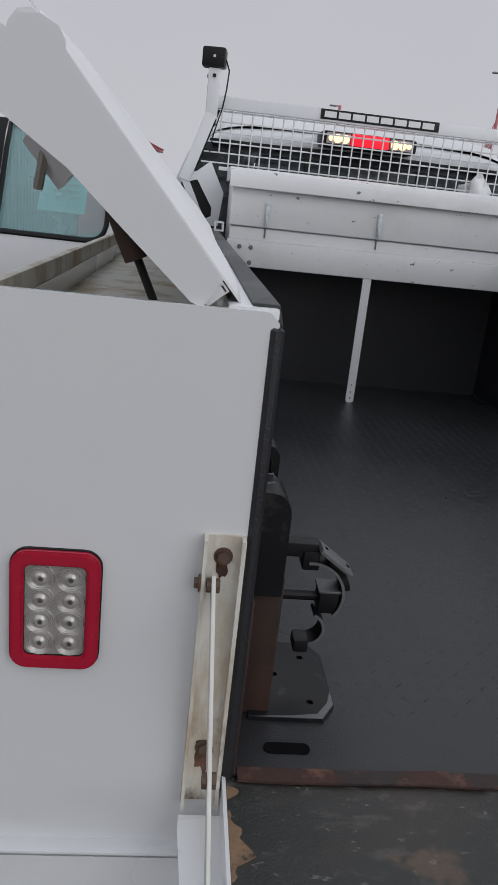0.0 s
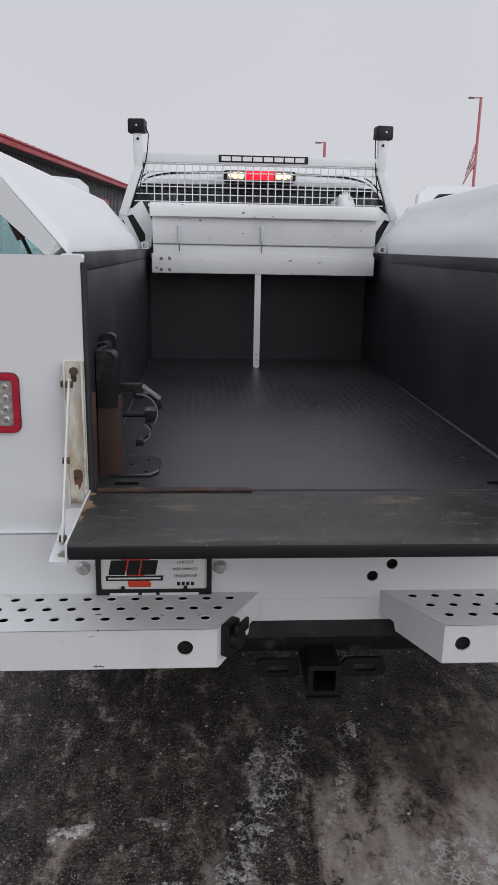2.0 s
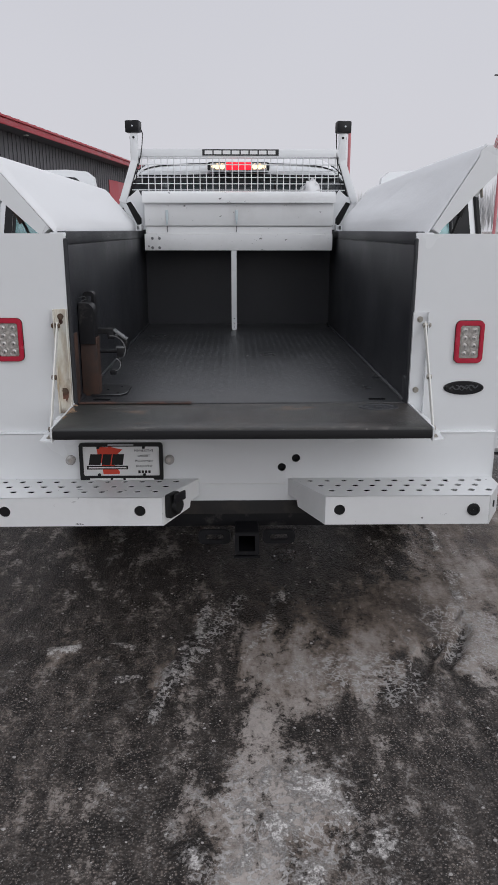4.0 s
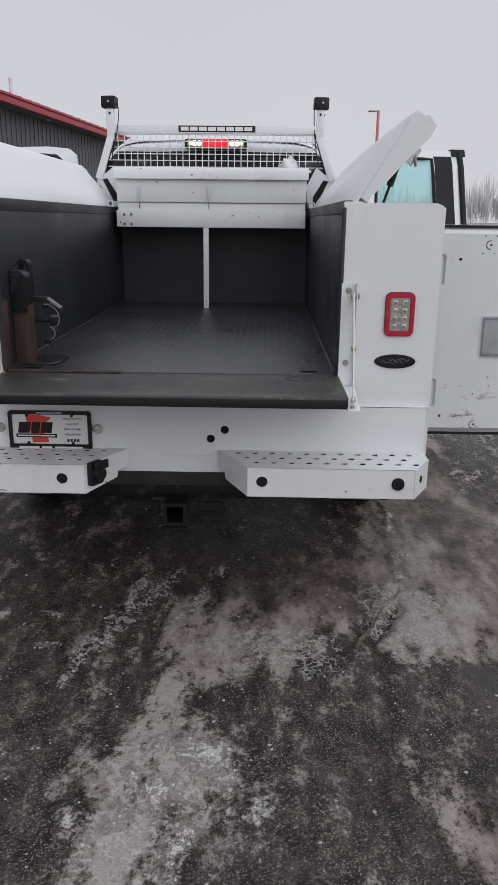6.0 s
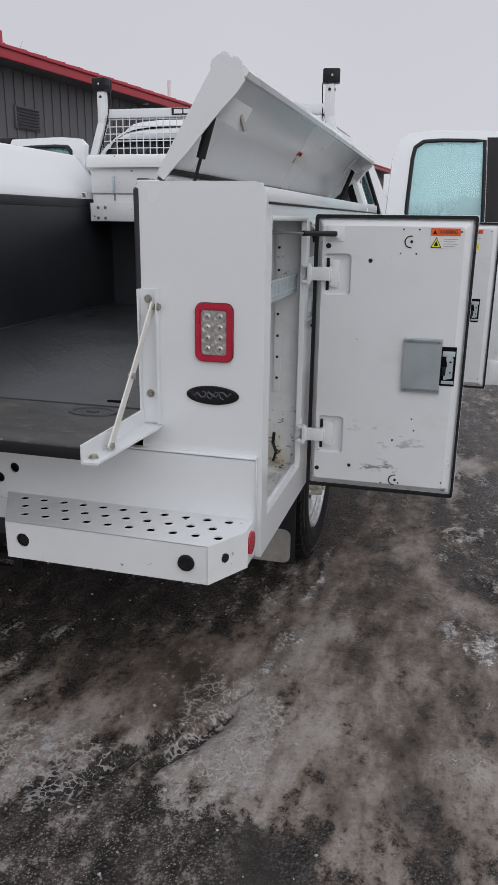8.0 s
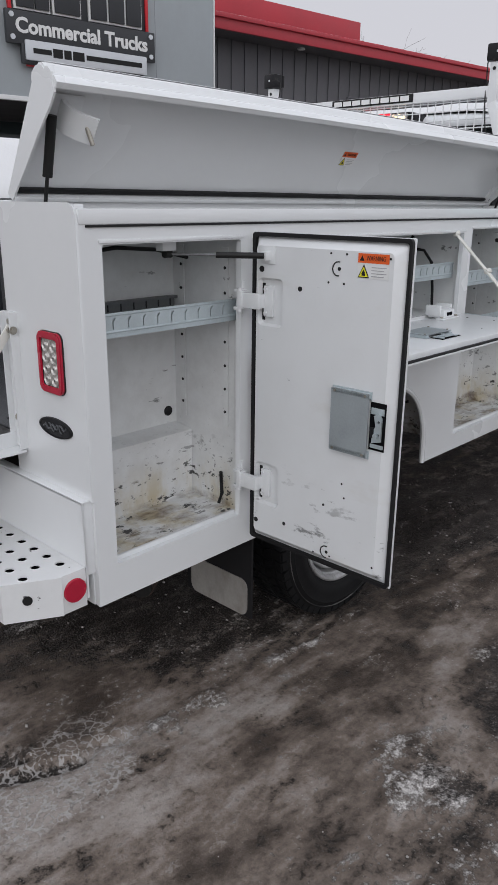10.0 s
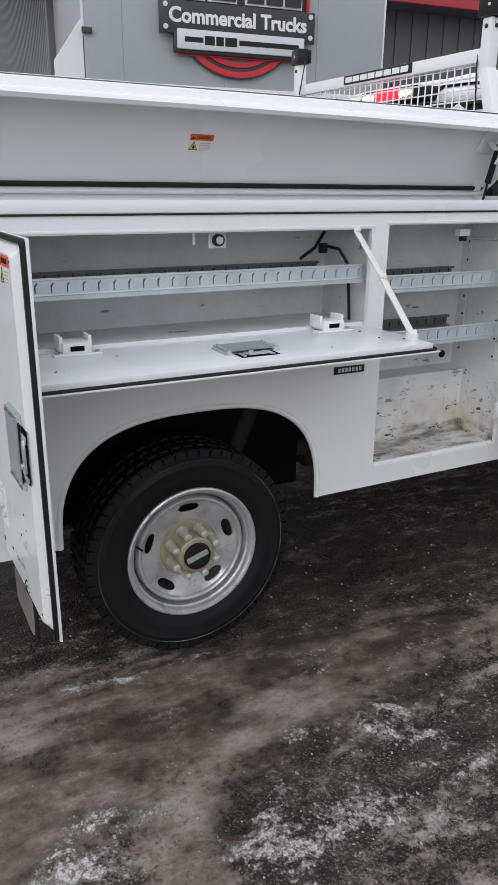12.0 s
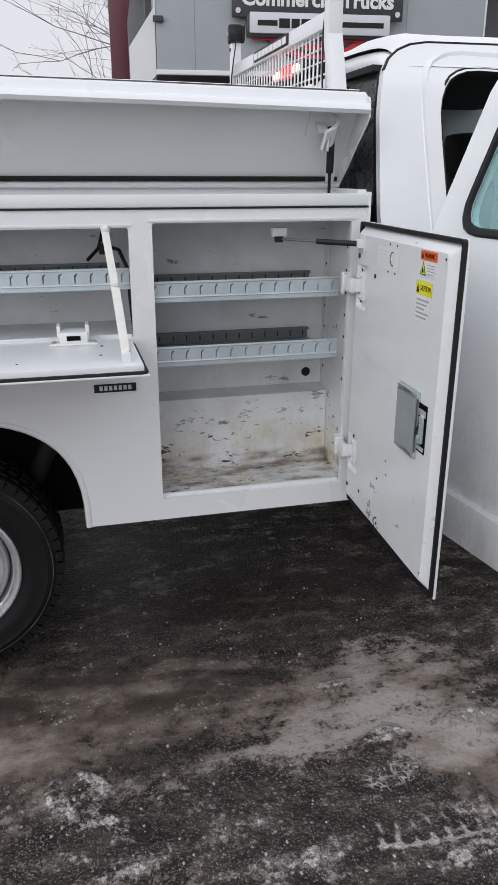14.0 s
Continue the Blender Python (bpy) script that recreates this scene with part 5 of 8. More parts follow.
# ---- tailgate lying open ----
bm = bmesh.new()
gp = [(-0.004, 0.951), (-0.30, 0.9535), (-0.372, 0.955), (-0.385, 0.951), (-0.391, 0.941), (-0.391, 0.925), (-0.384, 0.918), (-0.35, 0.918), (-0.35, 0.912), (-0.004, 0.905)]
sheet(bm, gp, (), 1.284, yz(-0.646))
gate = part("tailgate", bm, M["liner_gate"], truck, "black coated tailgate lying open, scraped and rust-edged", 50)
block("gate_lip", (-0.6455, -0.3925, 0.916), (0.6375, -0.378, 0.948), M["rubber"], gate, 0.006)
bm = bmesh.new()
xs_ = np.linspace(-0.63, -0.20, 50)
edge_a = [(x, -0.005 - 0.004 * (1 + noise.noise((x * 11, 0.3, 0))) - 0.006) for x in xs_]
edge_b = [(x, 0.006 + 0.004 * (1 + noise.noise((x * 13, 4.3, 0)))) for x in xs_[::-1]]
sheet(bm, edge_a + edge_b, (), 0.004, xy(0.9535))
part("hinge_strip", bm, M["rust"], gate, "rust along the tailgate hinge")
for start, end, reach, sd in ((-0.170, -0.065, 0.025, 1.0), (-0.245, -0.195, 0.012, 2.0), (-0.045, -0.022, 0.022, 3.0)):
    ys_ = np.linspace(start, end, 16)
    out_ = [(-0.6455 + reach * max(0.12, math.sin(math.pi * j / 15) ** 0.7 * (0.75 + 0.9 * noise.noise(Vector((y * 55, sd * 5.7, 0))))), y) for j, y in enumerate(ys_)]
    plate("rust_flake", [(-0.6458, float(end)), (-0.6458, float(start))] + out_, 0.0014, xy(0.9522), M["rust_pale"], gate)
# worn round tie-down plate on the gate; floor slots as flat plates in deep-shade black
bm = bmesh.new()
lathe(bm, [(0.075, 0.0), (0.073, 0.004), (0.06, 0.005), (0.056, 0.002), (0.02, 0.002), (0.018, 0.006), (0.0005, 0.006)], 28, Matrix.Translation((0.512, -0.075, 0.9515)) @ Matrix.Diagonal((1, 0.62, 1, 1)))
part("tie_down_plate", bm, M["liner"], gate)
for x in (-0.555, 0.53):
    plate("floor_slot", rect(x - 0.034, x + 0.034, 0.040, 0.062, 0.010), 0.002, xy(FLOOR), M["void"], truck)
for s in (1, -1):
    skin = M["paint"] if s > 0 else M["paint_rusty"]
    # flange wings of the gate, tapered
    off = 0.0 if s > 0 else 0.007
    wing = [(s * (a + off), b) for a, b in ((0.641, -0.002), (0.699, -0.012), (0.702, -0.06), (0.682, -0.392), (0.641, -0.395))] if s > 0 else [(-0.651, -0.034), (-0.707, -0.034), (-0.708, -0.06), (-0.689, -0.392), (-0.648, -0.395)]
    bm = bmesh.new()
    sheet(bm, wing, (), 0.006, xy(0.908))
    x0, x1 = sorted((s * (0.6395 + off), s * (0.6445 + off)))
    cube(bm, (x0, -0.394, 0.908), (x1, -0.004, 0.9565))
    gw = part("gate_wing", bm, M["paint"] , gate)
    bolt("gate_bolt", (s * (0.655 + off), -0.355, 0.914), (0, 0, 1), 0.009, M["steel"], gw)
    # upright channel on the body face
    bm = bmesh.new()
    inner, crown, bolt_x = (0.638, 1.302, 0.666) if s > 0 else (0.6475, 1.314, 0.673)
    fold = ((inner, -0.006), (inner, -0.026), (inner + 0.005, -0.026), (inner + 0.005, -0.010), (0.6935, -0.010), (0.6935, -0.030), (0.698, -0.030), (0.698, -0.006))
    sheet(bm, [(s * (a + off), b) for a, b in fold], (), crown - 0.918, xy(0.918))
    ch = part("stay_channel", bm, skin, truck)
    for z in (crown - 0.027, 1.005):
        bolt("bolt", (s * (bolt_x + off), -0.010, z), (0, -1, 0), 0.0078, M["steel"] if s > 0 else M["rust_bolt"], ch)
    bolt("bolt", (s * (0.699 + off), -0.022, 1.255), (s, 0, 0), 0.0075, M["steel"] if s > 0 else M["rust_bolt"], ch)
    if s < 0:
        # rust run out round the bolts
        for z, size, sd in ((1.003, 0.015, 3.1), (1.285, 0.0095, 7.7)):
            rim_ = [(-bolt_x - off + size * 0.8 * math.cos(q) * (1 + 0.6 * noise.noise(Vector((2 * math.cos(q), 2 * math.sin(q), sd)))), z - 0.010 + size * 1.7 * math.sin(q) * (1 + 0.7 * noise.noise(Vector((2 * math.cos(q), 2 * math.sin(q), sd + 4))))) for q in (2 * math.pi * j / 28 for j in range(28))]
            plate("rust_stain", rim_, 0.0006, xz(-0.0103), M["rust"], ch)
    # folding stay of two flat links
    a, b, c = Vector((s * (0.683 + off), -0.026, 1.255)), Vector((s * (0.676 + off), -0.158, 1.085)), Vector((s * (0.668 + off), -0.285, 0.926))
    bm = bmesh.new()
    for p0, p1 in ((a, b), (b, c)):
        turn = axes(p0, p1 - p0, (s, 0.0, 0))
        cube(bm, (-0.010, -0.0025, -0.0125), ((p1 - p0).length + 0.010, 0.0025, 0.0125), 0.0015, turn)
    st = part("gate_stay", bm, M["strap"], truck, "off-white folding tailgate stay")
    for q in (a, b, c):
        bm = bmesh.new()
        cyl(bm, q - Vector((0.008, 0, 0)), q + Vector((0.008, 0, 0)), 0.009, n=10)
        part("stay_rivet", bm, M["steel"] if s > 0 else M["rust_bolt"], st)
    # rusted return edge of the opening
    block("jamb_edge", (s * (0.6265 + off), -0.004, 0.955), (s * (0.6345 + off), 0.05, 1.22 if s < 0 else 1.05), M["rust_dark"] if s < 0 else M["liner"], truck, 0.001)

# ---- lower rear apron, number plate, bumper ----
bm = bmesh.new()
holes = [disc((0.207, 0.737), 0.0165, 18), disc((0.152, 0.700), 0.0165, 18)]
sheet(bm, rect(-HALF + 0.004, HALF - 0.012, 0.562, 0.838), holes, 0.006, xz(-0.024))
cube(bm, (-HALF + 0.004, -0.03, 0.832), (HALF - 0.012, 0.0, 0.842), 0.003)
cube(bm, (HALF - 0.018, -0.03, 0.63), (HALF - 0.012, 0.0, 0.838), 0.001)
cube(bm, (-HALF + 0.004, -0.03, 0.63), (-HALF + 0.010, 0.0, 0.838), 0.001)
apron = part("rear_apron", bm, M["paint"], truck)
for x, z in ((0.207, 0.737), (0.152, 0.700)):
    bm = bmesh.new()
    lathe(bm, [(0.017, 0.0), (0.017, 0.02), (0.0005, 0.02)], 18, axes((x, -0.0235, z), (1, 0, 0), (0, 0, -1)))
    part("socket_hole", bm, M["ink"], apron)
for s in (1, -1):
    # folded seam of the apron above the step
    bm = bmesh.new()
    tube(bm, [(s * 0.006, -0.0305, 0.632), (s * 0.17, -0.0305, 0.632)], 0.0025, 6)
    part("seam", bm, M["paint_step"], apron)
pc = axes((-0.475, -0.034, 0.723), (1, 0, 0), (0, 0, 1))
frame_outer = rect(-0.162, 0.162, -0.076, 0.082, 0.012)
bm = bmesh.new()
sheet(bm, frame_outer, [rect(-0.148, 0.148, -0.052, 0.068, 0.006)], 0.010, pc)
pl = part("number_plate", bm, M["ink"], truck, "white dealer plate in a black frame, red and black print")
plate("plate_sheet", rect(-0.152, 0.152, -0.072, 0.078, 0.008), 0.004, pc, M["paper"], pl)
pp = pc @ Matrix.Translation((0, 0, 0.0042))
plate("red_shape", [(-0.095, 0.062), (-0.076, 0.066), (-0.052, 0.064), (-0.046, 0.068), (-0.020, 0.060), (0.006, 0.055), (-0.022, 0.030), (-0.030, 0.008), (-0.026, -0.012), (-0.008, -0.034), (-0.010, -0.046), (-0.072, -0.046), (-0.078, 0.0), (-0.090, 0.03)], 0.0005, pp, M["plate_red"], pl)
for u, w in ((-0.128, 0.046), (-0.078, 0.034), (-0.040, 0.044)):
    plate("print_block", [(u, -0.008), (u + w, -0.008), (u + w + 0.008, 0.036), (u + 0.008, 0.036)], 0.001, pp, M["ink"], pl)
plate("print_bar", rect(-0.135, 0.025, -0.026, -0.011), 0.0014, pp, M["ink"], pl)
plate("print_line", rect(-0.128, 0.018, -0.021, -0.016), 0.0018, pp, M["paper"], pl)
for k, w in enumerate(("MINNESOTA'S", "LARGEST", "PRE-OWNED", "DEALERSHIP")):
    words("letters", w, pp @ Matrix.Translation((0.088, 0.050 - k * 0.021, 0.0005)), 0.0085, M["ink"], pl, 0.0003)
for k in range(4):
    plate("print_bar", rect(0.064 + k * 0.013, 0.073 + k * 0.013, -0.042, -0.031), 0.001, pp, M["ink"], pl)
for u0, u1 in ((-0.125, -0.045), (-0.035, 0.005), (0.015, 0.125)):
    plate("frame_print", rect(u0, u1, -0.069, -0.061), 0.0105, pc, M["paper"], pl)
plate("frame_print", rect(-0.05, 0.05, 0.072, 0.078), 0.0105, pc, M["ink_grey"], pl)
for u in (-0.088, 0.088):
    for v in (0.064, -0.048):
        bm = bmesh.new()
        cyl(bm, pc @ Vector((u, v, 0.004)), pc @ Vector((u, v, 0.011)), 0.006, n=10)
        part("plate_screw", bm, M["ink"], pl)
for x in (-0.672, -0.288):
    bm = bmesh.new()
    lathe(bm, [(0.019, 0.0), (0.019, 0.012), (0.013, 0.02), (0.0005, 0.022)], 18, axes((x, -0.03, 0.735), (1, 0, 0), (0, 0, 1)))
    lampp = part("plate_lamp", bm, M["lens"], truck, "small round clear plate lamp")
    bm = bmesh.new()
    cyl(bm, (x, -0.048, 0.735), (x, -0.053, 0.735), 0.006, n=8)
    part("lamp_screw", bm, M["steel"], lampp)


def bumper(s):
    """Half of the step bumper: perforated top plate, folded face, inner cheek, cut outer corner."""
    top_z, low_z, fy = 0.655, 0.542, -0.24
    top = [(0.178, -0.031), (0.302, fy), (0.912, fy), (0.986, -0.105), (0.986, -0.031)]
    holes = []
    for r, (yy, x0) in enumerate(((-0.068, 0.262), (-0.125, 0.297), (-0.182, 0.332))):
        k = 0
        while x0 + k * 0.066 < 0.945:
            holes.append([(s * a, b) for a, b in disc((x0 + k * 0.066, yy), 0.0135, 14, 0.0125)])
            k += 1
    bm = bmesh.new()
    sheet(bm, [(s * a, b) for a, b in top], holes, 0.002, xy(top_z - 0.002))
    step = part("step_bumper", bm, M["paint_step"], truck, "white steel step bumper with punched grip holes, chipped edges")
    bm = bmesh.new()
    for h in holes:
        mx, my = sum(a for a, b in h) / len(h), sum(b for a, b in h) / len(h)
        lathe(bm, [(0.0160, 0.0002), (0.0145, 0.0016), (0.0134, 0.0018), (0.0131, -0.001)], 12, Matrix.Translation((mx, my, top_z)) @ Matrix.Diagonal((1, 0.93, 1, 1)))
    tagged(part("hole_rims", bm, M["paint_step"], step), kind="stuff")
    # black sheet added below the holes, in place of the shade seen through them
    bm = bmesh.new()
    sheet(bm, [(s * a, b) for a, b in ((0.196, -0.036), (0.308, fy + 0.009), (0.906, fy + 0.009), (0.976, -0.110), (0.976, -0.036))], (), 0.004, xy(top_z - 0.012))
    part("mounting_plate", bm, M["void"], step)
    # face with its round holes
    bm = bmesh.new()
    fh = [disc((s * 0.355 if s > 0 else s * 0.384, 0.600), 0.021, 20)] if s > 0 else [disc((-0.384, 0.600), 0.021, 20), disc((-0.88, 0.60), 0.021, 20)]
    sheet(bm, [(s * a, b) for a, b in rect(0.302, 0.912, low_z, top_z - 0.0005)], fh, 0.005, xz(fy + 0.005))
    part("step_face", bm, M["paint_step"], step)
    for h in fh:
        mx, mz = sum(a for a, b in h) / len(h), sum(b for a, b in h) / len(h)
        bm = bmesh.new()
        lathe(bm, [(0.0215, 0.001), (0.0205, 0.012), (0.0005, 0.012)], 20, axes((mx, fy, mz), (1, 0, 0), (0, 0, -1)))
        part("hole_back", bm, M["ink"], step)
    # cut corner and its fittings
    a, b = Vector((s * 0.912, fy, 0)), Vector((s * 0.986, -0.105, 0))
    cp = axes(a, b - a, (0, 0, 1))
    wide = (b - a).length
    bm = bmesh.new()
    sheet(bm, rect(0.0008, wide, low_z, top_z - 0.0005), (), 0.004, cp)
    part("step_corner", bm, M["paint_step"], step)
    bm = bmesh.new()
    sgn = 1 if s > 0 else -1
    q, way = cp @ Vector((wide * 0.42, 0.602, 0.0)), (cp.to_3x3() @ Vector((0, 0, 1))) * sgn
    cyl(bm, q, q + way * 0.007, 0.013, n=14)
    part("corner_plug", bm, M["ink"], step)
    bm = bmesh.new()
    e = Vector((s * 0.9865, -0.068, 0.602))
    lathe(bm, [(0.034, 0.0), (0.033, 0.006), (0.0005, 0.007)], 24, axes(e, (0, 1, 0), (0, 0, 1)) if s > 0 else axes(e, (0, -1, 0), (0, 0, 1)))
    part("red_reflector", bm, M["lamp_red"], step, "round red reflector")
    block("step_end", (s * 0.981, -0.105, low_z), (s * 0.986, -0.031, top_z - 0.001), M["paint_step"], step, 0.001)
    if s > 0:
        bm = bmesh.new()
        lathe(bm, [(0.024, 0.0), (0.023, 0.006), (0.015, 0.007), (0.013, 0.003), (0.0005, 0.003)], 20, axes((0.854, fy, 0.6), (1, 0, 0), (0, 0, 1)))
        part("rubber_plug", bm, M["rubber"], step)
    # inner cheek, running back beside the notch
    a, b = Vector((s * 0.302, fy, 0)), Vector((s * 0.178, -0.031, 0))
    cp = axes(a, b - a, (0, 0, 1))
    wide = (b - a).length
    bm = bmesh.new()
    sheet(bm, [(0.0, low_z), (wide * 0.72, low_z + 0.015), (wide * 0.75, low_z + 0.04), (wide, low_z + 0.045), (wide, top_z - 0.0005), (0.0, top_z - 0.0005)], (), 0.004, cp)
    cheek = part("step_cheek", bm, M["paint_step"], step)
    if s < 0:
        bm = bmesh.new()
        cube(bm, (0.012, 0.57, 0.004), (0.075, 0.66, 0.030), 0.006, cp)
        cyl(bm, cp @ Vector((0.043, 0.615, 0.03)), cp @ Vector((0.043, 0.615, 0.05)), 0.026, n=16)
        sk = part("trailer_socket", bm, M["ink"], step, "black trailer plug socket")
        bm = bmesh.new()
        cube(bm, (0.010, 0.635, 0.046), (0.076, 0.668, 0.056), 0.003, cp)
        part("socket_lid", bm, M["black"], sk)


bumper(1)
bumper(-1)

# ---- tail lamps and oval badge ----
for s in (1, -1):
    lp = axes((0.859 if s > 0 else -0.879, -0.006, 1.1895 if s > 0 else 1.2005), (1, 0, 0), (0, 0, 1))
    bm = bmesh.new()
    sheet(bm, rect(-0.054, 0.054, -0.0805, 0.0805, 0.021, 5), [rect(-0.037, 0.037, -0.062, 0.062, 0.008, 3)], 0.012, lp)
    es = [e for e in bm.edges if len(e.link_faces) == 2 and abs(e.link_faces[0].normal.dot(e.link_faces[1].normal)) < 0.3]
    bmesh.ops.bevel(bm, geom=es, offset=0.003, segments=2, affect="EDGES")
    tl = part("tail_lamp", bm, M["lamp_red"], truck, "tail lamp with red rim and clear diode lenses")
    plate("lens_plate", rect(-0.037, 0.037, -0.062, 0.062, 0.008, 3), 0.006, lp, M["lens"], tl)
    for i in range(2):
        for j in range(4):
            bm = bmesh.new()
            q = lp @ Matrix.Translation(((i - 0.5) * 0.036, (j - 1.5) * 0.0295, 0.006))
            lathe(bm, [(0.0178, 0.0), (0.0172, 0.0022), (0.0158, 0.0008), (0.0150, 0.0026), (0.0134, 0.0010), (0.0126, 0.0026), (0.0108, 0.0006), (0.0085, 0.0010), (0.0070, 0.0034), (0.0042, 0.0046), (0.0036, 0.0030), (0.0005, 0.0030)], 20, q)
            dl = part("diode_lens", bm, M["lens"], tl)
            plate("diode_chip", disc((0.0005, -0.0005), 0.0026, 8), 0.0012, q @ Matrix.Translation((0, 0, 0.0030)), M["header_grey"], dl)
    bm = bmesh.new()
    sheet(bm, rect(-0.0552, 0.0552, -0.0818, 0.0818, 0.022, 5), [rect(-0.050, 0.050, -0.077, 0.077, 0.018, 3)], 0.004, lp)
    part("gasket", bm, M["rubber"], tl)
    bm = bmesh.new()
    sheet(bm, rect(-0.0380, 0.0380, -0.0630, 0.0630, 0.009, 3), [rect(-0.0366, 0.0366, -0.0616, 0.0616, 0.008, 3)], 0.0085, lp)
    part("lens_edge", bm, M["rubber"], tl)
    if s > 0:
        op = axes((0.853, -0.0062, 1.012), (1, 0, 0), (0, 0, 1))
        bm = bmesh.new()
        lathe(bm, [(0.0785, 0.0), (0.077, 0.005), (0.070, 0.006), (0.068, 0.003), (0.0005, 0.0035)], 40, op @ Matrix.Diagonal((1, 0.345, 1, 1)))
        ov = part("oval_badge", bm, M["black"], truck, "dark oval badge with a pale squiggle")
        bm = bmesh.new()
        tube(bm, [op @ Vector((-0.055 + 0.011 * k, 0.008 * math.sin(k * 1.9) - 0.004 + 0.0012 * k, 0.0042)) for k in range(11)], 0.0032, 6)
        tube(bm, [op @ Vector((-0.03 + 0.008 * k, 0.011 * math.sin(k * 1.3 + 1), 0.0042)) for k in range(9)], 0.0022, 6)
        part("badge_mark", bm, M["header_grey"], ov)

# ---- post in the bed, toolbox across the front ----
bm = bmesh.new()
sheet(bm, rect(-0.017, 0.017, 0.0, 0.60, 0.012), [disc((0, z), 0.0035, 8) for z in (0.02, 0.045, 0.075)], 0.004, axes((-0.034, 2.165, FLOOR), (1, 0.01, 0), (0, 0, 1)))
part("bed_post", bm, M["paint"], truck, "white flat steel post with bolt holes")
tb = block("cross_toolbox", (-0.605, 2.20, 1.56), (0.605, 2.50, 1.79), M["paint_step"], truck, 0.004, "white steel toolbox across the bed")
block("toolbox_bar", (-0.61, 2.158, 1.470), (0.605, 2.20, 1.572), M["paint_step"], tb, 0.003)
block("toolbox_front", (-0.606, 2.176, 1.624), (0.608, 2.203, 1.772), M["paint_step"], tb, 0.004)
block("toolbox_strip", (-0.603, 2.186, 1.572), (0.603, 2.203, 1.619), M["paint_step"], tb, 0.003)
bm = bmesh.new()
sheet(bm, [(2.150, 1.764), (2.150, 1.806), (2.162, 1.826), (2.19, 1.836), (2.52, 1.845), (2.52, 1.79), (2.172, 1.79), (2.172, 1.764)], (), 1.236, yz(-0.618))
part("toolbox_lid", bm, M["paint_step"], tb)
for x in (-0.463, -0.016):
    bm = bmesh.new()
    cube(bm, (x - 0.009, 2.166, 1.66), (x + 0.009, 2.176, 1.705), 0.003)
    cube(bm, (x - 0.005, 2.160, 1.632), (x + 0.005, 2.172, 1.668), 0.002)
    cube(bm, (x - 0.009, 2.168, 1.700), (x + 0.009, 2.176, 1.720), 0.002)
    hl = part("toolbox_latch", bm, M["zinc"], tb)
    bm = bmesh.new()
    cube(bm, (x - 0.003, 2.180, 1.585), (x + 0.003, 2.186, 1.632), 0.001)
    part("latch_keeper", bm, M["zinc_dark"], hl)
for x, z in ((-0.56, 1.545), (-0.515, 1.545), (-0.56, 1.487), (-0.515, 1.487)):
    bolt("bolt", (x, 2.158, z), (0, -1, 0), 0.006, M["zinc_dark"], tb)
for s in (1, -1):
    bm = bmesh.new()
    sheet(bm, rect(-0.018, 0.018, -0.018, 0.018), [rect(-0.012, 0.012, -0.012, 0.012)], 0.10, axes((s * 0.645, 2.25, 1.612), (1, 0, 0), (0, 0, 1)))
    part("mount_tube", bm, M["paint"], tb)

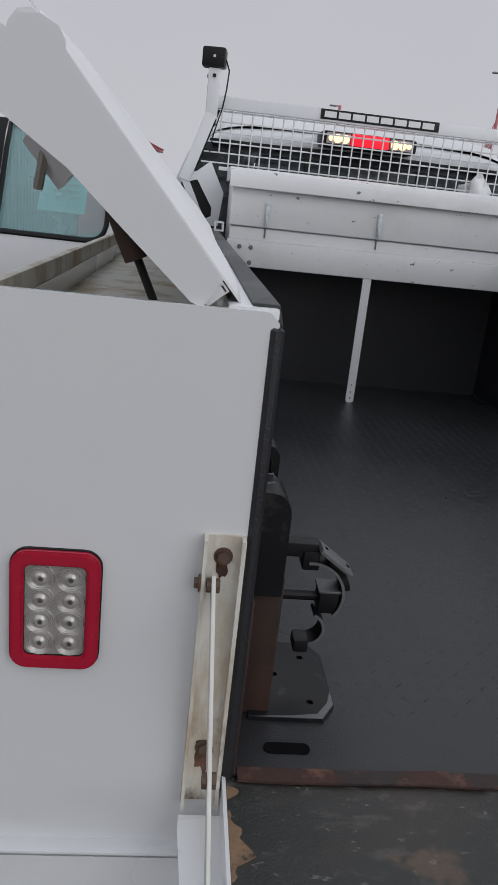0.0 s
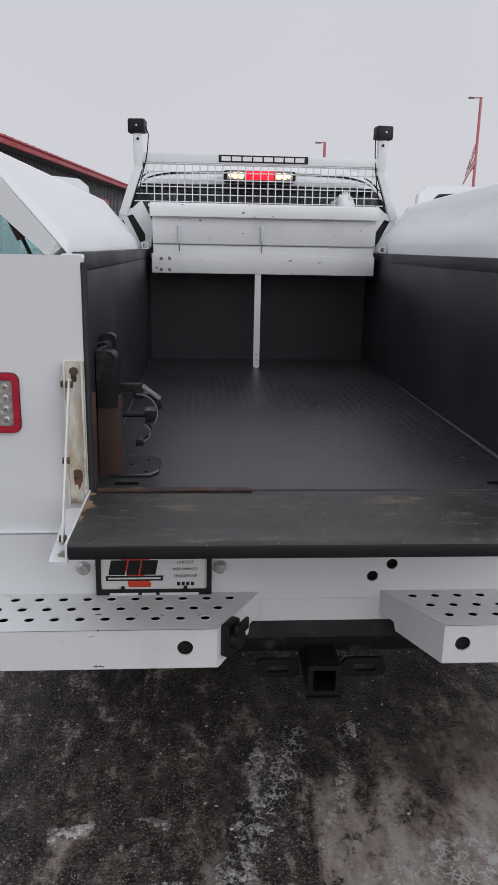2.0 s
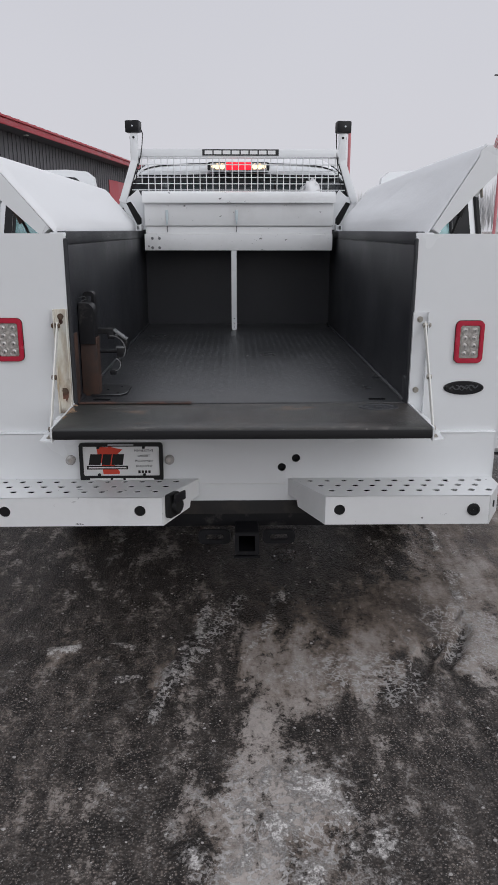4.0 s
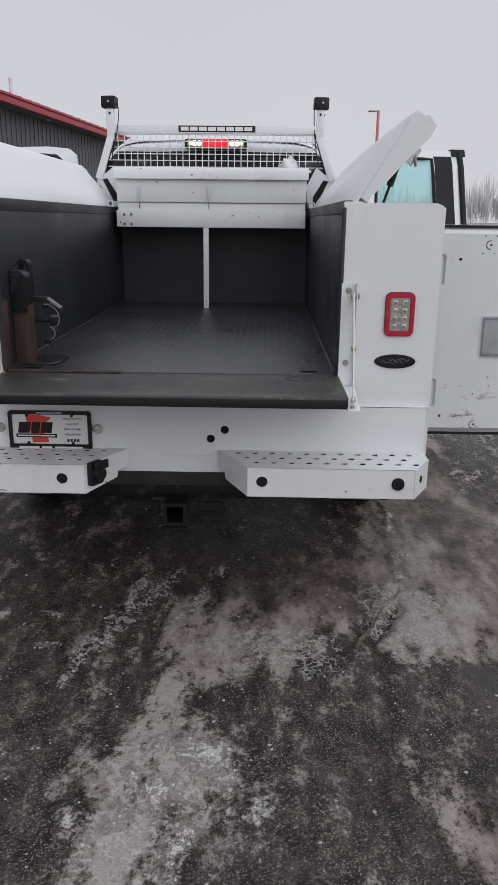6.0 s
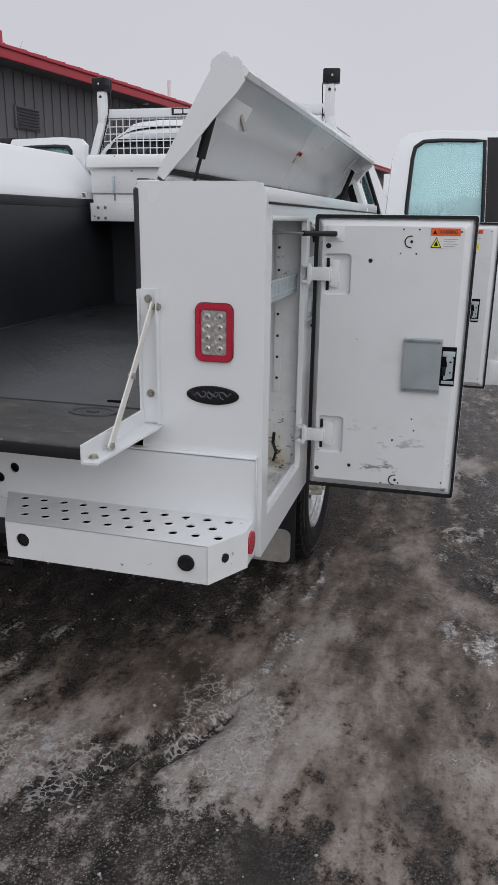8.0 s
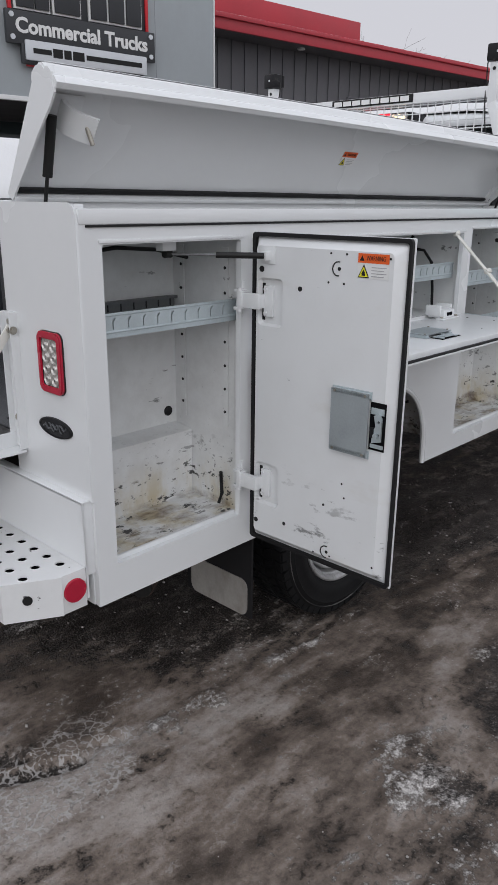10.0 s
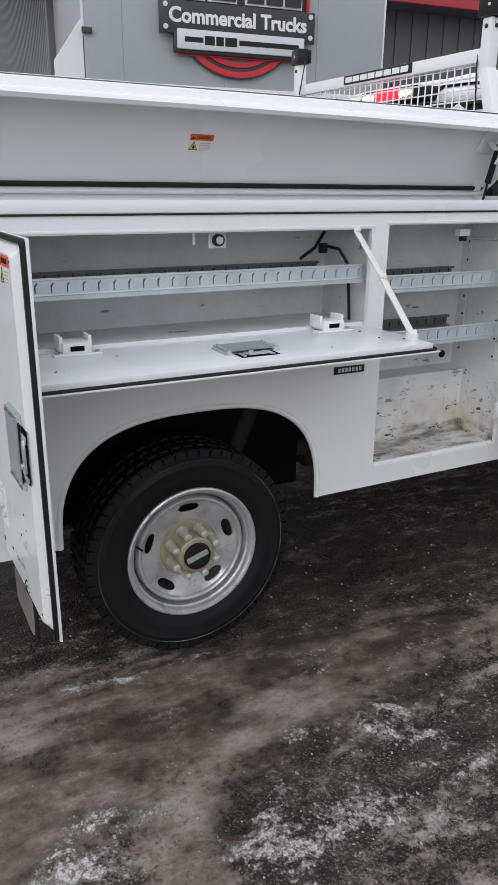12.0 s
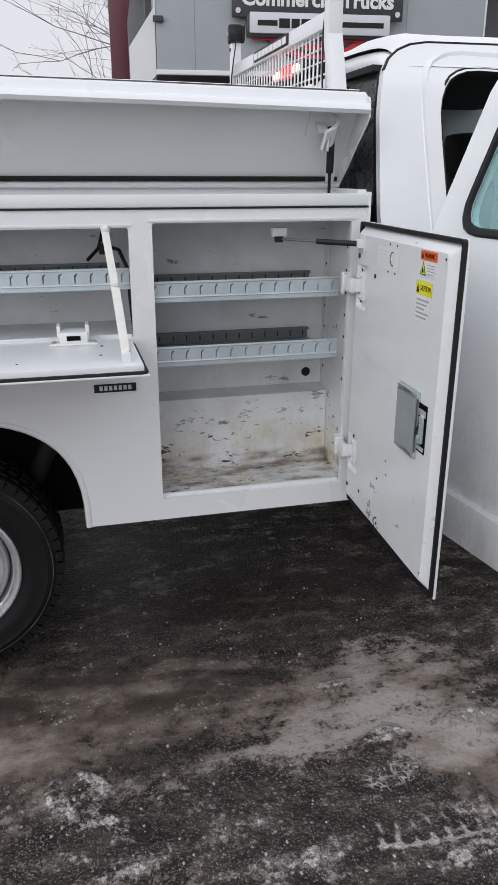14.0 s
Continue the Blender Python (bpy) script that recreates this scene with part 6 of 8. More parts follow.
# ---- headache rack ----
RY = 2.57
bm = bmesh.new()
cube(bm, (-0.69, RY - 0.02, 2.074), (0.69, RY + 0.02, 2.124), 0.005)
rack = part("cab_rack", bm, M["paint"], truck, "white steel cab guard with square wire mesh")
for s in (1, -1):
    bm = bmesh.new()
    cube(bm, (-0.025, -0.024, -0.03), (0.025, 0.024, 0.165), 0.006, Matrix.Translation((s * 0.705, RY, 2.06)))
    a, b = Vector((s * 0.705, RY, 2.05)), Vector((s * 0.795, RY, 1.79))
    cube(bm, (0, -0.026, -0.024), ((b - a).length + 0.012, 0.026, 0.024), 0.006, axes(a, b - a, (0, 1, 0)))
    part("rack_post", bm, M["paint"], rack)
    outer = [(s * 0.822, 1.80), (s * 0.745, 1.82), (s * 0.69, 1.865), (s * 0.625, 1.74), (s * 0.64, 1.60), (s * 0.72, 1.60)]
    inner = [(s * 0.775, 1.775), (s * 0.742, 1.785), (s * 0.672, 1.675), (s * 0.672, 1.64), (s * 0.70, 1.625)]
    bm = bmesh.new()
    sheet(bm, outer, [inner], 0.03, xz(RY + 0.015))
    leg = part("rack_foot", bm, M["paint"], rack)
    # gap in the foot, its darkness put in as a black sheet
    bm = bmesh.new()
    sheet(bm, inner, (), 0.004, xz(RY + 0.008))
    part("foot_web", bm, M["ink"], leg)
    bm = bmesh.new()
    cyl(bm, (s * 0.705, RY - 0.0245, 2.195), (s * 0.705, RY - 0.028, 2.195), 0.008, n=10)
    part("post_hole", bm, M["ink"], rack)
    bm = bmesh.new()
    cyl(bm, (s * 0.731, RY, 2.195), (s * 0.734, RY, 2.195), 0.008, n=10)
    part("post_hole", bm, M["ink"], rack)
    # work lamp on the post
    lm = Matrix.Translation((s * 0.709, RY, 2.262)) @ Matrix.Rotation(radians(9 * s), 4, "Z")
    bm = bmesh.new()
    cube(bm, (-0.048, -0.035, -0.036), (0.048, 0.03, 0.040), 0.010, lm)
    wl_ = part("work_lamp", bm, M["black"], rack, "black square work lamp on the rack post")
    bm = bmesh.new()
    for k in range(5):
        cube(bm, (-0.044 + 0.021 * k, 0.03, -0.03), (-0.038 + 0.021 * k, 0.045, 0.034), 0.001, lm)
    part("cooling_fins", bm, M["black"], wl_)
    bm = bmesh.new()
    cyl(bm, lm @ Vector((0.004, -0.035, 0.004)), lm @ Vector((0.004, -0.037, 0.004)), 0.006, n=10)
    part("lamp_screw", bm, M["sign_white"], wl_)
    bm = bmesh.new()
    cube(bm, (-0.02, -0.012, -0.062), (0.02, 0.012, -0.034), 0.003, lm)
    part("lamp_foot", bm, M["black"], wl_)
    bm = bmesh.new()
    w = s * 1.0
    tube(bm, [(s * 0.668, RY - 0.010, 2.27), (s * 0.662, RY - 0.012, 2.22), (s * 0.664, RY - 0.012, 2.15), (s * 0.670, RY - 0.022, 2.06), (s * 0.685, RY - 0.026, 1.95), (s * 0.70, RY - 0.028, 1.88), (s * 0.66, RY - 0.028, 1.83)] if s > 0 else
         [(-0.66, RY, 2.26), (-0.645, RY - 0.01, 2.22), (-0.65, RY - 0.02, 2.15), (-0.66, RY - 0.028, 2.08), (-0.69, RY - 0.03, 1.97), (-0.70, RY - 0.03, 1.90)], 0.0032, 6)
    part("lamp_cable", bm, M["ink"], wl_)
# mesh: bars in both ways
bm = bmesh.new()
cube(bm, (-0.655, RY - 0.008, 1.832), (0.655, RY + 0.008, 1.848), 0.002)
part("mesh_frame", bm, M["paint"], rack)
for k in range(31):
    x = -0.66 + k * 0.044
    bm = bmesh.new()
    lo = 1.84 if abs(x) < 0.64 else 1.90
    tube(bm, [(x, RY - 0.004, lo), (x, RY - 0.004, 2.076)], 0.0032, 6)
    part("mesh_wire", bm, M["paint"], rack)
for k in range(6):
    z = 1.862 + k * 0.041
    half = 0.735 - (z - 1.85) * 0.21
    bm = bmesh.new()
    tube(bm, [(-half, RY + 0.002, z), (half, RY + 0.002, z)], 0.0032, 6)
    part("mesh_wire", bm, M["paint"], rack)
for s in (1, -1):
    bm = bmesh.new()
    tube(bm, [(s * 0.672, RY, 2.07), (s * 0.745, RY, 1.86)], 0.005, 6)
    part("mesh_edge", bm, M["ink"], rack)
sg = block("rack_sign", (-0.245, RY - 0.024, 2.082), (0.272, RY - 0.0195, 2.122), M["ink"], rack, 0.001, "black name strip with pale bars")
for k in range(8):
    x = -0.229 + k * 0.061
    block("sign_bar", (x, RY - 0.0255, 2.090), (x + 0.052, RY - 0.0235, 2.114), M["paper"], sg, 0.0)

# ---- clamp stand at the side of the bed ----
stand = block("clamp_stand", (-0.634, 0.125, FLOOR), (-0.568, 0.19, 1.19), M["rust_dark"], truck, 0.004, "rusted steel stand with a black hinged pipe clamp")
bm = bmesh.new()
sheet(bm, [(-0.632, 1.165), (-0.573, 1.165), (-0.573, 1.290), (-0.575, 1.303), (-0.581, 1.314), (-0.590, 1.321), (-0.602, 1.324), (-0.632, 1.325)], (), 0.075, xz(0.19))
part("stand_top", bm, M["black"], stand)
bm = bmesh.new()
sheet(bm, rect(-0.632, -0.585, 1.19, 1.362, 0.02), [rect(-0.620, -0.597, 1.31, 1.345, 0.008)], 0.05, xz(0.26))
part("stand_tube", bm, M["black"], stand)
bm = bmesh.new()
sheet(bm, [(-0.60, 0.11), (-0.485, 0.11), (-0.462, 0.145), (-0.462, 0.28), (-0.485, 0.315), (-0.60, 0.315)], [disc((-0.50, 0.15), 0.006, 8), disc((-0.50, 0.27), 0.006, 8), disc((-0.55, 0.22), 0.006, 8)], 0.006, xy(FLOOR + 0.001))
part("base_plate", bm, M["black"], stand)
CX, CZ, CY = -0.520, 1.135, 0.20


def arc_band(r0, r1, a0, a1, y0, y1, cx=CX, cz=CZ, n=16):
    o = [(cx + r1 * math.cos(radians(a)), cz + r1 * math.sin(radians(a))) for a in np.linspace(a0, a1, n)]
    o += [(cx + r0 * math.cos(radians(a)), cz + r0 * math.sin(radians(a))) for a in np.linspace(a1, a0, n)]
    bm = bmesh.new()
    sheet(bm, o, (), y1 - y0, xz(y1))
    return bm


block("upper_arm", (-0.583, CY - 0.014, CZ + 0.060), (-0.512, CY + 0.012, CZ + 0.083), M["black"], stand, 0.002)
bm = bmesh.new()
cyl(bm, (-0.585, CY, CZ - 0.012), (-0.500, CY, CZ - 0.012), 0.0075, n=10)
part("screw_rod", bm, M["black"], stand)
part("clamp_jaw", arc_band(0.052, 0.057, 96, -38, CY - 0.022, CY + 0.022), M["black"], stand)
part("clamp_band", arc_band(0.058, 0.066, 62, 8, CY - 0.016, CY + 0.016), M["black"], stand)
part("clamp_hook", arc_band(0.024, 0.029, 70, -80, CY - 0.018, CY + 0.018, CX + 0.006, CZ - 0.062), M["black"], stand)
for lo, hi in (((-0.502, CY - 0.02, CZ - 0.032), (-0.470, CY + 0.02, CZ + 0.004)), ((-0.535, CY - 0.018, CZ + 0.040), (-0.508, CY + 0.018, CZ + 0.072)), ((-0.532, CY - 0.018, CZ - 0.105), (-0.508, CY + 0.018, CZ - 0.084))):
    block("clamp_lug", lo, hi, M["black"], stand, 0.004)
block("jaw_cap", (-0.504, CY - 0.021, CZ + 0.004), (-0.468, CY + 0.021, CZ + 0.008), M["zinc_dark"], stand, 0.001)
bm = bmesh.new()
turn = axes((CX + 0.01, CY - 0.02, CZ + 0.078), (0.8, 0, -0.6), (0, 1, 0))
cube(bm, (0.0, -0.008, -0.004), (0.065, 0.03, 0.004), 0.002, turn)
lt = part("latch_plate", bm, M["zinc_dark"], stand)
for k in (0.010, 0.056):
    plate("rivet_hole", disc((k, 0.010), 0.0035, 8), 0.001, turn @ Matrix.Translation((0, 0, 0.004)), M["void"], lt)
part("jaw_edge", arc_band(0.0525, 0.0570, 96, -38, CY - 0.0232, CY - 0.0218), M["zinc_dark"], stand)
part("hook_edge", arc_band(0.0240, 0.0290, 70, -80, CY - 0.0192, CY - 0.0178, CX + 0.006, CZ - 0.062), M["zinc_dark"], stand)
plate("worn_edge", [(-0.600, 0.111), (-0.486, 0.111), (-0.463, 0.146), (-0.463, 0.180), (-0.472, 0.150), (-0.492, 0.122), (-0.530, 0.116)], 0.0006, xy(FLOOR + 0.007), M["zinc_dark"], stand, label="edge worn to bare metal")
for x, z in ((-0.612, 1.178), (-0.590, 1.176)):
    block("weld_bead", (x - 0.012, 0.118, z - 0.004), (x + 0.012, 0.126, z + 0.004), M["zinc_dark"], stand, 0.003)
bm = bmesh.new()
tube(bm, [(-0.628, 0.125, 1.345), (-0.605, 0.122, 1.35), (-0.598, 0.125, 1.338), (-0.618, 0.122, 1.333), (-0.626, 0.125, 1.315)], 0.0016, 6)
part("wire_hook", bm, M["zinc_dark"], stand)
stand.location.x = -0.007

# ---- wheel and running gear ----


def road_wheel(cx, cy, s):
    """A steel wheel with five slots and eight nuts on its tyre."""
    R, cz = 0.386, 0.387
    pl = axes((cx, cy, cz), (0, 1, 0), (0, 0, 1)) if s > 0 else axes((cx, cy, cz), (0, -1, 0), (0, 0, 1))
    # rolled lip, groove, and the ridge where the dish is welded in
    bm = bmesh.new()
    lathe(bm, [(0.205, -0.20), (0.2060, -0.070), (0.2095, -0.056), (0.2125, -0.050), (0.2145, -0.032), (0.2165, -0.024), (0.2215, -0.020), (0.2240, -0.015), (0.2255, -0.008), (0.2285, -0.004), (0.232, 0.001), (0.239, 0.003), (0.244, 0.0), (0.2465, -0.008), (0.246, -0.016), (0.238, -0.018)], 64, pl)
    lathe(bm, [(0.2050, -0.09), (0.2045, -0.044), (0.2025, -0.031), (0.1985, -0.0245), (0.1930, -0.0240), (0.1880, -0.0285), (0.1840, -0.037), (0.1815, -0.043)], 64, pl)
    wheel = part("wheel", bm, M["rim"], truck, "silver steel wheel with five slots")
    holes = []
    for k in range(5):
        a = radians(90 + 72 * k)
        c0 = Vector((0.156 * math.cos(a), 0.156 * math.sin(a)))
        t, rr = Vector((-math.sin(a), math.cos(a))), Vector((math.cos(a), math.sin(a)))
        holes.append([tuple(c0 + t * (0.039 * math.copysign(abs(math.cos(q)) ** 0.7, math.cos(q))) + rr * (0.0165 * math.sin(q))) for q in (2 * math.pi * j / 14 for j in range(14))])
    b2 = bmesh.new()
    sheet(b2, disc((0, 0), 0.184, 56), [disc((0, 0), 0.10, 32), *holes], 0.004, Matrix.Translation((0, 0, 0)))
    bmesh.ops.subdivide_edges(b2, edges=[e for e in b2.edges if e.calc_length() > 0.03], cuts=1)
    for v in b2.verts:
        r = math.hypot(v.co.x, v.co.y)
        v.co.z += -0.040 - 0.022 * max(0, min(1, (0.184 - r) / 0.084)) ** 0.75 - 0.006 * math.cos(5 * (math.atan2(v.co.y, v.co.x) - math.pi / 2)) * math.sin(max(0, min(1, (0.184 - r) / 0.084)) * math.pi)
    bmesh.ops.transform(b2, matrix=pl, verts=b2.verts)
    part("wheel_web", b2, M["rim"], wheel, angle=60)
    # unseen dark disc added behind the web, so that the slots read black
    b2 = bmesh.new()
    lathe(b2, [(0.0005, -0.125), (0.185, -0.125), (0.190, -0.15), (0.190, -0.19)], 32, pl)
    part("brake_disc", b2, M["chassis"], wheel)
    bm = bmesh.new()
    lathe(bm, [(0.108, -0.064), (0.1075, -0.044), (0.104, -0.038), (0.098, -0.038), (0.086, -0.044), (0.072, -0.043), (0.0690, -0.020), (0.0680, 0.008), (0.066, 0.016), (0.060, 0.021), (0.054, 0.021), (0.052, 0.024), (0.0005, 0.024)], 40, pl)
    part("hub", bm, M["hub"], wheel, "tarnished hub flange")
    for k in range(8):
        a = radians(22.5 + 45 * k)
        q = pl @ Matrix.Translation((0.082 * math.cos(a), 0.082 * math.sin(a), -0.018))
        bm = bmesh.new()
        lathe(bm, [(0.0190, -0.026), (0.0185, -0.010), (0.0155, -0.006), (0.0150, 0.034), (0.0130, 0.041), (0.0075, 0.0445), (0.0005, 0.045)], 14, q)
        part("lug_nut", bm, M["nut"], wheel)
    bm = bmesh.new()
    lathe(bm, [(0.051, 0.024), (0.049, 0.032), (0.045, 0.033), (0.043, 0.028), (0.0005, 0.029)], 28, pl)
    part("centre_cap", bm, M["ink"], wheel)
    plate("cap_bar", rect(-0.041, 0.041, -0.0105, 0.0105), 0.0015, pl @ Matrix.Translation((0, 0, 0.0288)) @ Matrix.Rotation(radians(18), 4, "Z"), M["zinc"], wheel)
    bm = bmesh.new()
    cyl(bm, pl @ Vector((-0.205, 0.06, -0.02)), pl @ Vector((-0.195, 0.06, 0.012)), 0.004, n=8)
    part("valve", bm, M["ink"], wheel)
    # tyre
    bm = bmesh.new()
    prof = [(0.214, -0.19), (0.236, -0.20), (0.29, -0.235), (0.345, -0.235), (R - 0.03, -0.222), (R - 0.010, -0.20), (R - 0.006, -0.115), (R - 0.007, -0.03), (R - 0.022, -0.008), (0.350, 0.004), (0.345, 0.003), (0.33, 0.010), (0.325, 0.008), (0.295, 0.012), (0.268, 0.008), (0.262, 0.004), (0.252, 0.002), (0.242, -0.010), (0.230, -0.014)]
    lathe(bm, prof, 72, pl)
    part("tyre", bm, M["tyre"], wheel, "worn all-terrain tyre, dusty side wall")
    bm = bmesh.new()
    lathe(bm, [(0.3465, 0.0035), (0.3475, 0.0062), (0.3490, 0.0060), (0.3500, 0.0035)], 72, pl)
    part("side_wall_rib", bm, M["tyre_dust"], wheel)
    vts, fcs = [], []

    def lug(a0, a1, r0, r1, w0, w1, skew=0.0):
        k = len(vts)
        for r, w, a in ((r0, w0, a0), (r0, w0, a1), (r0, w1, a1 + skew), (r0, w1, a0 + skew), (r1, w0 + 0.003, a0 + 0.006), (r1, w0 + 0.003, a1 - 0.006), (r1, w1 - 0.003, a1 + skew - 0.006), (r1, w1 - 0.003, a0 + skew + 0.006)):
            vts.append(tuple(pl @ Vector((r * math.cos(a), r * math.sin(a), w))))
        fcs.extend([(k + 4, k + 5, k + 6, k + 7), (k, k + 1, k + 5, k + 4), (k + 1, k + 2, k + 6, k + 5), (k + 2, k + 3, k + 7, k + 6), (k + 3, k, k + 4, k + 7)])

    n = 54
    for j in range(n):
        a = 2 * math.pi * j / n
        d = 2 * math.pi / n
        lug(a, a + d * 0.93, R - 0.008, R - 0.002, -0.045, -0.010, d * 0.1)
        lug(a + d * 0.3, a + d * 1.0, R - 0.014, R, -0.095, -0.052, -d * 0.3)
        lug(a, a + d * 0.7, R - 0.014, R, -0.145, -0.102, d * 0.3)
        lug(a + d * 0.3, a + d * 1.0, R - 0.014, R, -0.212, -0.152, -d * 0.2)
        # shoulder lugs over the side wall
        lug(a + d * 0.03, a + d * (0.93 if j % 2 else 0.90), R - (0.036 if j % 2 else 0.028), R - 0.004, -0.014, -0.001 if j % 2 else -0.003)
    me = bpy.data.meshes.new("tread")
    me.from_pydata(vts, [], fcs)
    me.materials.append(M["tyre"])
    tr = new("tread", me)
    tr.parent = wheel
    tagged(tr, kind="stuff")


road_wheel(0.960, 1.197, 1)
road_wheel(-0.960, 1.197, -1)
block("wheelhouse", (0.60, 0.62, 0.92), (HALF - 0.02, 1.80, 0.93), M["chassis"], truck, 0.002)
# black inner liner, with the shade behind the wheel put into its colour
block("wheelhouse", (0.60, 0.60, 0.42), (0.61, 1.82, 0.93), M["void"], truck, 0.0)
bm = bmesh.new()
cyl(bm, (-0.75, 1.199, 0.393), (0.75, 1.199, 0.393), 0.05, n=16)
lathe(bm, [(0.0005, -0.17), (0.10, -0.15), (0.16, -0.06), (0.16, 0.06), (0.10, 0.15), (0.0005, 0.17)], 20, axes((0.02, 1.2, 0.40), (0, 1, 0), (0, 0, 1)))
part("rear_axle", bm, M["chassis"], truck)
for s in (1, -1):
    block("frame_rail", (s * 0.44, 0.02, 0.55), (s * 0.51, 5.6, 0.74), M["chassis"], truck, 0.01)
    bm = bmesh.new()
    for k in range(5):
        half = 0.66 - 0.11 * k
        tube(bm, [(s * 0.56, 1.2 + half * q, 0.44 + 0.016 * k + 0.09 * q * q * (half / 0.66) ** 2) for q in np.linspace(-1, 1, 9)], 0.018, 4)
    part("leaf_spring", bm, M["chassis"], truck)
    bm = bmesh.new()
    cyl(bm, (s * 0.63, 1.42, 0.42), (s * 0.60, 1.62, 0.80), 0.035, n=12)
    part("shock_absorber", bm, M["chassis"], truck)
    # mud flap with its pale steel stiffener
    fl = block("mud_flap", (s * 0.645, 0.632, 0.20), (s * 0.975, 0.642, 0.60), M["rubber"], truck, 0.004, "black rubber mud flap with a pale steel plate")
    fx0, fx1 = (0.672, 0.958) if s > 0 else (-0.958, -0.672)
    bm = bmesh.new()
    sheet(bm, rect(fx0, fx1, 0.205, 0.345, 0.03, 4), (), 0.004, xz(0.631))
    part("flap_plate", bm, M["muddy_steel"], fl, "pale muddy steel plate")
block("cross_member", (-0.44, 0.35, 0.56), (0.44, 0.43, 0.70), M["chassis"], truck, 0.01)
block("fuel_tank", (-0.42, 2.0, 0.36), (0.40, 3.1, 0.70), M["chassis"], truck, 0.05)
bm = bmesh.new()
tube(bm, [(0.56, 2.6, 0.52), (0.58, 1.9, 0.55), (0.36, 1.5, 0.66), (0.36, 0.95, 0.66), (0.58, 0.62, 0.50), (0.76, 0.40, 0.455), (0.86, 0.25, 0.44)], 0.042, 14)
part("exhaust_pipe", bm, M["rust_dark"], truck, "rusty tail pipe")
bm = bmesh.new()
cyl(bm, (0.846, 0.272, 0.4415), (0.866, 0.241, 0.4392), 0.036, n=16)
part("pipe_mouth", bm, M["ink"], truck)
# tow hitch below the notch
bm = bmesh.new()
sheet(bm, rect(-0.048, 0.048, -0.048, 0.048, 0.008), [rect(-0.033, 0.033, -0.033, 0.033, 0.004)], 0.32, axes((0.014, 0.22, 0.405), (1, 0, 0), (0, 0, 1)))
cube(bm, (-0.36, 0.02, 0.43), (0.36, 0.10, 0.50), 0.01)
cube(bm, (-0.052 + 0.014, -0.105, 0.345), (0.066, -0.085, 0.352), 0.002)
hitch = part("tow_hitch", bm, M["black"], truck, "black receiver tow hitch")
block("receiver_back", (-0.02, 0.1, 0.37), (0.048, 0.11, 0.44), M["ink"], hitch, 0)
for s in (1, -1):
    bm = bmesh.new()
    sheet(bm, rect(0.014 + s * 0.13 - 0.065, 0.014 + s * 0.13 + 0.065, 0.375, 0.435, 0.02), [rect(0.014 + s * 0.13 - 0.035, 0.014 + s * 0.13 + 0.035, 0.392, 0.416, 0.010)], 0.012, xz(-0.02))
    part("chain_loop", bm, M["black"], hitch)
block("under_skirt", (-0.62, -0.02, 0.50), (0.62, 0.03, 0.575), M["chassis"], truck, 0.004)
block("under_floor", (-0.64, 0.03, 0.88), (0.64, 2.5, 0.90), M["chassis"], truck, 0)

# ---- extended cab ----


def lean(z):
    """How far the cab side leans in with height."""
    return 0.985 - 0.020 * max(0, z - 0.9) - 0.36 * max(0.0, z - 1.42) - 0.40 * max(0.0, z - 1.90)


CAB0, CAB1 = 2.665, 4.75
for s in (1, -1):
    edge = [(3.6, 2.050), (CAB0 + 0.25, 2.044), (CAB0 + 0.185, 2.034), (CAB0 + 0.135, 2.014), (CAB0 + 0.095, 1.985), (CAB0 + 0.066, 1.945), (CAB0 + 0.046, 1.89), (CAB0 + 0.030, 1.80)]
    side = [(CAB0 + 0.015, 0.62), (4.75, 0.62), (4.75, 1.42), (4.55, 1.46), (4.0, 1.99), *edge, (CAB0 + 0.004, 1.5)]
    aper = [(3.60, 0.68), (3.60, 1.90), (3.54, 1.945), (3.08, 1.957), (3.035, 1.953), (2.998, 1.942), (2.965, 1.924), (2.940, 1.897), (2.924, 1.862), (2.915, 1.82), (2.911, 1.74), (2.908, 1.4), (2.905, 0.80), (2.95, 0.68)]
    cuts = [((0, z, 0), (0, 1, 0)) for z in (0.9, 1.2, 1.42, 1.48, 1.55, 1.7, 1.8, 1.86, 1.90, 1.93, 1.96, 1.985, 2.01, 2.03)]
    bm = bmesh.new()
    sheet(bm, side, [aper], 0.03, yz(0.0), cuts)
    for v in bm.verts:
        v.co.x = s * (lean(v.co.z) - v.co.x)
    part("cab_side", bm, M["clear_paint"], truck, angle=30)
    # stepped flange round the door opening and its seal
    for k, (gy_, gz_, rad, mt, dx) in enumerate(((1.10, 1.052, 0.020, "clear_paint", 0.0175), (1.004, 1.002, 0.015, "rubber", 0.016))):
        bm = bmesh.new()
        loop = [(3.5 + (a - 3.5) * gy_, 1.0 + (b - 1.0) * gz_) for a, b in aper]
        fine = []
        for (a0, b0), (a1, b1) in zip(loop, loop[1:] + loop[:1]):
            fine += [(a0 + (a1 - a0) * q / 4, b0 + (b1 - b0) * q / 4) for q in range(4)]
        tube(bm, [(s * (lean(b) - dx), a, b) for a, b in fine + fine[:1]], rad, 6)
        part("opening_flange" if k == 0 else "opening_seal", bm, M[mt], truck)
    block("cab_rocker", (s * 0.90, CAB0 + 0.05, 0.45), (s * 1.0, 4.6, 0.64), M["clear_paint"], truck, 0.03)
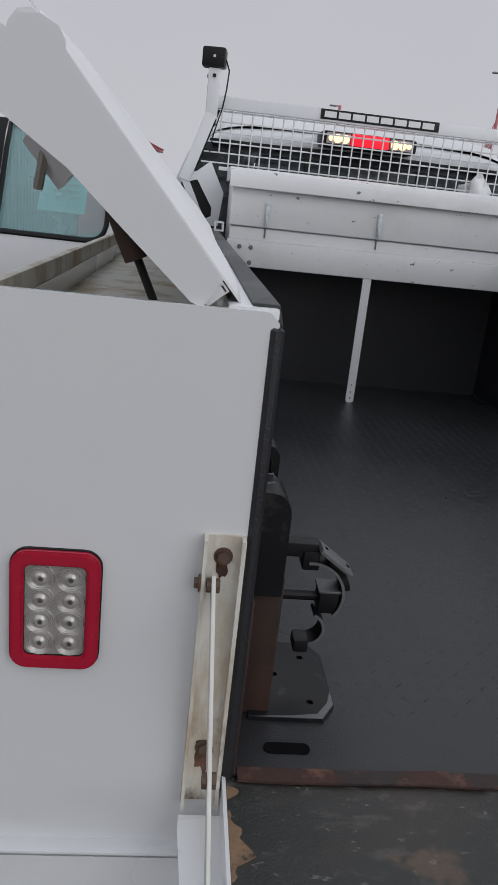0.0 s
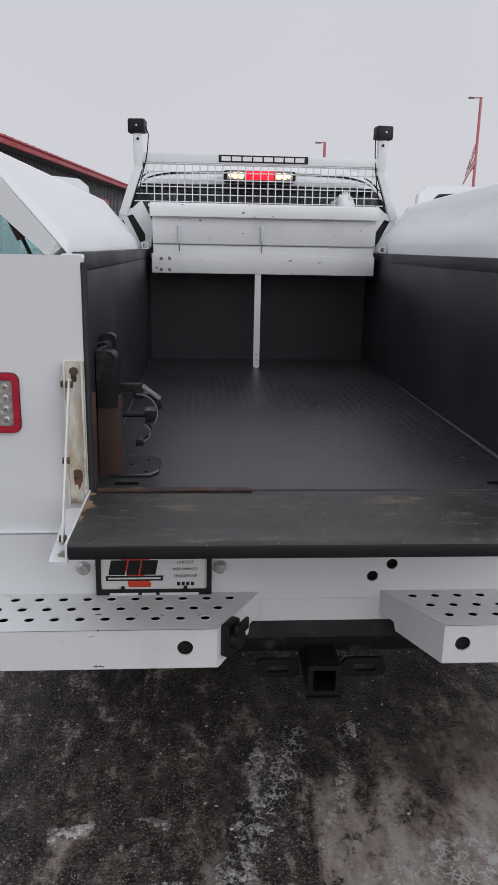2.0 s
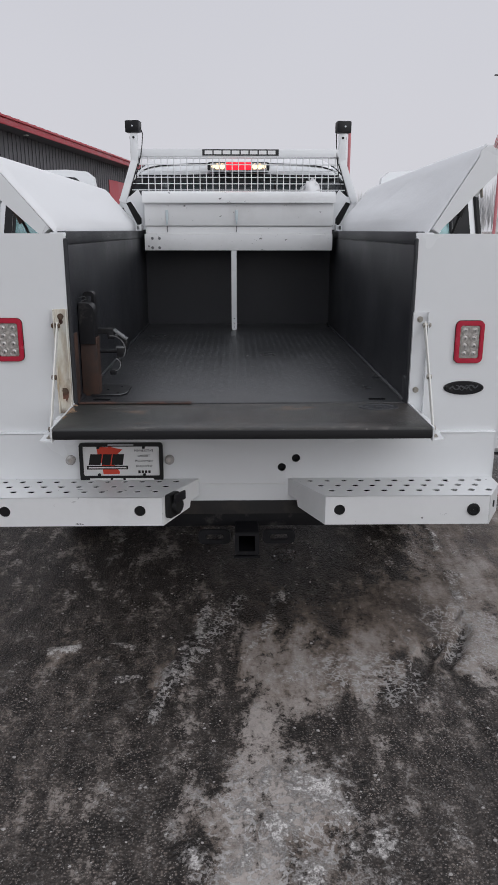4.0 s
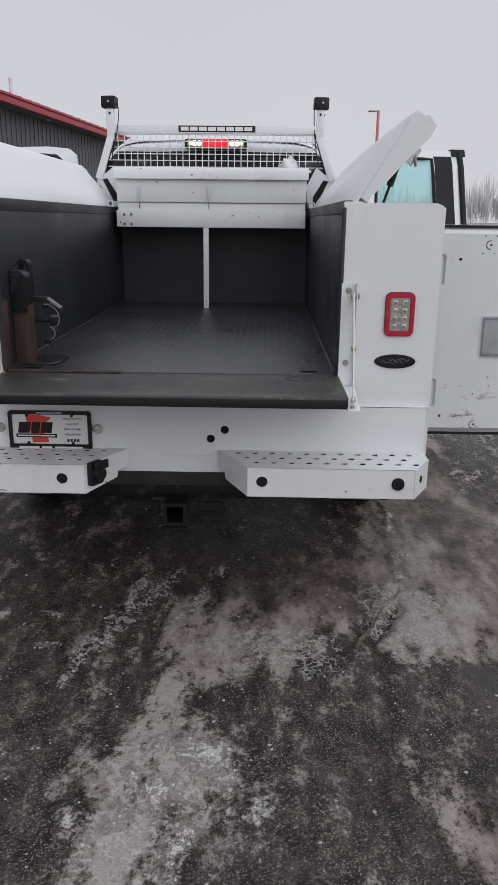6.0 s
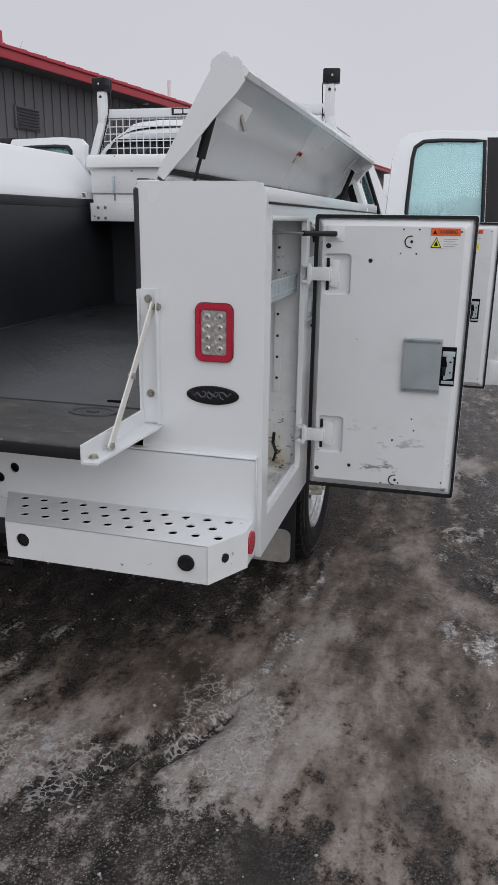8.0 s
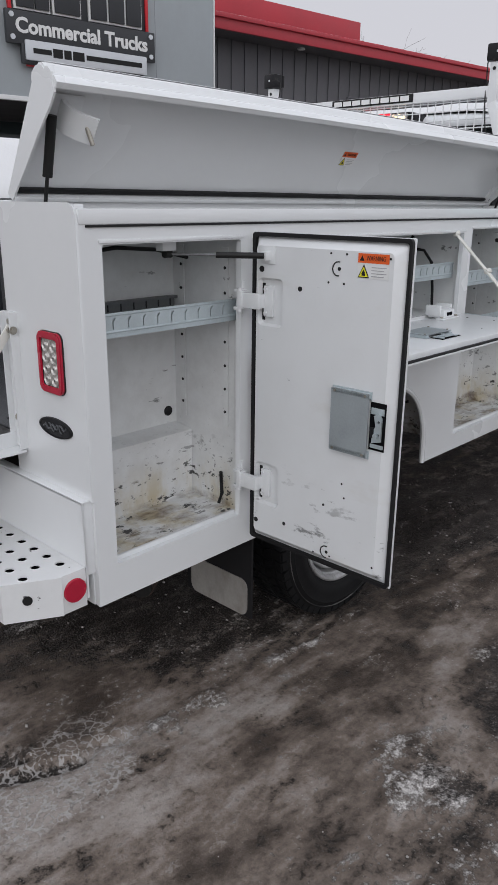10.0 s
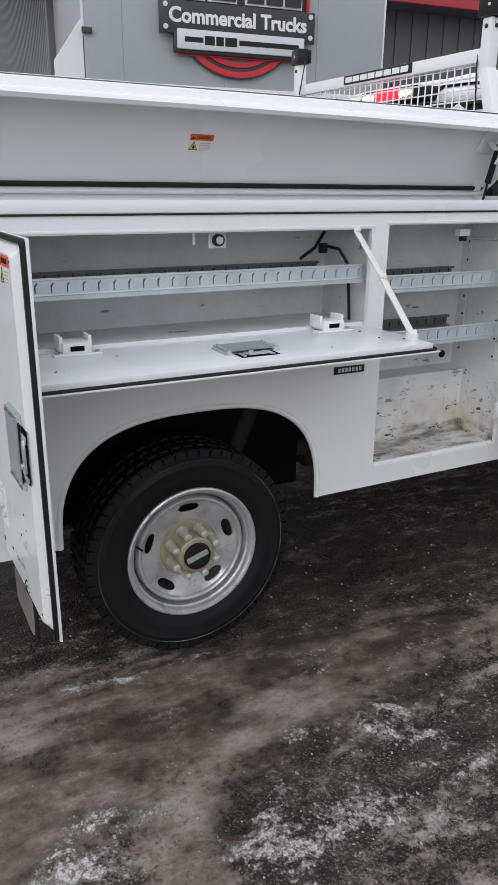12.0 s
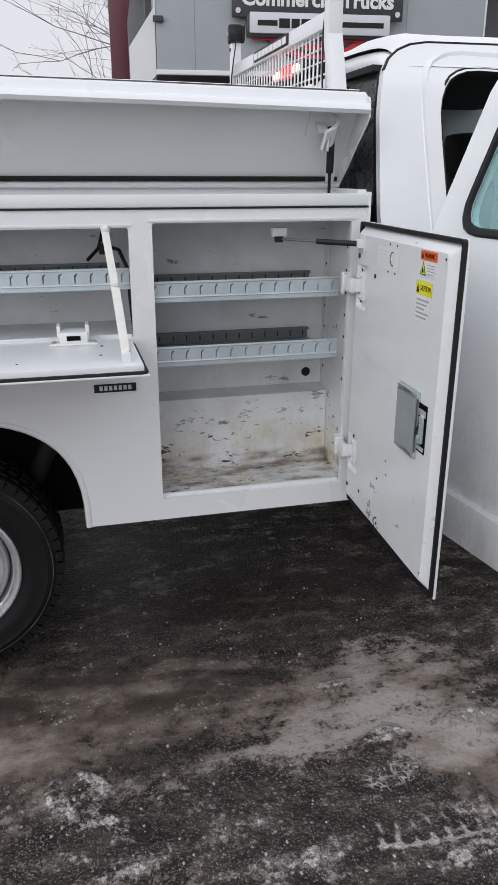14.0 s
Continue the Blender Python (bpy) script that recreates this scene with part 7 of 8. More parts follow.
# roof, lofted across
bm = bmesh.new()
rows = []
for y, drop in ((CAB0 + 0.084, 0.100), (CAB0 + 0.083, 0.075), (CAB0 + 0.086, 0.055), (CAB0 + 0.096, 0.036), (CAB0 + 0.125, 0.018), (CAB0 + 0.18, 0.006), (CAB0 + 0.25, 0.0), (3.5, 0.0), (3.95, 0.03)):
    row = []
    for k in range(33):
        q = -1 + 2 * k / 32
        row.append(bm.verts.new((0.745 * q, y, 2.060 - drop * (1 - 0.6 * abs(q) ** 6) - 0.02 * q * q - 0.075 * abs(q) ** 9)))
    rows.append(row)
for r0, r1 in zip(rows, rows[1:]):
    for k in range(32):
        bm.faces.new((r0[k], r0[k + 1], r1[k + 1], r1[k]))
part("cab_roof", bm, M["clear_paint"], truck)
for s in (1, -1):
    bm = bmesh.new()
    tube(bm, [(s * (lean(z) - 0.004), y + 0.001, z + 0.001) for y, z in edge[:-2]], 0.0055, 6)
    part("roof_channel", bm, M["rubber"], truck)
# back of the cab: dark glass nearly edge to edge, curved, its top following the rounded corner
BACK_Z, BACK_Y = [0.62, 1.5, *[z for _, z in reversed(edge)]], [CAB0 + 0.015, CAB0 + 0.004, *[y for y, _ in reversed(edge)]]


def back_y(q, z):
    return float(np.interp(z, BACK_Z, BACK_Y)) + 0.010 - 0.018 * (1 - q * q)


def back_skin(name, q0, q1, zs, material, parent, label="", thick=0.006):
    """A stretch of the cab's back, from side to side q0..q1 of its half width."""
    b = bmesh.new()
    cols = 12
    grid = [[b.verts.new(((q0 + (q1 - q0) * k / cols) * (lean(z) - 0.010), back_y(q0 + (q1 - q0) * k / cols, z), z)) for k in range(cols + 1)] for z in zs]
    fs = [b.faces.new((r0[k], r0[k + 1], r1[k + 1], r1[k])) for r0, r1 in zip(grid, grid[1:]) for k in range(cols)]
    bmesh.ops.solidify(b, geom=fs, thickness=thick)
    return part(name, b, material, parent, label, 60)


back_skin("cab_back", -1, 1, (0.75, 1.0, 1.2, 1.42, 1.53), M["black"], truck)
back_skin("window_header", -1, 1, (1.925, 1.945, 1.965, 1.985, 1.996), M["header_grey"], truck)
GLASS_Z = (1.53, 1.6, 1.7, 1.8, 1.86, 1.9, 1.925)
gl = back_skin("rear_window", -0.62, 0.62, GLASS_Z, M["glass_dark"], truck, "dark tinted rear cab window")
for s in (1, -1):
    back_skin("frosted_pane", s * 0.625, s * 0.93, GLASS_Z, M["frosted"], gl, "frosted grey corner of the rear glass")
    back_skin("corner_seal", s * 0.93, s * 1.0, GLASS_Z, M["rubber"], gl)
    bm = bmesh.new()
    tube(bm, [(s * 0.26, back_y(0.33, z) - 0.003, z) for z in GLASS_Z], 0.011, 6)
    part("slider_bar", bm, M["ink"], gl)
# high brake lamp
bm = bmesh.new()
cube(bm, (-0.215, CAB0 - 0.035, 1.986), (0.215, CAB0 + 0.13, 2.050), 0.018)
bl = part("brake_lamp", bm, M["black"], truck, "lit red brake lamp between two lit cargo lamps")
block("brake_lens", (-0.086, CAB0 - 0.042, 1.996), (0.086, CAB0 - 0.030, 2.046), M["glow_red"], bl, 0.005)
for s in (1, -1):
    block("lamp_housing", (s * 0.089, CAB0 - 0.041, 1.996), (s * 0.195, CAB0 - 0.030, 2.043), M["lens"], bl, 0.005)
    for x, r in ((0.112, 0.019), (0.146, 0.019), (0.175, 0.012)):
        bm = bmesh.new()
        lathe(bm, [(r, 0.0), (r * 0.8, 0.004), (0.0005, 0.006)], 14, axes((s * x, CAB0 - 0.041, 2.019), (1, 0, 0), (0, 0, 1)))
        part("cargo_lamp", bm, M["glow_warm"], bl)
# cab inside
block("cab_floor", (-0.93, CAB0 + 0.05, 0.60), (0.93, 4.6, 0.66), M["dark_cloth"], truck, 0.0)
block("headliner", (-0.70, CAB0 + 0.05, 1.95), (0.70, 3.9, 1.97), M["dark_cloth"], truck, 0.0)
bm = bmesh.new()
cube(bm, (-0.8, 2.76, 0.66), (0.8, 3.1, 1.05), 0.05)
cube(bm, (-0.8, 2.72, 1.0), (0.8, 2.86, 1.60), 0.05)
part("rear_bench", bm, M["dark_cloth"], truck)
for s in (1, -1):
    bm = bmesh.new()
    cube(bm, (min(s * 0.18, s * 0.68), 3.7, 0.7), (max(s * 0.18, s * 0.68), 4.2, 1.08), 0.06)
    cube(bm, (min(s * 0.18, s * 0.68), 3.6, 1.0), (max(s * 0.18, s * 0.68), 3.78, 1.62), 0.06)
    cube(bm, (min(s * 0.32, s * 0.54), 3.64, 1.62), (max(s * 0.32, s * 0.54), 3.74, 1.82), 0.04)
    part("front_seat", bm, M["dark_cloth"], truck)
block("cowl_wall", (-0.95, 4.6, 0.6), (0.95, 4.66, 1.45), M["dark_cloth"], truck, 0)
bm = bmesh.new()
sheet(bm, [(4.66, 0.55), (6.35, 0.55), (6.42, 0.9), (6.35, 1.22), (5.9, 1.36), (4.75, 1.44), (4.66, 1.44)], (), 1.94, yz(-0.97))
part("bonnet", bm, M["clear_paint"], truck)
bm = bmesh.new()
sheet(bm, rect(-0.80, 0.80, 0.0, 0.74, 0.06), (), 0.006, axes((0, 4.62, 1.45), (1, 0, 0), (0, -0.86, 0.62)))
part("windscreen", bm, M["glass_green"], truck)


def cab_door(s):
    """The short rear-hinged cab door, swung right out: its outer face looks backwards."""
    # local frame: u outwards from the hinge, v up, w back towards the tail
    o = Vector((s * 1.03, 2.80, 0))
    pl = axes(o, (s * 0.99, 0.15, 0), (0, 0, 1))
    if s < 0:
        pl = pl @ Matrix.Scale(-1, 4, (0, 0, 1))

    def lean_in(z):
        return -(0.36 * max(0.0, z - 1.42) + 0.30 * max(0.0, z - 1.92)) + 0.02 * math.sin(max(0, min(1, (z - 0.6) / 0.82)) * math.pi)

    def shaped(bm):
        for v in bm.verts:
            v.co.z += lean_in(v.co.y)
        bmesh.ops.transform(bm, matrix=pl, verts=bm.verts)
        return bm

    cuts = [((0, z, 0), (0, 1, 0)) for z in (0.75, 0.95, 1.15, 1.30, 1.42, 1.6, 1.8, 1.92, 1.97)]
    outline = [(0.05, 0.62), (0.83, 0.62), (0.83, 2.00), (0.80, 2.025), (0.30, 2.03), (0.14, 2.015), (0.075, 1.97), (0.035, 1.86), (0.0, 1.45), (0.0, 0.78)]
    wu = 0.585 if s > 0 else 0.66
    hole = [(wu, 1.467), (wu, 1.965), (0.33, 1.968), (0.22, 1.96), (0.17, 1.925), (0.155, 1.86), (0.132, 1.58), (0.131, 1.54), (0.140, 1.508), (0.158, 1.484), (0.185, 1.472), (0.22, 1.467)]
    I4 = Matrix.Identity(4)
    bm = bmesh.new()
    sheet(bm, outline, [hole], -0.045, I4, cuts)
    d = part("cab_door", shaped(bm), M["clear_paint"], truck, "white rear-hinged cab door swung wide open", 30)
    bm = bmesh.new()
    loop = []
    for (a0, b0), (a1, b1) in zip(hole, hole[1:] + hole[:1]):
        loop += [(a0 + (a1 - a0) * q / 4, b0 + (b1 - b0) * q / 4) for q in range(4)]
    b2 = bmesh.new()
    tube(b2, [(a, b, 0.0) for a, b in loop + loop[:1]], 0.013, 6)
    part("window_seal", shaped(b2), M["rubber"], d)
    b2 = bmesh.new()
    sheet(b2, hole, (), -0.004, Matrix.Translation((0, 0, -0.018)), cuts)
    part("door_glass", shaped(b2), M["glass_green"], d, "greenish cab door window")
    # black pillar panel beside the glass and the trailing edge
    b2 = bmesh.new()
    sheet(b2, rect(wu + 0.015, max(0.735, wu + 0.03), 1.44, 1.985), (), 0.004, Matrix.Translation((0, 0, 0.0005)), cuts)
    part("pillar_panel", shaped(b2), M["rubber"], d)
    b2 = bmesh.new()
    tube(b2, [(0.80, z, 0.006) for z in np.linspace(1.40, 2.02, 12)], 0.022, 8)
    part("door_edge_seal", shaped(b2), M["rubber"], d)
    b2 = bmesh.new()
    cube(b2, (0.74, 1.985, -0.05), (0.85, 2.04, 0.012), 0.010)
    part("latch_block", shaped(b2), M["rubber"], d)
    b2 = bmesh.new()
    cube(b2, (0.06, 0.50, -0.03), (0.83, 0.66, 0.03), 0.02)
    part("sill_ledge", shaped(b2), M["clear_paint"], d)
    # inner trim, and a paper form stuck inside the glass
    b2 = bmesh.new()
    sheet(b2, rect(0.04, 0.76, 0.70, 1.44, 0.03), (), -0.03, Matrix.Translation((0, 0, -0.05)))
    part("door_trim", shaped(b2), M["dark_cloth"], d)
    if s < 0:
        b2 = bmesh.new()
        sheet(b2, rect(0.25, 0.48, 1.58, 1.90), (), -0.001, Matrix.Translation((0, 0, -0.023)), cuts)
        form = part("price_form", shaped(b2), M["paper"], d, "printed form behind the glass")
        for k in range(8):
            b2 = bmesh.new()
            z = 1.85 - k * 0.028
            sheet(b2, rect(0.285, 0.435 - 0.03 * (k % 3), z - 0.009, z), (), 0.001, Matrix.Translation((0, 0, -0.021)))
            part("text_bar", shaped(b2), M["ink_grey"], form)


cab_door(1)
cab_door(-1)

# ---- snow lying on the lids, the cab roof and behind the mesh ----


def snow_on_lid(s):
    place = LIDS[s]
    nu, ny = 30, 120
    uu, yy = np.meshgrid(np.linspace(-0.02, 0.345, nu), np.linspace(0.02, 2.59, ny))
    t = 0.004 + 0.014 * fbm(uu * 5, yy * 1.6, 5 + s, 4) + (0.020 if s > 0 else 0.010) * np.exp(-((uu - 0.07) / 0.09) ** 2) * (0.35 + 0.9 * fbm(yy * 1.2, uu, 9 + s)) * np.clip((yy - 0.1) / 0.9, 0.0, 1)
    edge = np.clip(np.minimum.reduce([(uu + 0.02) / 0.05, (0.345 - uu) / 0.06, (yy - 0.02) / (0.05 + 0.10 * fbm(uu * 9, yy, 2)), (2.59 - yy) / 0.10]), 0, 1)
    t = t * np.sqrt(np.maximum(edge, 0))
    keep = np.clip((yy - 0.03 - 0.05 * fbm(uu * 14, yy * 3, 6)) / 0.02, 0, 1)
    t = t * keep
    bm = bmesh.new()
    top = [[bm.verts.new(place @ Vector((uu[j, i], yy[j, i], 0.004 + t[j, i]))) for i in range(nu)] for j in range(ny)]
    for j in range(ny - 1):
        for i in range(nu - 1):
            bm.faces.new((top[j][i], top[j][i + 1], top[j + 1][i + 1], top[j + 1][i]))
    ring = [top[0][i] for i in range(nu)] + [top[j][-1] for j in range(1, ny)] + [top[-1][i] for i in range(nu - 2, -1, -1)] + [top[j][0] for j in range(ny - 2, 0, -1)]
    inv = place.inverted()
    low = []
    for v in ring:
        q = inv @ v.co
        low.append(bm.verts.new(place @ Vector((q.x, q.y, 0.0015))))
    for k in range(len(ring)):
        bm.faces.new((ring[k], ring[(k + 1) % len(ring)], low[(k + 1) % len(ring)], low[k]))
    if s > 0:
        sag(bm)
    ob = finish("snow_patch", bm, M["snow"], None, "", 80)
    tagged(ob, "smooth white snow lying on a raised lid", "snow", kind="stuff")


snow_on_lid(1)
snow_on_lid(-1)
bm = bmesh.new()
nx, ny = 40, 24
xs, ys = np.meshgrid(np.linspace(-0.69, 0.69, nx), np.linspace(CAB0 + 0.13, 3.75, ny))
base_z = 2.055 - 0.02 * (xs / 0.745) ** 2 - 0.075 * np.abs(xs / 0.745) ** 9
th = (0.030 + 0.035 * fbm(xs * 2.2, ys * 2.2, 61)) * np.sqrt(np.clip(np.minimum.reduce([(0.69 - np.abs(xs)) / 0.08, (ys - CAB0 - 0.13) / 0.06, (3.75 - ys) / 0.08]), 0, 1))
vv = [[bm.verts.new((xs[j, i], ys[j, i], base_z[j, i] + 0.0015 + th[j, i])) for i in range(nx)] for j in range(ny)]
for j in range(ny - 1):
    for i in range(nx - 1):
        bm.faces.new((vv[j][i], vv[j][i + 1], vv[j + 1][i + 1], vv[j + 1][i]))
ob = finish("snow_patch", bm, M["snow"], None, "", 80)
tagged(ob, "thin even snow lying on the cab roof", "snow", kind="stuff")


def snow_lump(c, r, squash, seed, name="snow_lump"):
    bm = bmesh.new()
    bmesh.ops.create_icosphere(bm, subdivisions=3, radius=1)
    for v in bm.verts:
        k = 1 + 0.55 * noise.noise(v.co * 1.6 + Vector((seed, 0, 0))) + 0.25 * noise.noise(v.co * 4 + Vector((0, seed, 0)))
        v.co = Vector((v.co.x * r * k, v.co.y * r * k, max(v.co.z, -0.15) * r * squash * k))
        v.co += Vector(c)
    return finish(name, bm, M["snow"], None, "", 80)


tagged(snow_lump((0.50, 2.60, 1.84), 0.07, 1.2, 3), "lump of snow behind the wire mesh", "snow")

# ---- shop building beyond the truck ----
ANG = radians(6.3)
E_, N_ = Vector((math.sin(ANG), math.cos(ANG), 0)), Vector((math.cos(ANG), -math.sin(ANG), 0))
shop = new("shop_building")
tagged(shop, "grey steel shop with red metal roof and sign box", "building")
# u along the front, v up, w out towards the lot; w = 0 is the face of the sign box
SP = Matrix(((E_.x, 0, N_.x, -6.13), (E_.y, 0, N_.y, 0), (0, 1, 0, 0), (0, 0, 0, 1)))


def shop_block(name, u0, u1, v0, v1, w0, w1, material, parent=None, bevel=0.0, label=""):
    bm = bmesh.new()
    cube(bm, (u0, v0, w0), (u1, v1, w1), bevel, SP)
    return part(name, bm, material, parent or shop, label)


WALL, EAVE, S0, S1 = -2.35, -1.72, 2.25, 46.0
wall = shop_block("front_wall", 3.3, S1, 0.0, 4.5, WALL - 0.2, WALL, M["siding"])
# raised battens of the siding
k, u = 0, 6.7
while u < S1:
    shop_block("siding_batten", u, u + 0.035, 0.3, 4.3, WALL, WALL + 0.022, M["siding"], wall)
    u += 0.30
    k += 1
# end wall, seen almost along its length, with the trim of its far corner
near, far_c = SP @ Vector((3.04, 0, WALL - 0.05)), SP @ Vector((2.66, 0, -11.1))
EW = axes(near, far_c - near, (0, 0, 1))
run = (far_c - near).length
bm = bmesh.new()
cube(bm, (0, 0, -0.2), (run, 5.0, 0.0), 0.0, EW)
ew = part("end_wall", bm, M["door_grey"], shop)
for k in range(60):
    bm = bmesh.new()
    u0 = 0.02 + k * 0.15
    cube(bm, (u0, 0.1, -0.215), (u0 + 0.03, 5.0, 0.014), 0.0, EW)
    part("wall_rib", bm, M["door_grey"], ew)
bm = bmesh.new()
cube(bm, (-0.10, 0, -0.25), (0.06, 5.0, 0.02), 0.0, EW)
part("near_corner_trim", bm, M["siding"], ew)
shop_block("corner_trim", 2.02, 2.66, 0.0, 6.0, -11.4, -11.1, M["burgundy"], None, 0.01)
bm = bmesh.new()
bmesh.ops.create_icosphere(bm, subdivisions=2, radius=0.07, matrix=SP @ Matrix.Translation((3.02, 3.72, -4.3)))
part("wall_light", bm, M["sign_white"], ew, angle=80)
shop_block("reveal_wall", 3.08, 3.3, 0.0, 5.0, WALL - 0.1, WALL + 0.03, M["siding"])
# roof with its fascia and ribs
shop_block("fascia", 2.0, S1, 4.20, 4.40, EAVE - 0.06, EAVE, M["red_metal"], None, 0.01)
shop_block("gutter_lip", 2.0, S1, 4.36, 4.42, EAVE, EAVE + 0.05, M["red_metal"], None, 0.01)
shop_block("soffit", 2.0, S1, 4.22, 4.25, WALL, EAVE - 0.06, M["siding"])
bm = bmesh.new()
sheet(bm, [(EAVE + 0.04, 4.41), (-9.0, 6.35), (-9.0, 6.25), (EAVE - 0.1, 4.30)], (), S1 - 1.9, Matrix(((N_.x, 0, E_.x, -6.13 + 1.9 * E_.x), (N_.y, 0, E_.y, 1.9 * E_.y), (0, 1, 0, 0), (0, 0, 0, 1))))
roof = part("roof", bm, M["red_metal"], shop)
for q in np.arange(6.6, 30, 0.6):
    bm = bmesh.new()
    tube(bm, [SP @ Vector((q, 4.418, EAVE + 0.03)), SP @ Vector((q, 6.358, -9.0))], 0.022, 5)
    part("roof_rib", bm, M["red_metal"], roof)
for q, w in ((7.9, 1.4), (15.5, 1.0)):
    bm = bmesh.new()
    zz = [(-3.6, 4.92), (-4.4, 5.14)]
    vs = [SP @ Vector((q, 4.92 + 0.03, -3.6)), SP @ Vector((q + w * 1.6, 4.90 + 0.03, -3.5)), SP @ Vector((q + w * 1.7, 5.10 + 0.035, -4.3)), SP @ Vector((q + 0.4, 5.14 + 0.035, -4.4))]
    bm.faces.new([bm.verts.new(v) for v in vs])
    got = bmesh.ops.extrude_face_region(bm, geom=list(bm.faces))["geom"]
    bmesh.ops.translate(bm, verts=[g for g in got if isinstance(g, bmesh.types.BMVert)], vec=(0, 0, -0.03))
    tagged(finish("snow_patch", bm, M["snow"], None), "thin strip of snow left on the red roof", "snow", kind="stuff")
bm = bmesh.new()
cube(bm, (10.6, 5.35, -6.4), (15.4, 5.85, -5.4), 0.02, SP)
part("roof_ridge_cap", bm, M["red_metal"], roof)
# louvre in the wall
lv = shop_block("louvre_vent", 11.74, 12.50, 3.15, 3.58, WALL, WALL + 0.05, M["siding"], None, 0.01, "grey louvred wall vent")
for k in range(7):
    bm = bmesh.new()
    cube(bm, (11.78, -0.025, -0.004), (12.46, 0.025, 0.004), 0.0, SP @ Matrix.Translation((0, 3.19 + k * 0.058, WALL + 0.06)) @ Matrix.Rotation(radians(-40), 4, "X"))
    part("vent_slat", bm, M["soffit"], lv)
shop_block("service_door", 29.5, 34.4, 0.0, 3.6, WALL, WALL + 0.05, M["red_metal"], None, 0.01, "red overhead door")
for q in (20.0, 10.2, 16.5):
    bm = bmesh.new()
    cyl(bm, SP @ Vector((q, 4.22, EAVE - 0.35)), SP @ Vector((q, 4.19, EAVE - 0.35)), 0.07, n=14)
    part("soffit_light", bm, M["trim_white"], shop)
bm = bmesh.new()
cyl(bm, SP @ Vector((18.4, 4.6, -2.4)), SP @ Vector((18.4, 5.05, -2.4)), 0.05, n=8)
part("vent_pipe", bm, M["trim_white"], shop)

# projecting box that carries the sign
B0, B1, BZ = 2.88, 6.62, 2.70
bx_ = shop_block("sign_box", B0, B1, BZ, 5.6, WALL, 0.0, M["panel_grey"], None, 0.012, "pale grey panelled sign box")
shop_block("box_edge", B0 - 0.012, B1 + 0.012, BZ - 0.05, BZ, -0.06, 0.012, M["trim_white"], bx_, 0.004)
shop_block("box_edge", B1, B1 + 0.02, BZ, 5.6, -0.06, 0.008, M["trim_white"], bx_, 0.004)
shop_block("box_edge", B0 - 0.02, B0, BZ + 0.5, 5.6, -0.06, 0.008, M["trim_white"], bx_, 0.004)
for q in (B0 + 0.42, B0 + 1.62, B0 + 2.82):
    shop_block("panel_joint", q, q + 0.006, BZ, 5.6, 0.0, 0.0015, M["door_grey"], bx_)
bm = bmesh.new()
sheet(bm, [(B0 - 0.01, BZ + 0.62), (B0 - 0.30, BZ + 0.22), (B0 - 0.30, BZ - 0.35), (B0 - 0.01, BZ - 0.05)], (), 0.3, SP @ Matrix.Translation((0, 0, -0.35)))
part("box_gusset", bm, M["trim_white"], bx_)
shop_block("gusset_lamp", B0 - 0.03, B0 + 0.08, BZ + 0.46, BZ + 0.52, 0.0, 0.05, M["soffit"], bx_, 0.01)
# the shade under the box is put into a dark underside
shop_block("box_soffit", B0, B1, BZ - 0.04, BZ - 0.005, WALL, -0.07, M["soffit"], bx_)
# dark pane and bars added in the recess, which is only in shadow
shop_block("entrance_glass", B0 + 0.2, B1 - 0.2, 0.1, BZ - 0.06, WALL, WALL + 0.03, M["glass_dark"], bx_)
for q in (B0 + 0.2, B0 + 1.4, B0 + 2.6, B1 - 0.26):
    shop_block("entrance_mullion", q, q + 0.06, 0.0, BZ - 0.05, WALL + 0.03, WALL + 0.07, M["door_grey"], bx_)
# the sign: plain shapes for its mark, lettered board below
SG = SP @ Matrix.Translation((0.309, 0.412, 0)) @ Matrix.Diagonal((0.910, 0.881, 1, 1))


def sign_block(name, u0, u1, v0, v1, w0, w1, material, parent=None, bevel=0.0, label=""):
    bm = bmesh.new()
    cube(bm, (u0, v0, w0), (u1, v1, w1), bevel, SG)
    return part(name, bm, material, parent or shop, label)


sign = sign_block("shop_sign", 3.73, 5.83, 3.18, 3.56, 0.06, 0.12, M["sign_dark"], None, 0.012, "dark sign board with white lettering over a red ring")
words("letters", "Commercial Trucks", SG @ Matrix.Translation((4.775, 3.385, 0.121)), 0.172, M["paper"], sign, 0.006, 1.86, bold=0.0075)
web = sign_block("address_board", 3.935, 5.665, 3.0, 3.235, 0.13, 0.165, M["sign_white"], sign, 0.02)
sign_block("board_back", 3.90, 5.63, 2.96, 3.2, 0.07, 0.128, M["sign_dark"], sign, 0.02)
for a, b, h in ((4.03, 4.27, 0.06), (4.29, 4.42, 0.105), (4.44, 4.54, 0.105), (4.56, 4.72, 0.105), (4.75, 5.58, 0.06)):
    sign_block("text_bar", a, b, 3.115 - h / 2, 3.115 + h / 2, 0.165, 0.168, M["ink"], web)
for a in (3.80, 5.76):
    for b in (3.25, 3.50):
        bm = bmesh.new()
        cyl(bm, SG @ Vector((a, b, 0.12)), SG @ Vector((a, b, 0.135)), 0.028, n=12)
        part("sign_bolt", bm, M["sign_white"], sign)


def ring_band(r0, r1, a0, a1, n=40):
    o = [(4.78 + r1 * math.cos(radians(a)), 3.62 + r1 * math.sin(radians(a))) for a in np.linspace(a0, a1, n)]
    return o + [(4.78 + r0 * math.cos(radians(a)), 3.62 + r0 * math.sin(radians(a))) for a in np.linspace(a1, a0, n)]


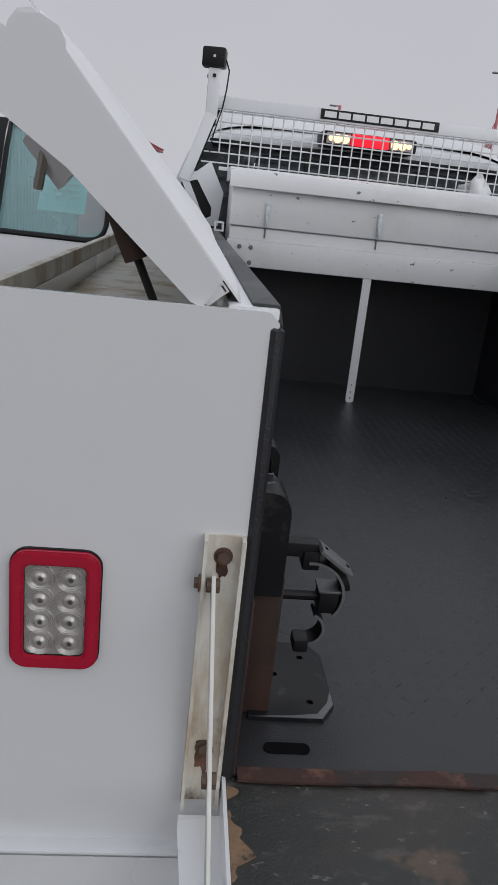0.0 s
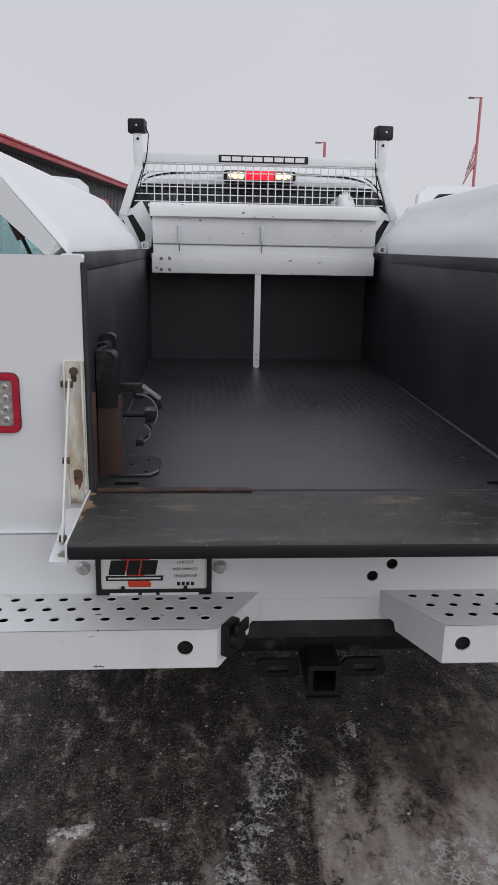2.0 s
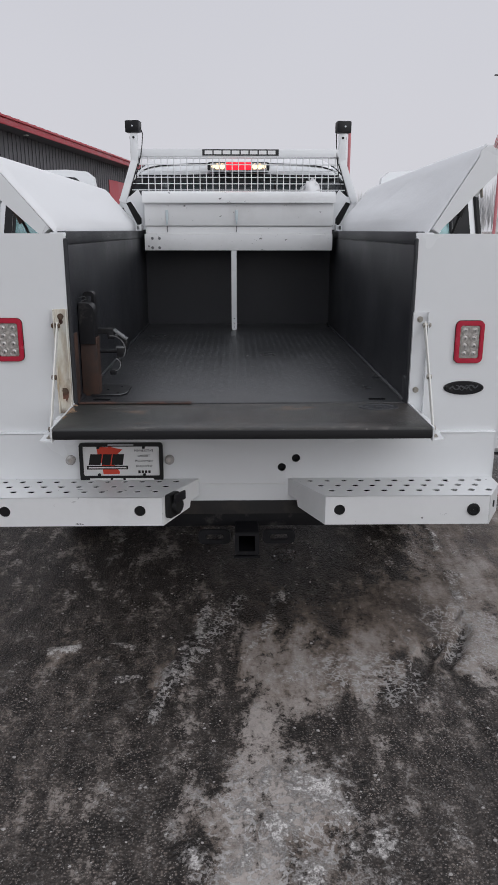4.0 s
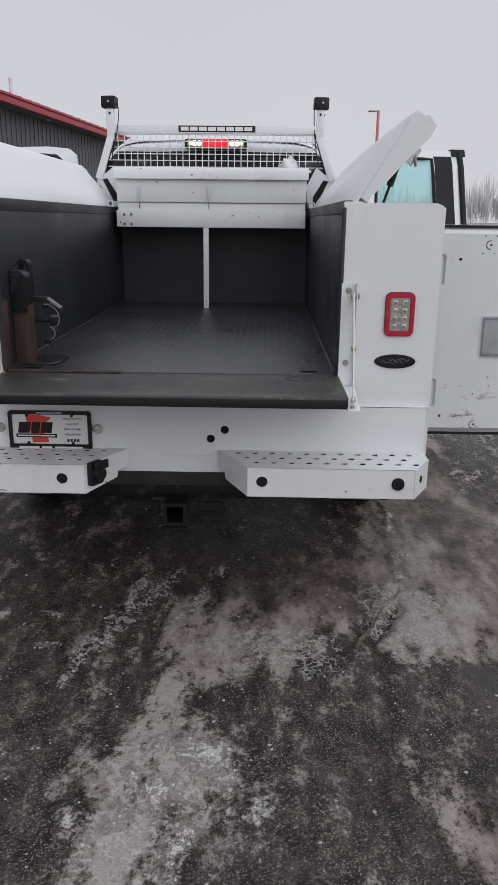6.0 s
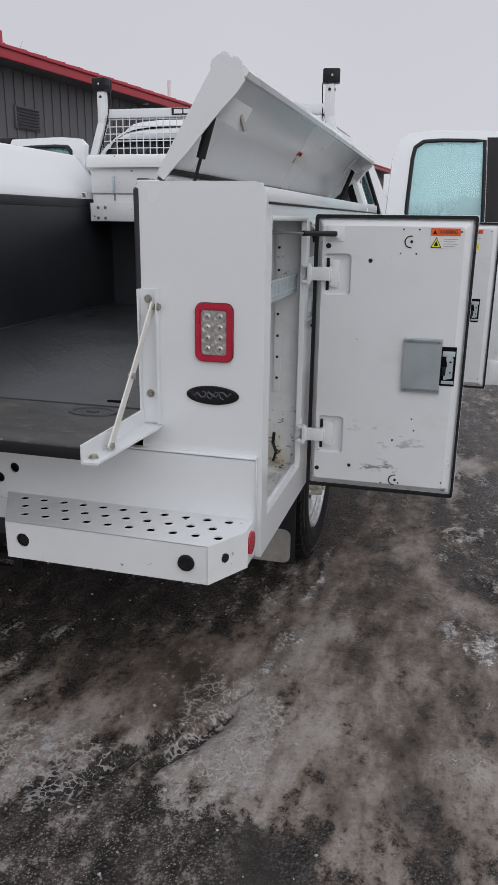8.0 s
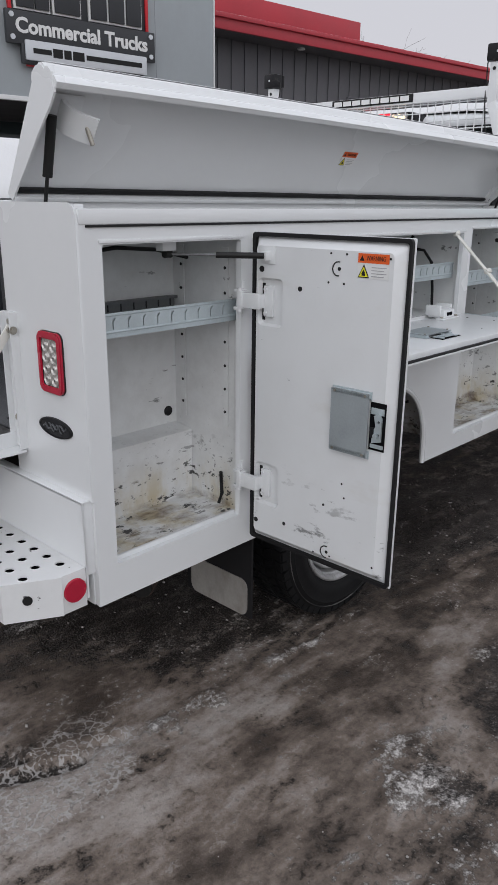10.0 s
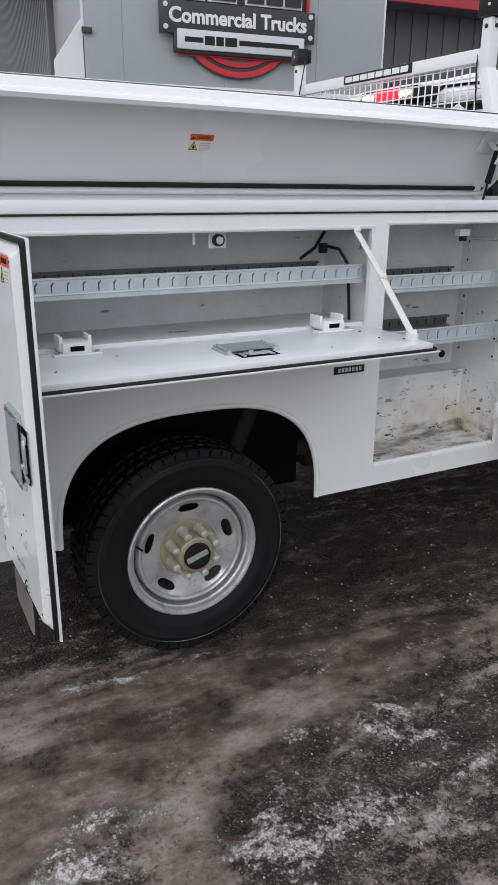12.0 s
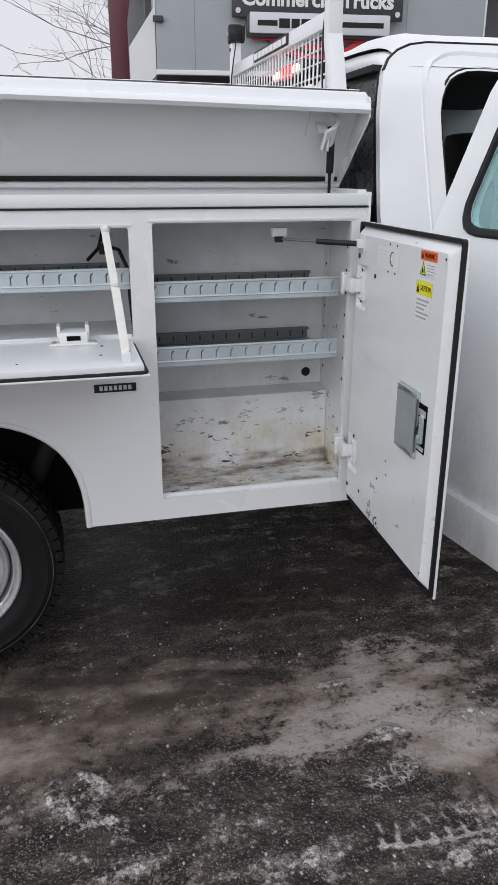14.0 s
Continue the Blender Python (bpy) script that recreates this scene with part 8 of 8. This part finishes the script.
for r0, r1, nm, mt, w in ((0.79, 0.92, "ring_shadow", "sign_dark", 0.02), (0.83, 0.90, "red_ring", "sign_red", 0.03), (0.72, 0.78, "red_ring", "sign_red", 0.03)):
    bm = bmesh.new()
    sheet(bm, ring_band(r0, r1, 180 + 8, 360 - 8), (), 0.03, SG @ Matrix.Translation((0, 0, w)))
    part(nm, bm, M[mt], sign)
sign_block("ring_bar", 3.98, 5.58, 2.945, 2.985, 0.05, 0.075, M["sign_red"], sign, 0.002)
# tall mark above the board, as outlined blocks
for u0, u1 in ((3.88, 4.10), (4.12, 4.30), (4.38, 4.72), (4.88, 5.10), (5.14, 5.36), (5.40, 5.62)):
    sign_block("mark_outline", u0 - 0.025, u1 + 0.025, 3.575, 4.32, 0.07, 0.10, M["paper"], sign, 0.004)
    sign_block("mark_block", u0, u1, 3.60, 4.29, 0.10, 0.13, M["sign_dark"], sign, 0.004)
sign_block("mark_back", 3.82, 5.72, 3.57, 4.4, 0.05, 0.07, M["sign_dark"], sign, 0.002)
for u0 in (3.79, 5.715):
    sign_block("red_side", u0, u0 + 0.04, 3.57, 4.4, 0.05, 0.09, M["sign_red"], sign, 0.002)

# ---- poles, flag, trees, far things ----


def lamp_pole(x, y, h, flag, arm):
    bm = bmesh.new()
    cyl(bm, (x, y, 0), (x, y, h), 0.085, 0.070, n=12)
    pole = finish("street_lamp", bm, M["pole_red"], None)
    tagged(pole, "red light pole, pale with haze, at the far side of the lot", "lamp")
    bm = bmesh.new()
    cube(bm, (x - arm, y - 0.03, h - 0.06), (x, y + 0.03, h), 0.01)
    part("arm", bm, M["pole_red"], pole)
    bm = bmesh.new()
    cube(bm, (x - arm - 0.10, y - 0.12, h - 0.07), (x - arm + 0.22, y + 0.12, h - 0.01), 0.02)
    part("lamp_head", bm, M["door_grey"], pole)
    if flag:
        for k in range(7):
            bm = bmesh.new()
            vs = []
            for i in range(9):
                q = i / 8
                for zz in (h - 2.2 - 0.17 * k - 0.9 * q, h - 2.2 - 0.17 * (k + 1) - 0.9 * q):
                    vs.append(bm.verts.new((x - 0.08 - (0.28 + 0.04 * k) * q, y - 0.05 + 0.06 * math.sin(q * 6 + k), zz)))
            for i in range(8):
                bm.faces.new((vs[2 * i], vs[2 * i + 1], vs[2 * i + 3], vs[2 * i + 2]))
            part("flag_stripe", bm, M["pole_red"] if k % 2 == 0 else M["paper"], pole)


lamp_pole(13.85, 38.0, 9.2, True, 0.55)
lamp_pole(5.92, 37.9, 6.85, True, 0.40)


def bare_tree(x, y, h, seed, name="tree", spread_=1.0):
    """A leafless tree: tapered limbs that fork again and again."""
    r = random.Random(seed)
    vts, fcs = [], []

    def limb(a, b, r0, r1, n):
        d = (b - a).normalized()
        s_ = d.cross(Vector((0.31, 0.77, 0.2))).normalized()
        u_ = s_.cross(d)
        k = len(vts)
        for q, rr in ((a, r0), (b, r1)):
            for j in range(n):
                w = 2 * math.pi * j / n
                vts.append(tuple(q + rr * (math.cos(w) * s_ + math.sin(w) * u_)))
        for j in range(n):
            fcs.append((k + j, k + (j + 1) % n, k + n + (j + 1) % n, k + n + j))

    def grow(a, d, length, rad, level):
        segs = 3 if level < 4 else 2
        for i in range(segs):
            b = a + d * (length / segs)
            limb(a, b, rad * (1 - 0.3 * i / segs), rad * (1 - 0.3 * (i + 1) / segs), 7 if level < 2 else 4 if level < 4 else 3)
            a = b
            d = (d + Vector((r.uniform(-1, 1), r.uniform(-1, 1), r.uniform(-0.5, 0.7))) * 0.16 * spread_).normalized()
            if level > 0 and i < segs - 1 and level < 6:
                dd = (d + Vector((r.uniform(-1, 1), r.uniform(-1, 1), r.uniform(-0.2, 0.6))) * 0.9).normalized()
                grow(a, dd, length * 0.6, rad * 0.45, level + 2)
        if level < 6:
            for _ in range(3 if level < 2 else 2):
                dd = (d + Vector((r.uniform(-1, 1), r.uniform(-1, 1), r.uniform(-0.3, 0.5))) * 0.75 * spread_).normalized()
                grow(a, dd, length * r.uniform(0.66, 0.84), rad * 0.62, level + 1)

    root = new(name)
    root.location = (x, y, 0)
    tagged(root, "tall leafless tree beyond the lot", "tree")
    bm = bmesh.new()
    cyl(bm, (0, 0, -0.05), (0, 0, h * 0.25), h * 0.021, h * 0.016, n=10)
    part("trunk", bm, M["bark"], root)
    grow(Vector((0, 0, h * 0.24)), Vector((0.05, 0.02, 1)).normalized(), h * 0.22, h * 0.0115, 0)
    for k in range(9):
        q, reach = k * 2.4 + seed, 0.25 + 0.05 * r.random()
        grow(Vector((0, 0, h * (0.24 + 0.05 * k))), Vector((math.cos(q), math.sin(q), 0.30)).normalized(), h * reach, h * 0.0040, 2)
    me = bpy.data.meshes.new("crown")
    me.from_pydata(vts, [], fcs)
    me.materials.append(M["bark"])
    c = new("crown", me)
    c.parent = root
    return root


bare_tree(-36.6, 8.6, 13.5, 5, spread_=1.3)
bare_tree(-44.0, 22.0, 16.0, 11)
bare_tree(-34.0, 45.0, 14.0, 23)


def far_wood(x0, y0, x1, y1, n, hmin, hmax, seed):
    """A far belt of bare wood: thin spires in their hundreds, one mesh."""
    r = random.Random(seed)
    vts, fcs = [], []
    for k in range(n):
        q = (k + r.random()) / n
        cx_, cy_ = x0 + (x1 - x0) * q + r.uniform(-4, 4), y0 + (y1 - y0) * q + r.uniform(-4, 4)
        h = r.uniform(hmin, hmax) * (0.75 + 0.35 * math.sin(q * 23 + seed) ** 2)
        for j in range(9):
            # one slim bough: a long thin kite leaning out from the stem
            a, out, w = r.uniform(0, 2 * math.pi), h * r.uniform(0.02, 0.22), h * r.uniform(0.008, 0.02)
            base, tip = h * r.uniform(0.0, 0.45), h * r.uniform(0.6, 1.0)
            k0 = len(vts)
            px, py = math.cos(a), math.sin(a)
            bx, by = cx_ + 0.2 * out * px, cy_ + 0.2 * out * py
            mx, my, mz = cx_ + 0.6 * out * px, cy_ + 0.6 * out * py, base + 0.55 * (tip - base)
            vts += [(bx, by, base), (mx - w * py, my + w * px, mz), (cx_ + out * px, cy_ + out * py, tip), (mx + w * py, my - w * px, mz)]
            fcs.append((k0, k0 + 1, k0 + 2, k0 + 3))
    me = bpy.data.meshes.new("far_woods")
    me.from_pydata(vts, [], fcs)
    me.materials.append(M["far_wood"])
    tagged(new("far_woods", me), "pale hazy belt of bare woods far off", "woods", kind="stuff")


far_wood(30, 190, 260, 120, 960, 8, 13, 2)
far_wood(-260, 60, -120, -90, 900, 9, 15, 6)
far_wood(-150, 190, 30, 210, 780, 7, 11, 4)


def far_car(x, y, turn, paint, name="parked_car"):
    m = pose(x, y, 0, 0, 0, turn)
    root = new(name)
    root.matrix_world = m
    tagged(root, "pale parked vehicle far across the lot", "car")
    bm = bmesh.new()
    sheet(bm, [(-2.4, 0.4), (2.4, 0.4), (2.45, 0.85), (1.5, 1.02), (0.9, 1.62), (-1.9, 1.66), (-2.35, 1.0)], (), 1.8, XZ @ Matrix.Translation((0, 0, -0.9)))
    part("body", bm, paint, root)
    for s in (1, -1):
        bm = bmesh.new()
        sheet(bm, [(-1.8, 1.08), (1.2, 1.08), (0.8, 1.52), (-1.75, 1.56)], (), 0.02, XZ @ Matrix.Translation((0, 0, 0.905 * s)))
        part("window", bm, M["glass_dark"], root)
    for cx_ in (-1.5, 1.5):
        for s in (1, -1):
            bm = bmesh.new()
            cyl(bm, (cx_, s * 0.72, 0.36), (cx_, s * 0.95, 0.36), 0.36, n=20)
            part("wheel", bm, M["tyre"], root)


far_car(15.5, 30.0, 20, M["clear_paint"])
far_car(22.0, 32.0, 15, M["trim_white"])
far_car(9.5, 40.0, 10, M["door_grey"])
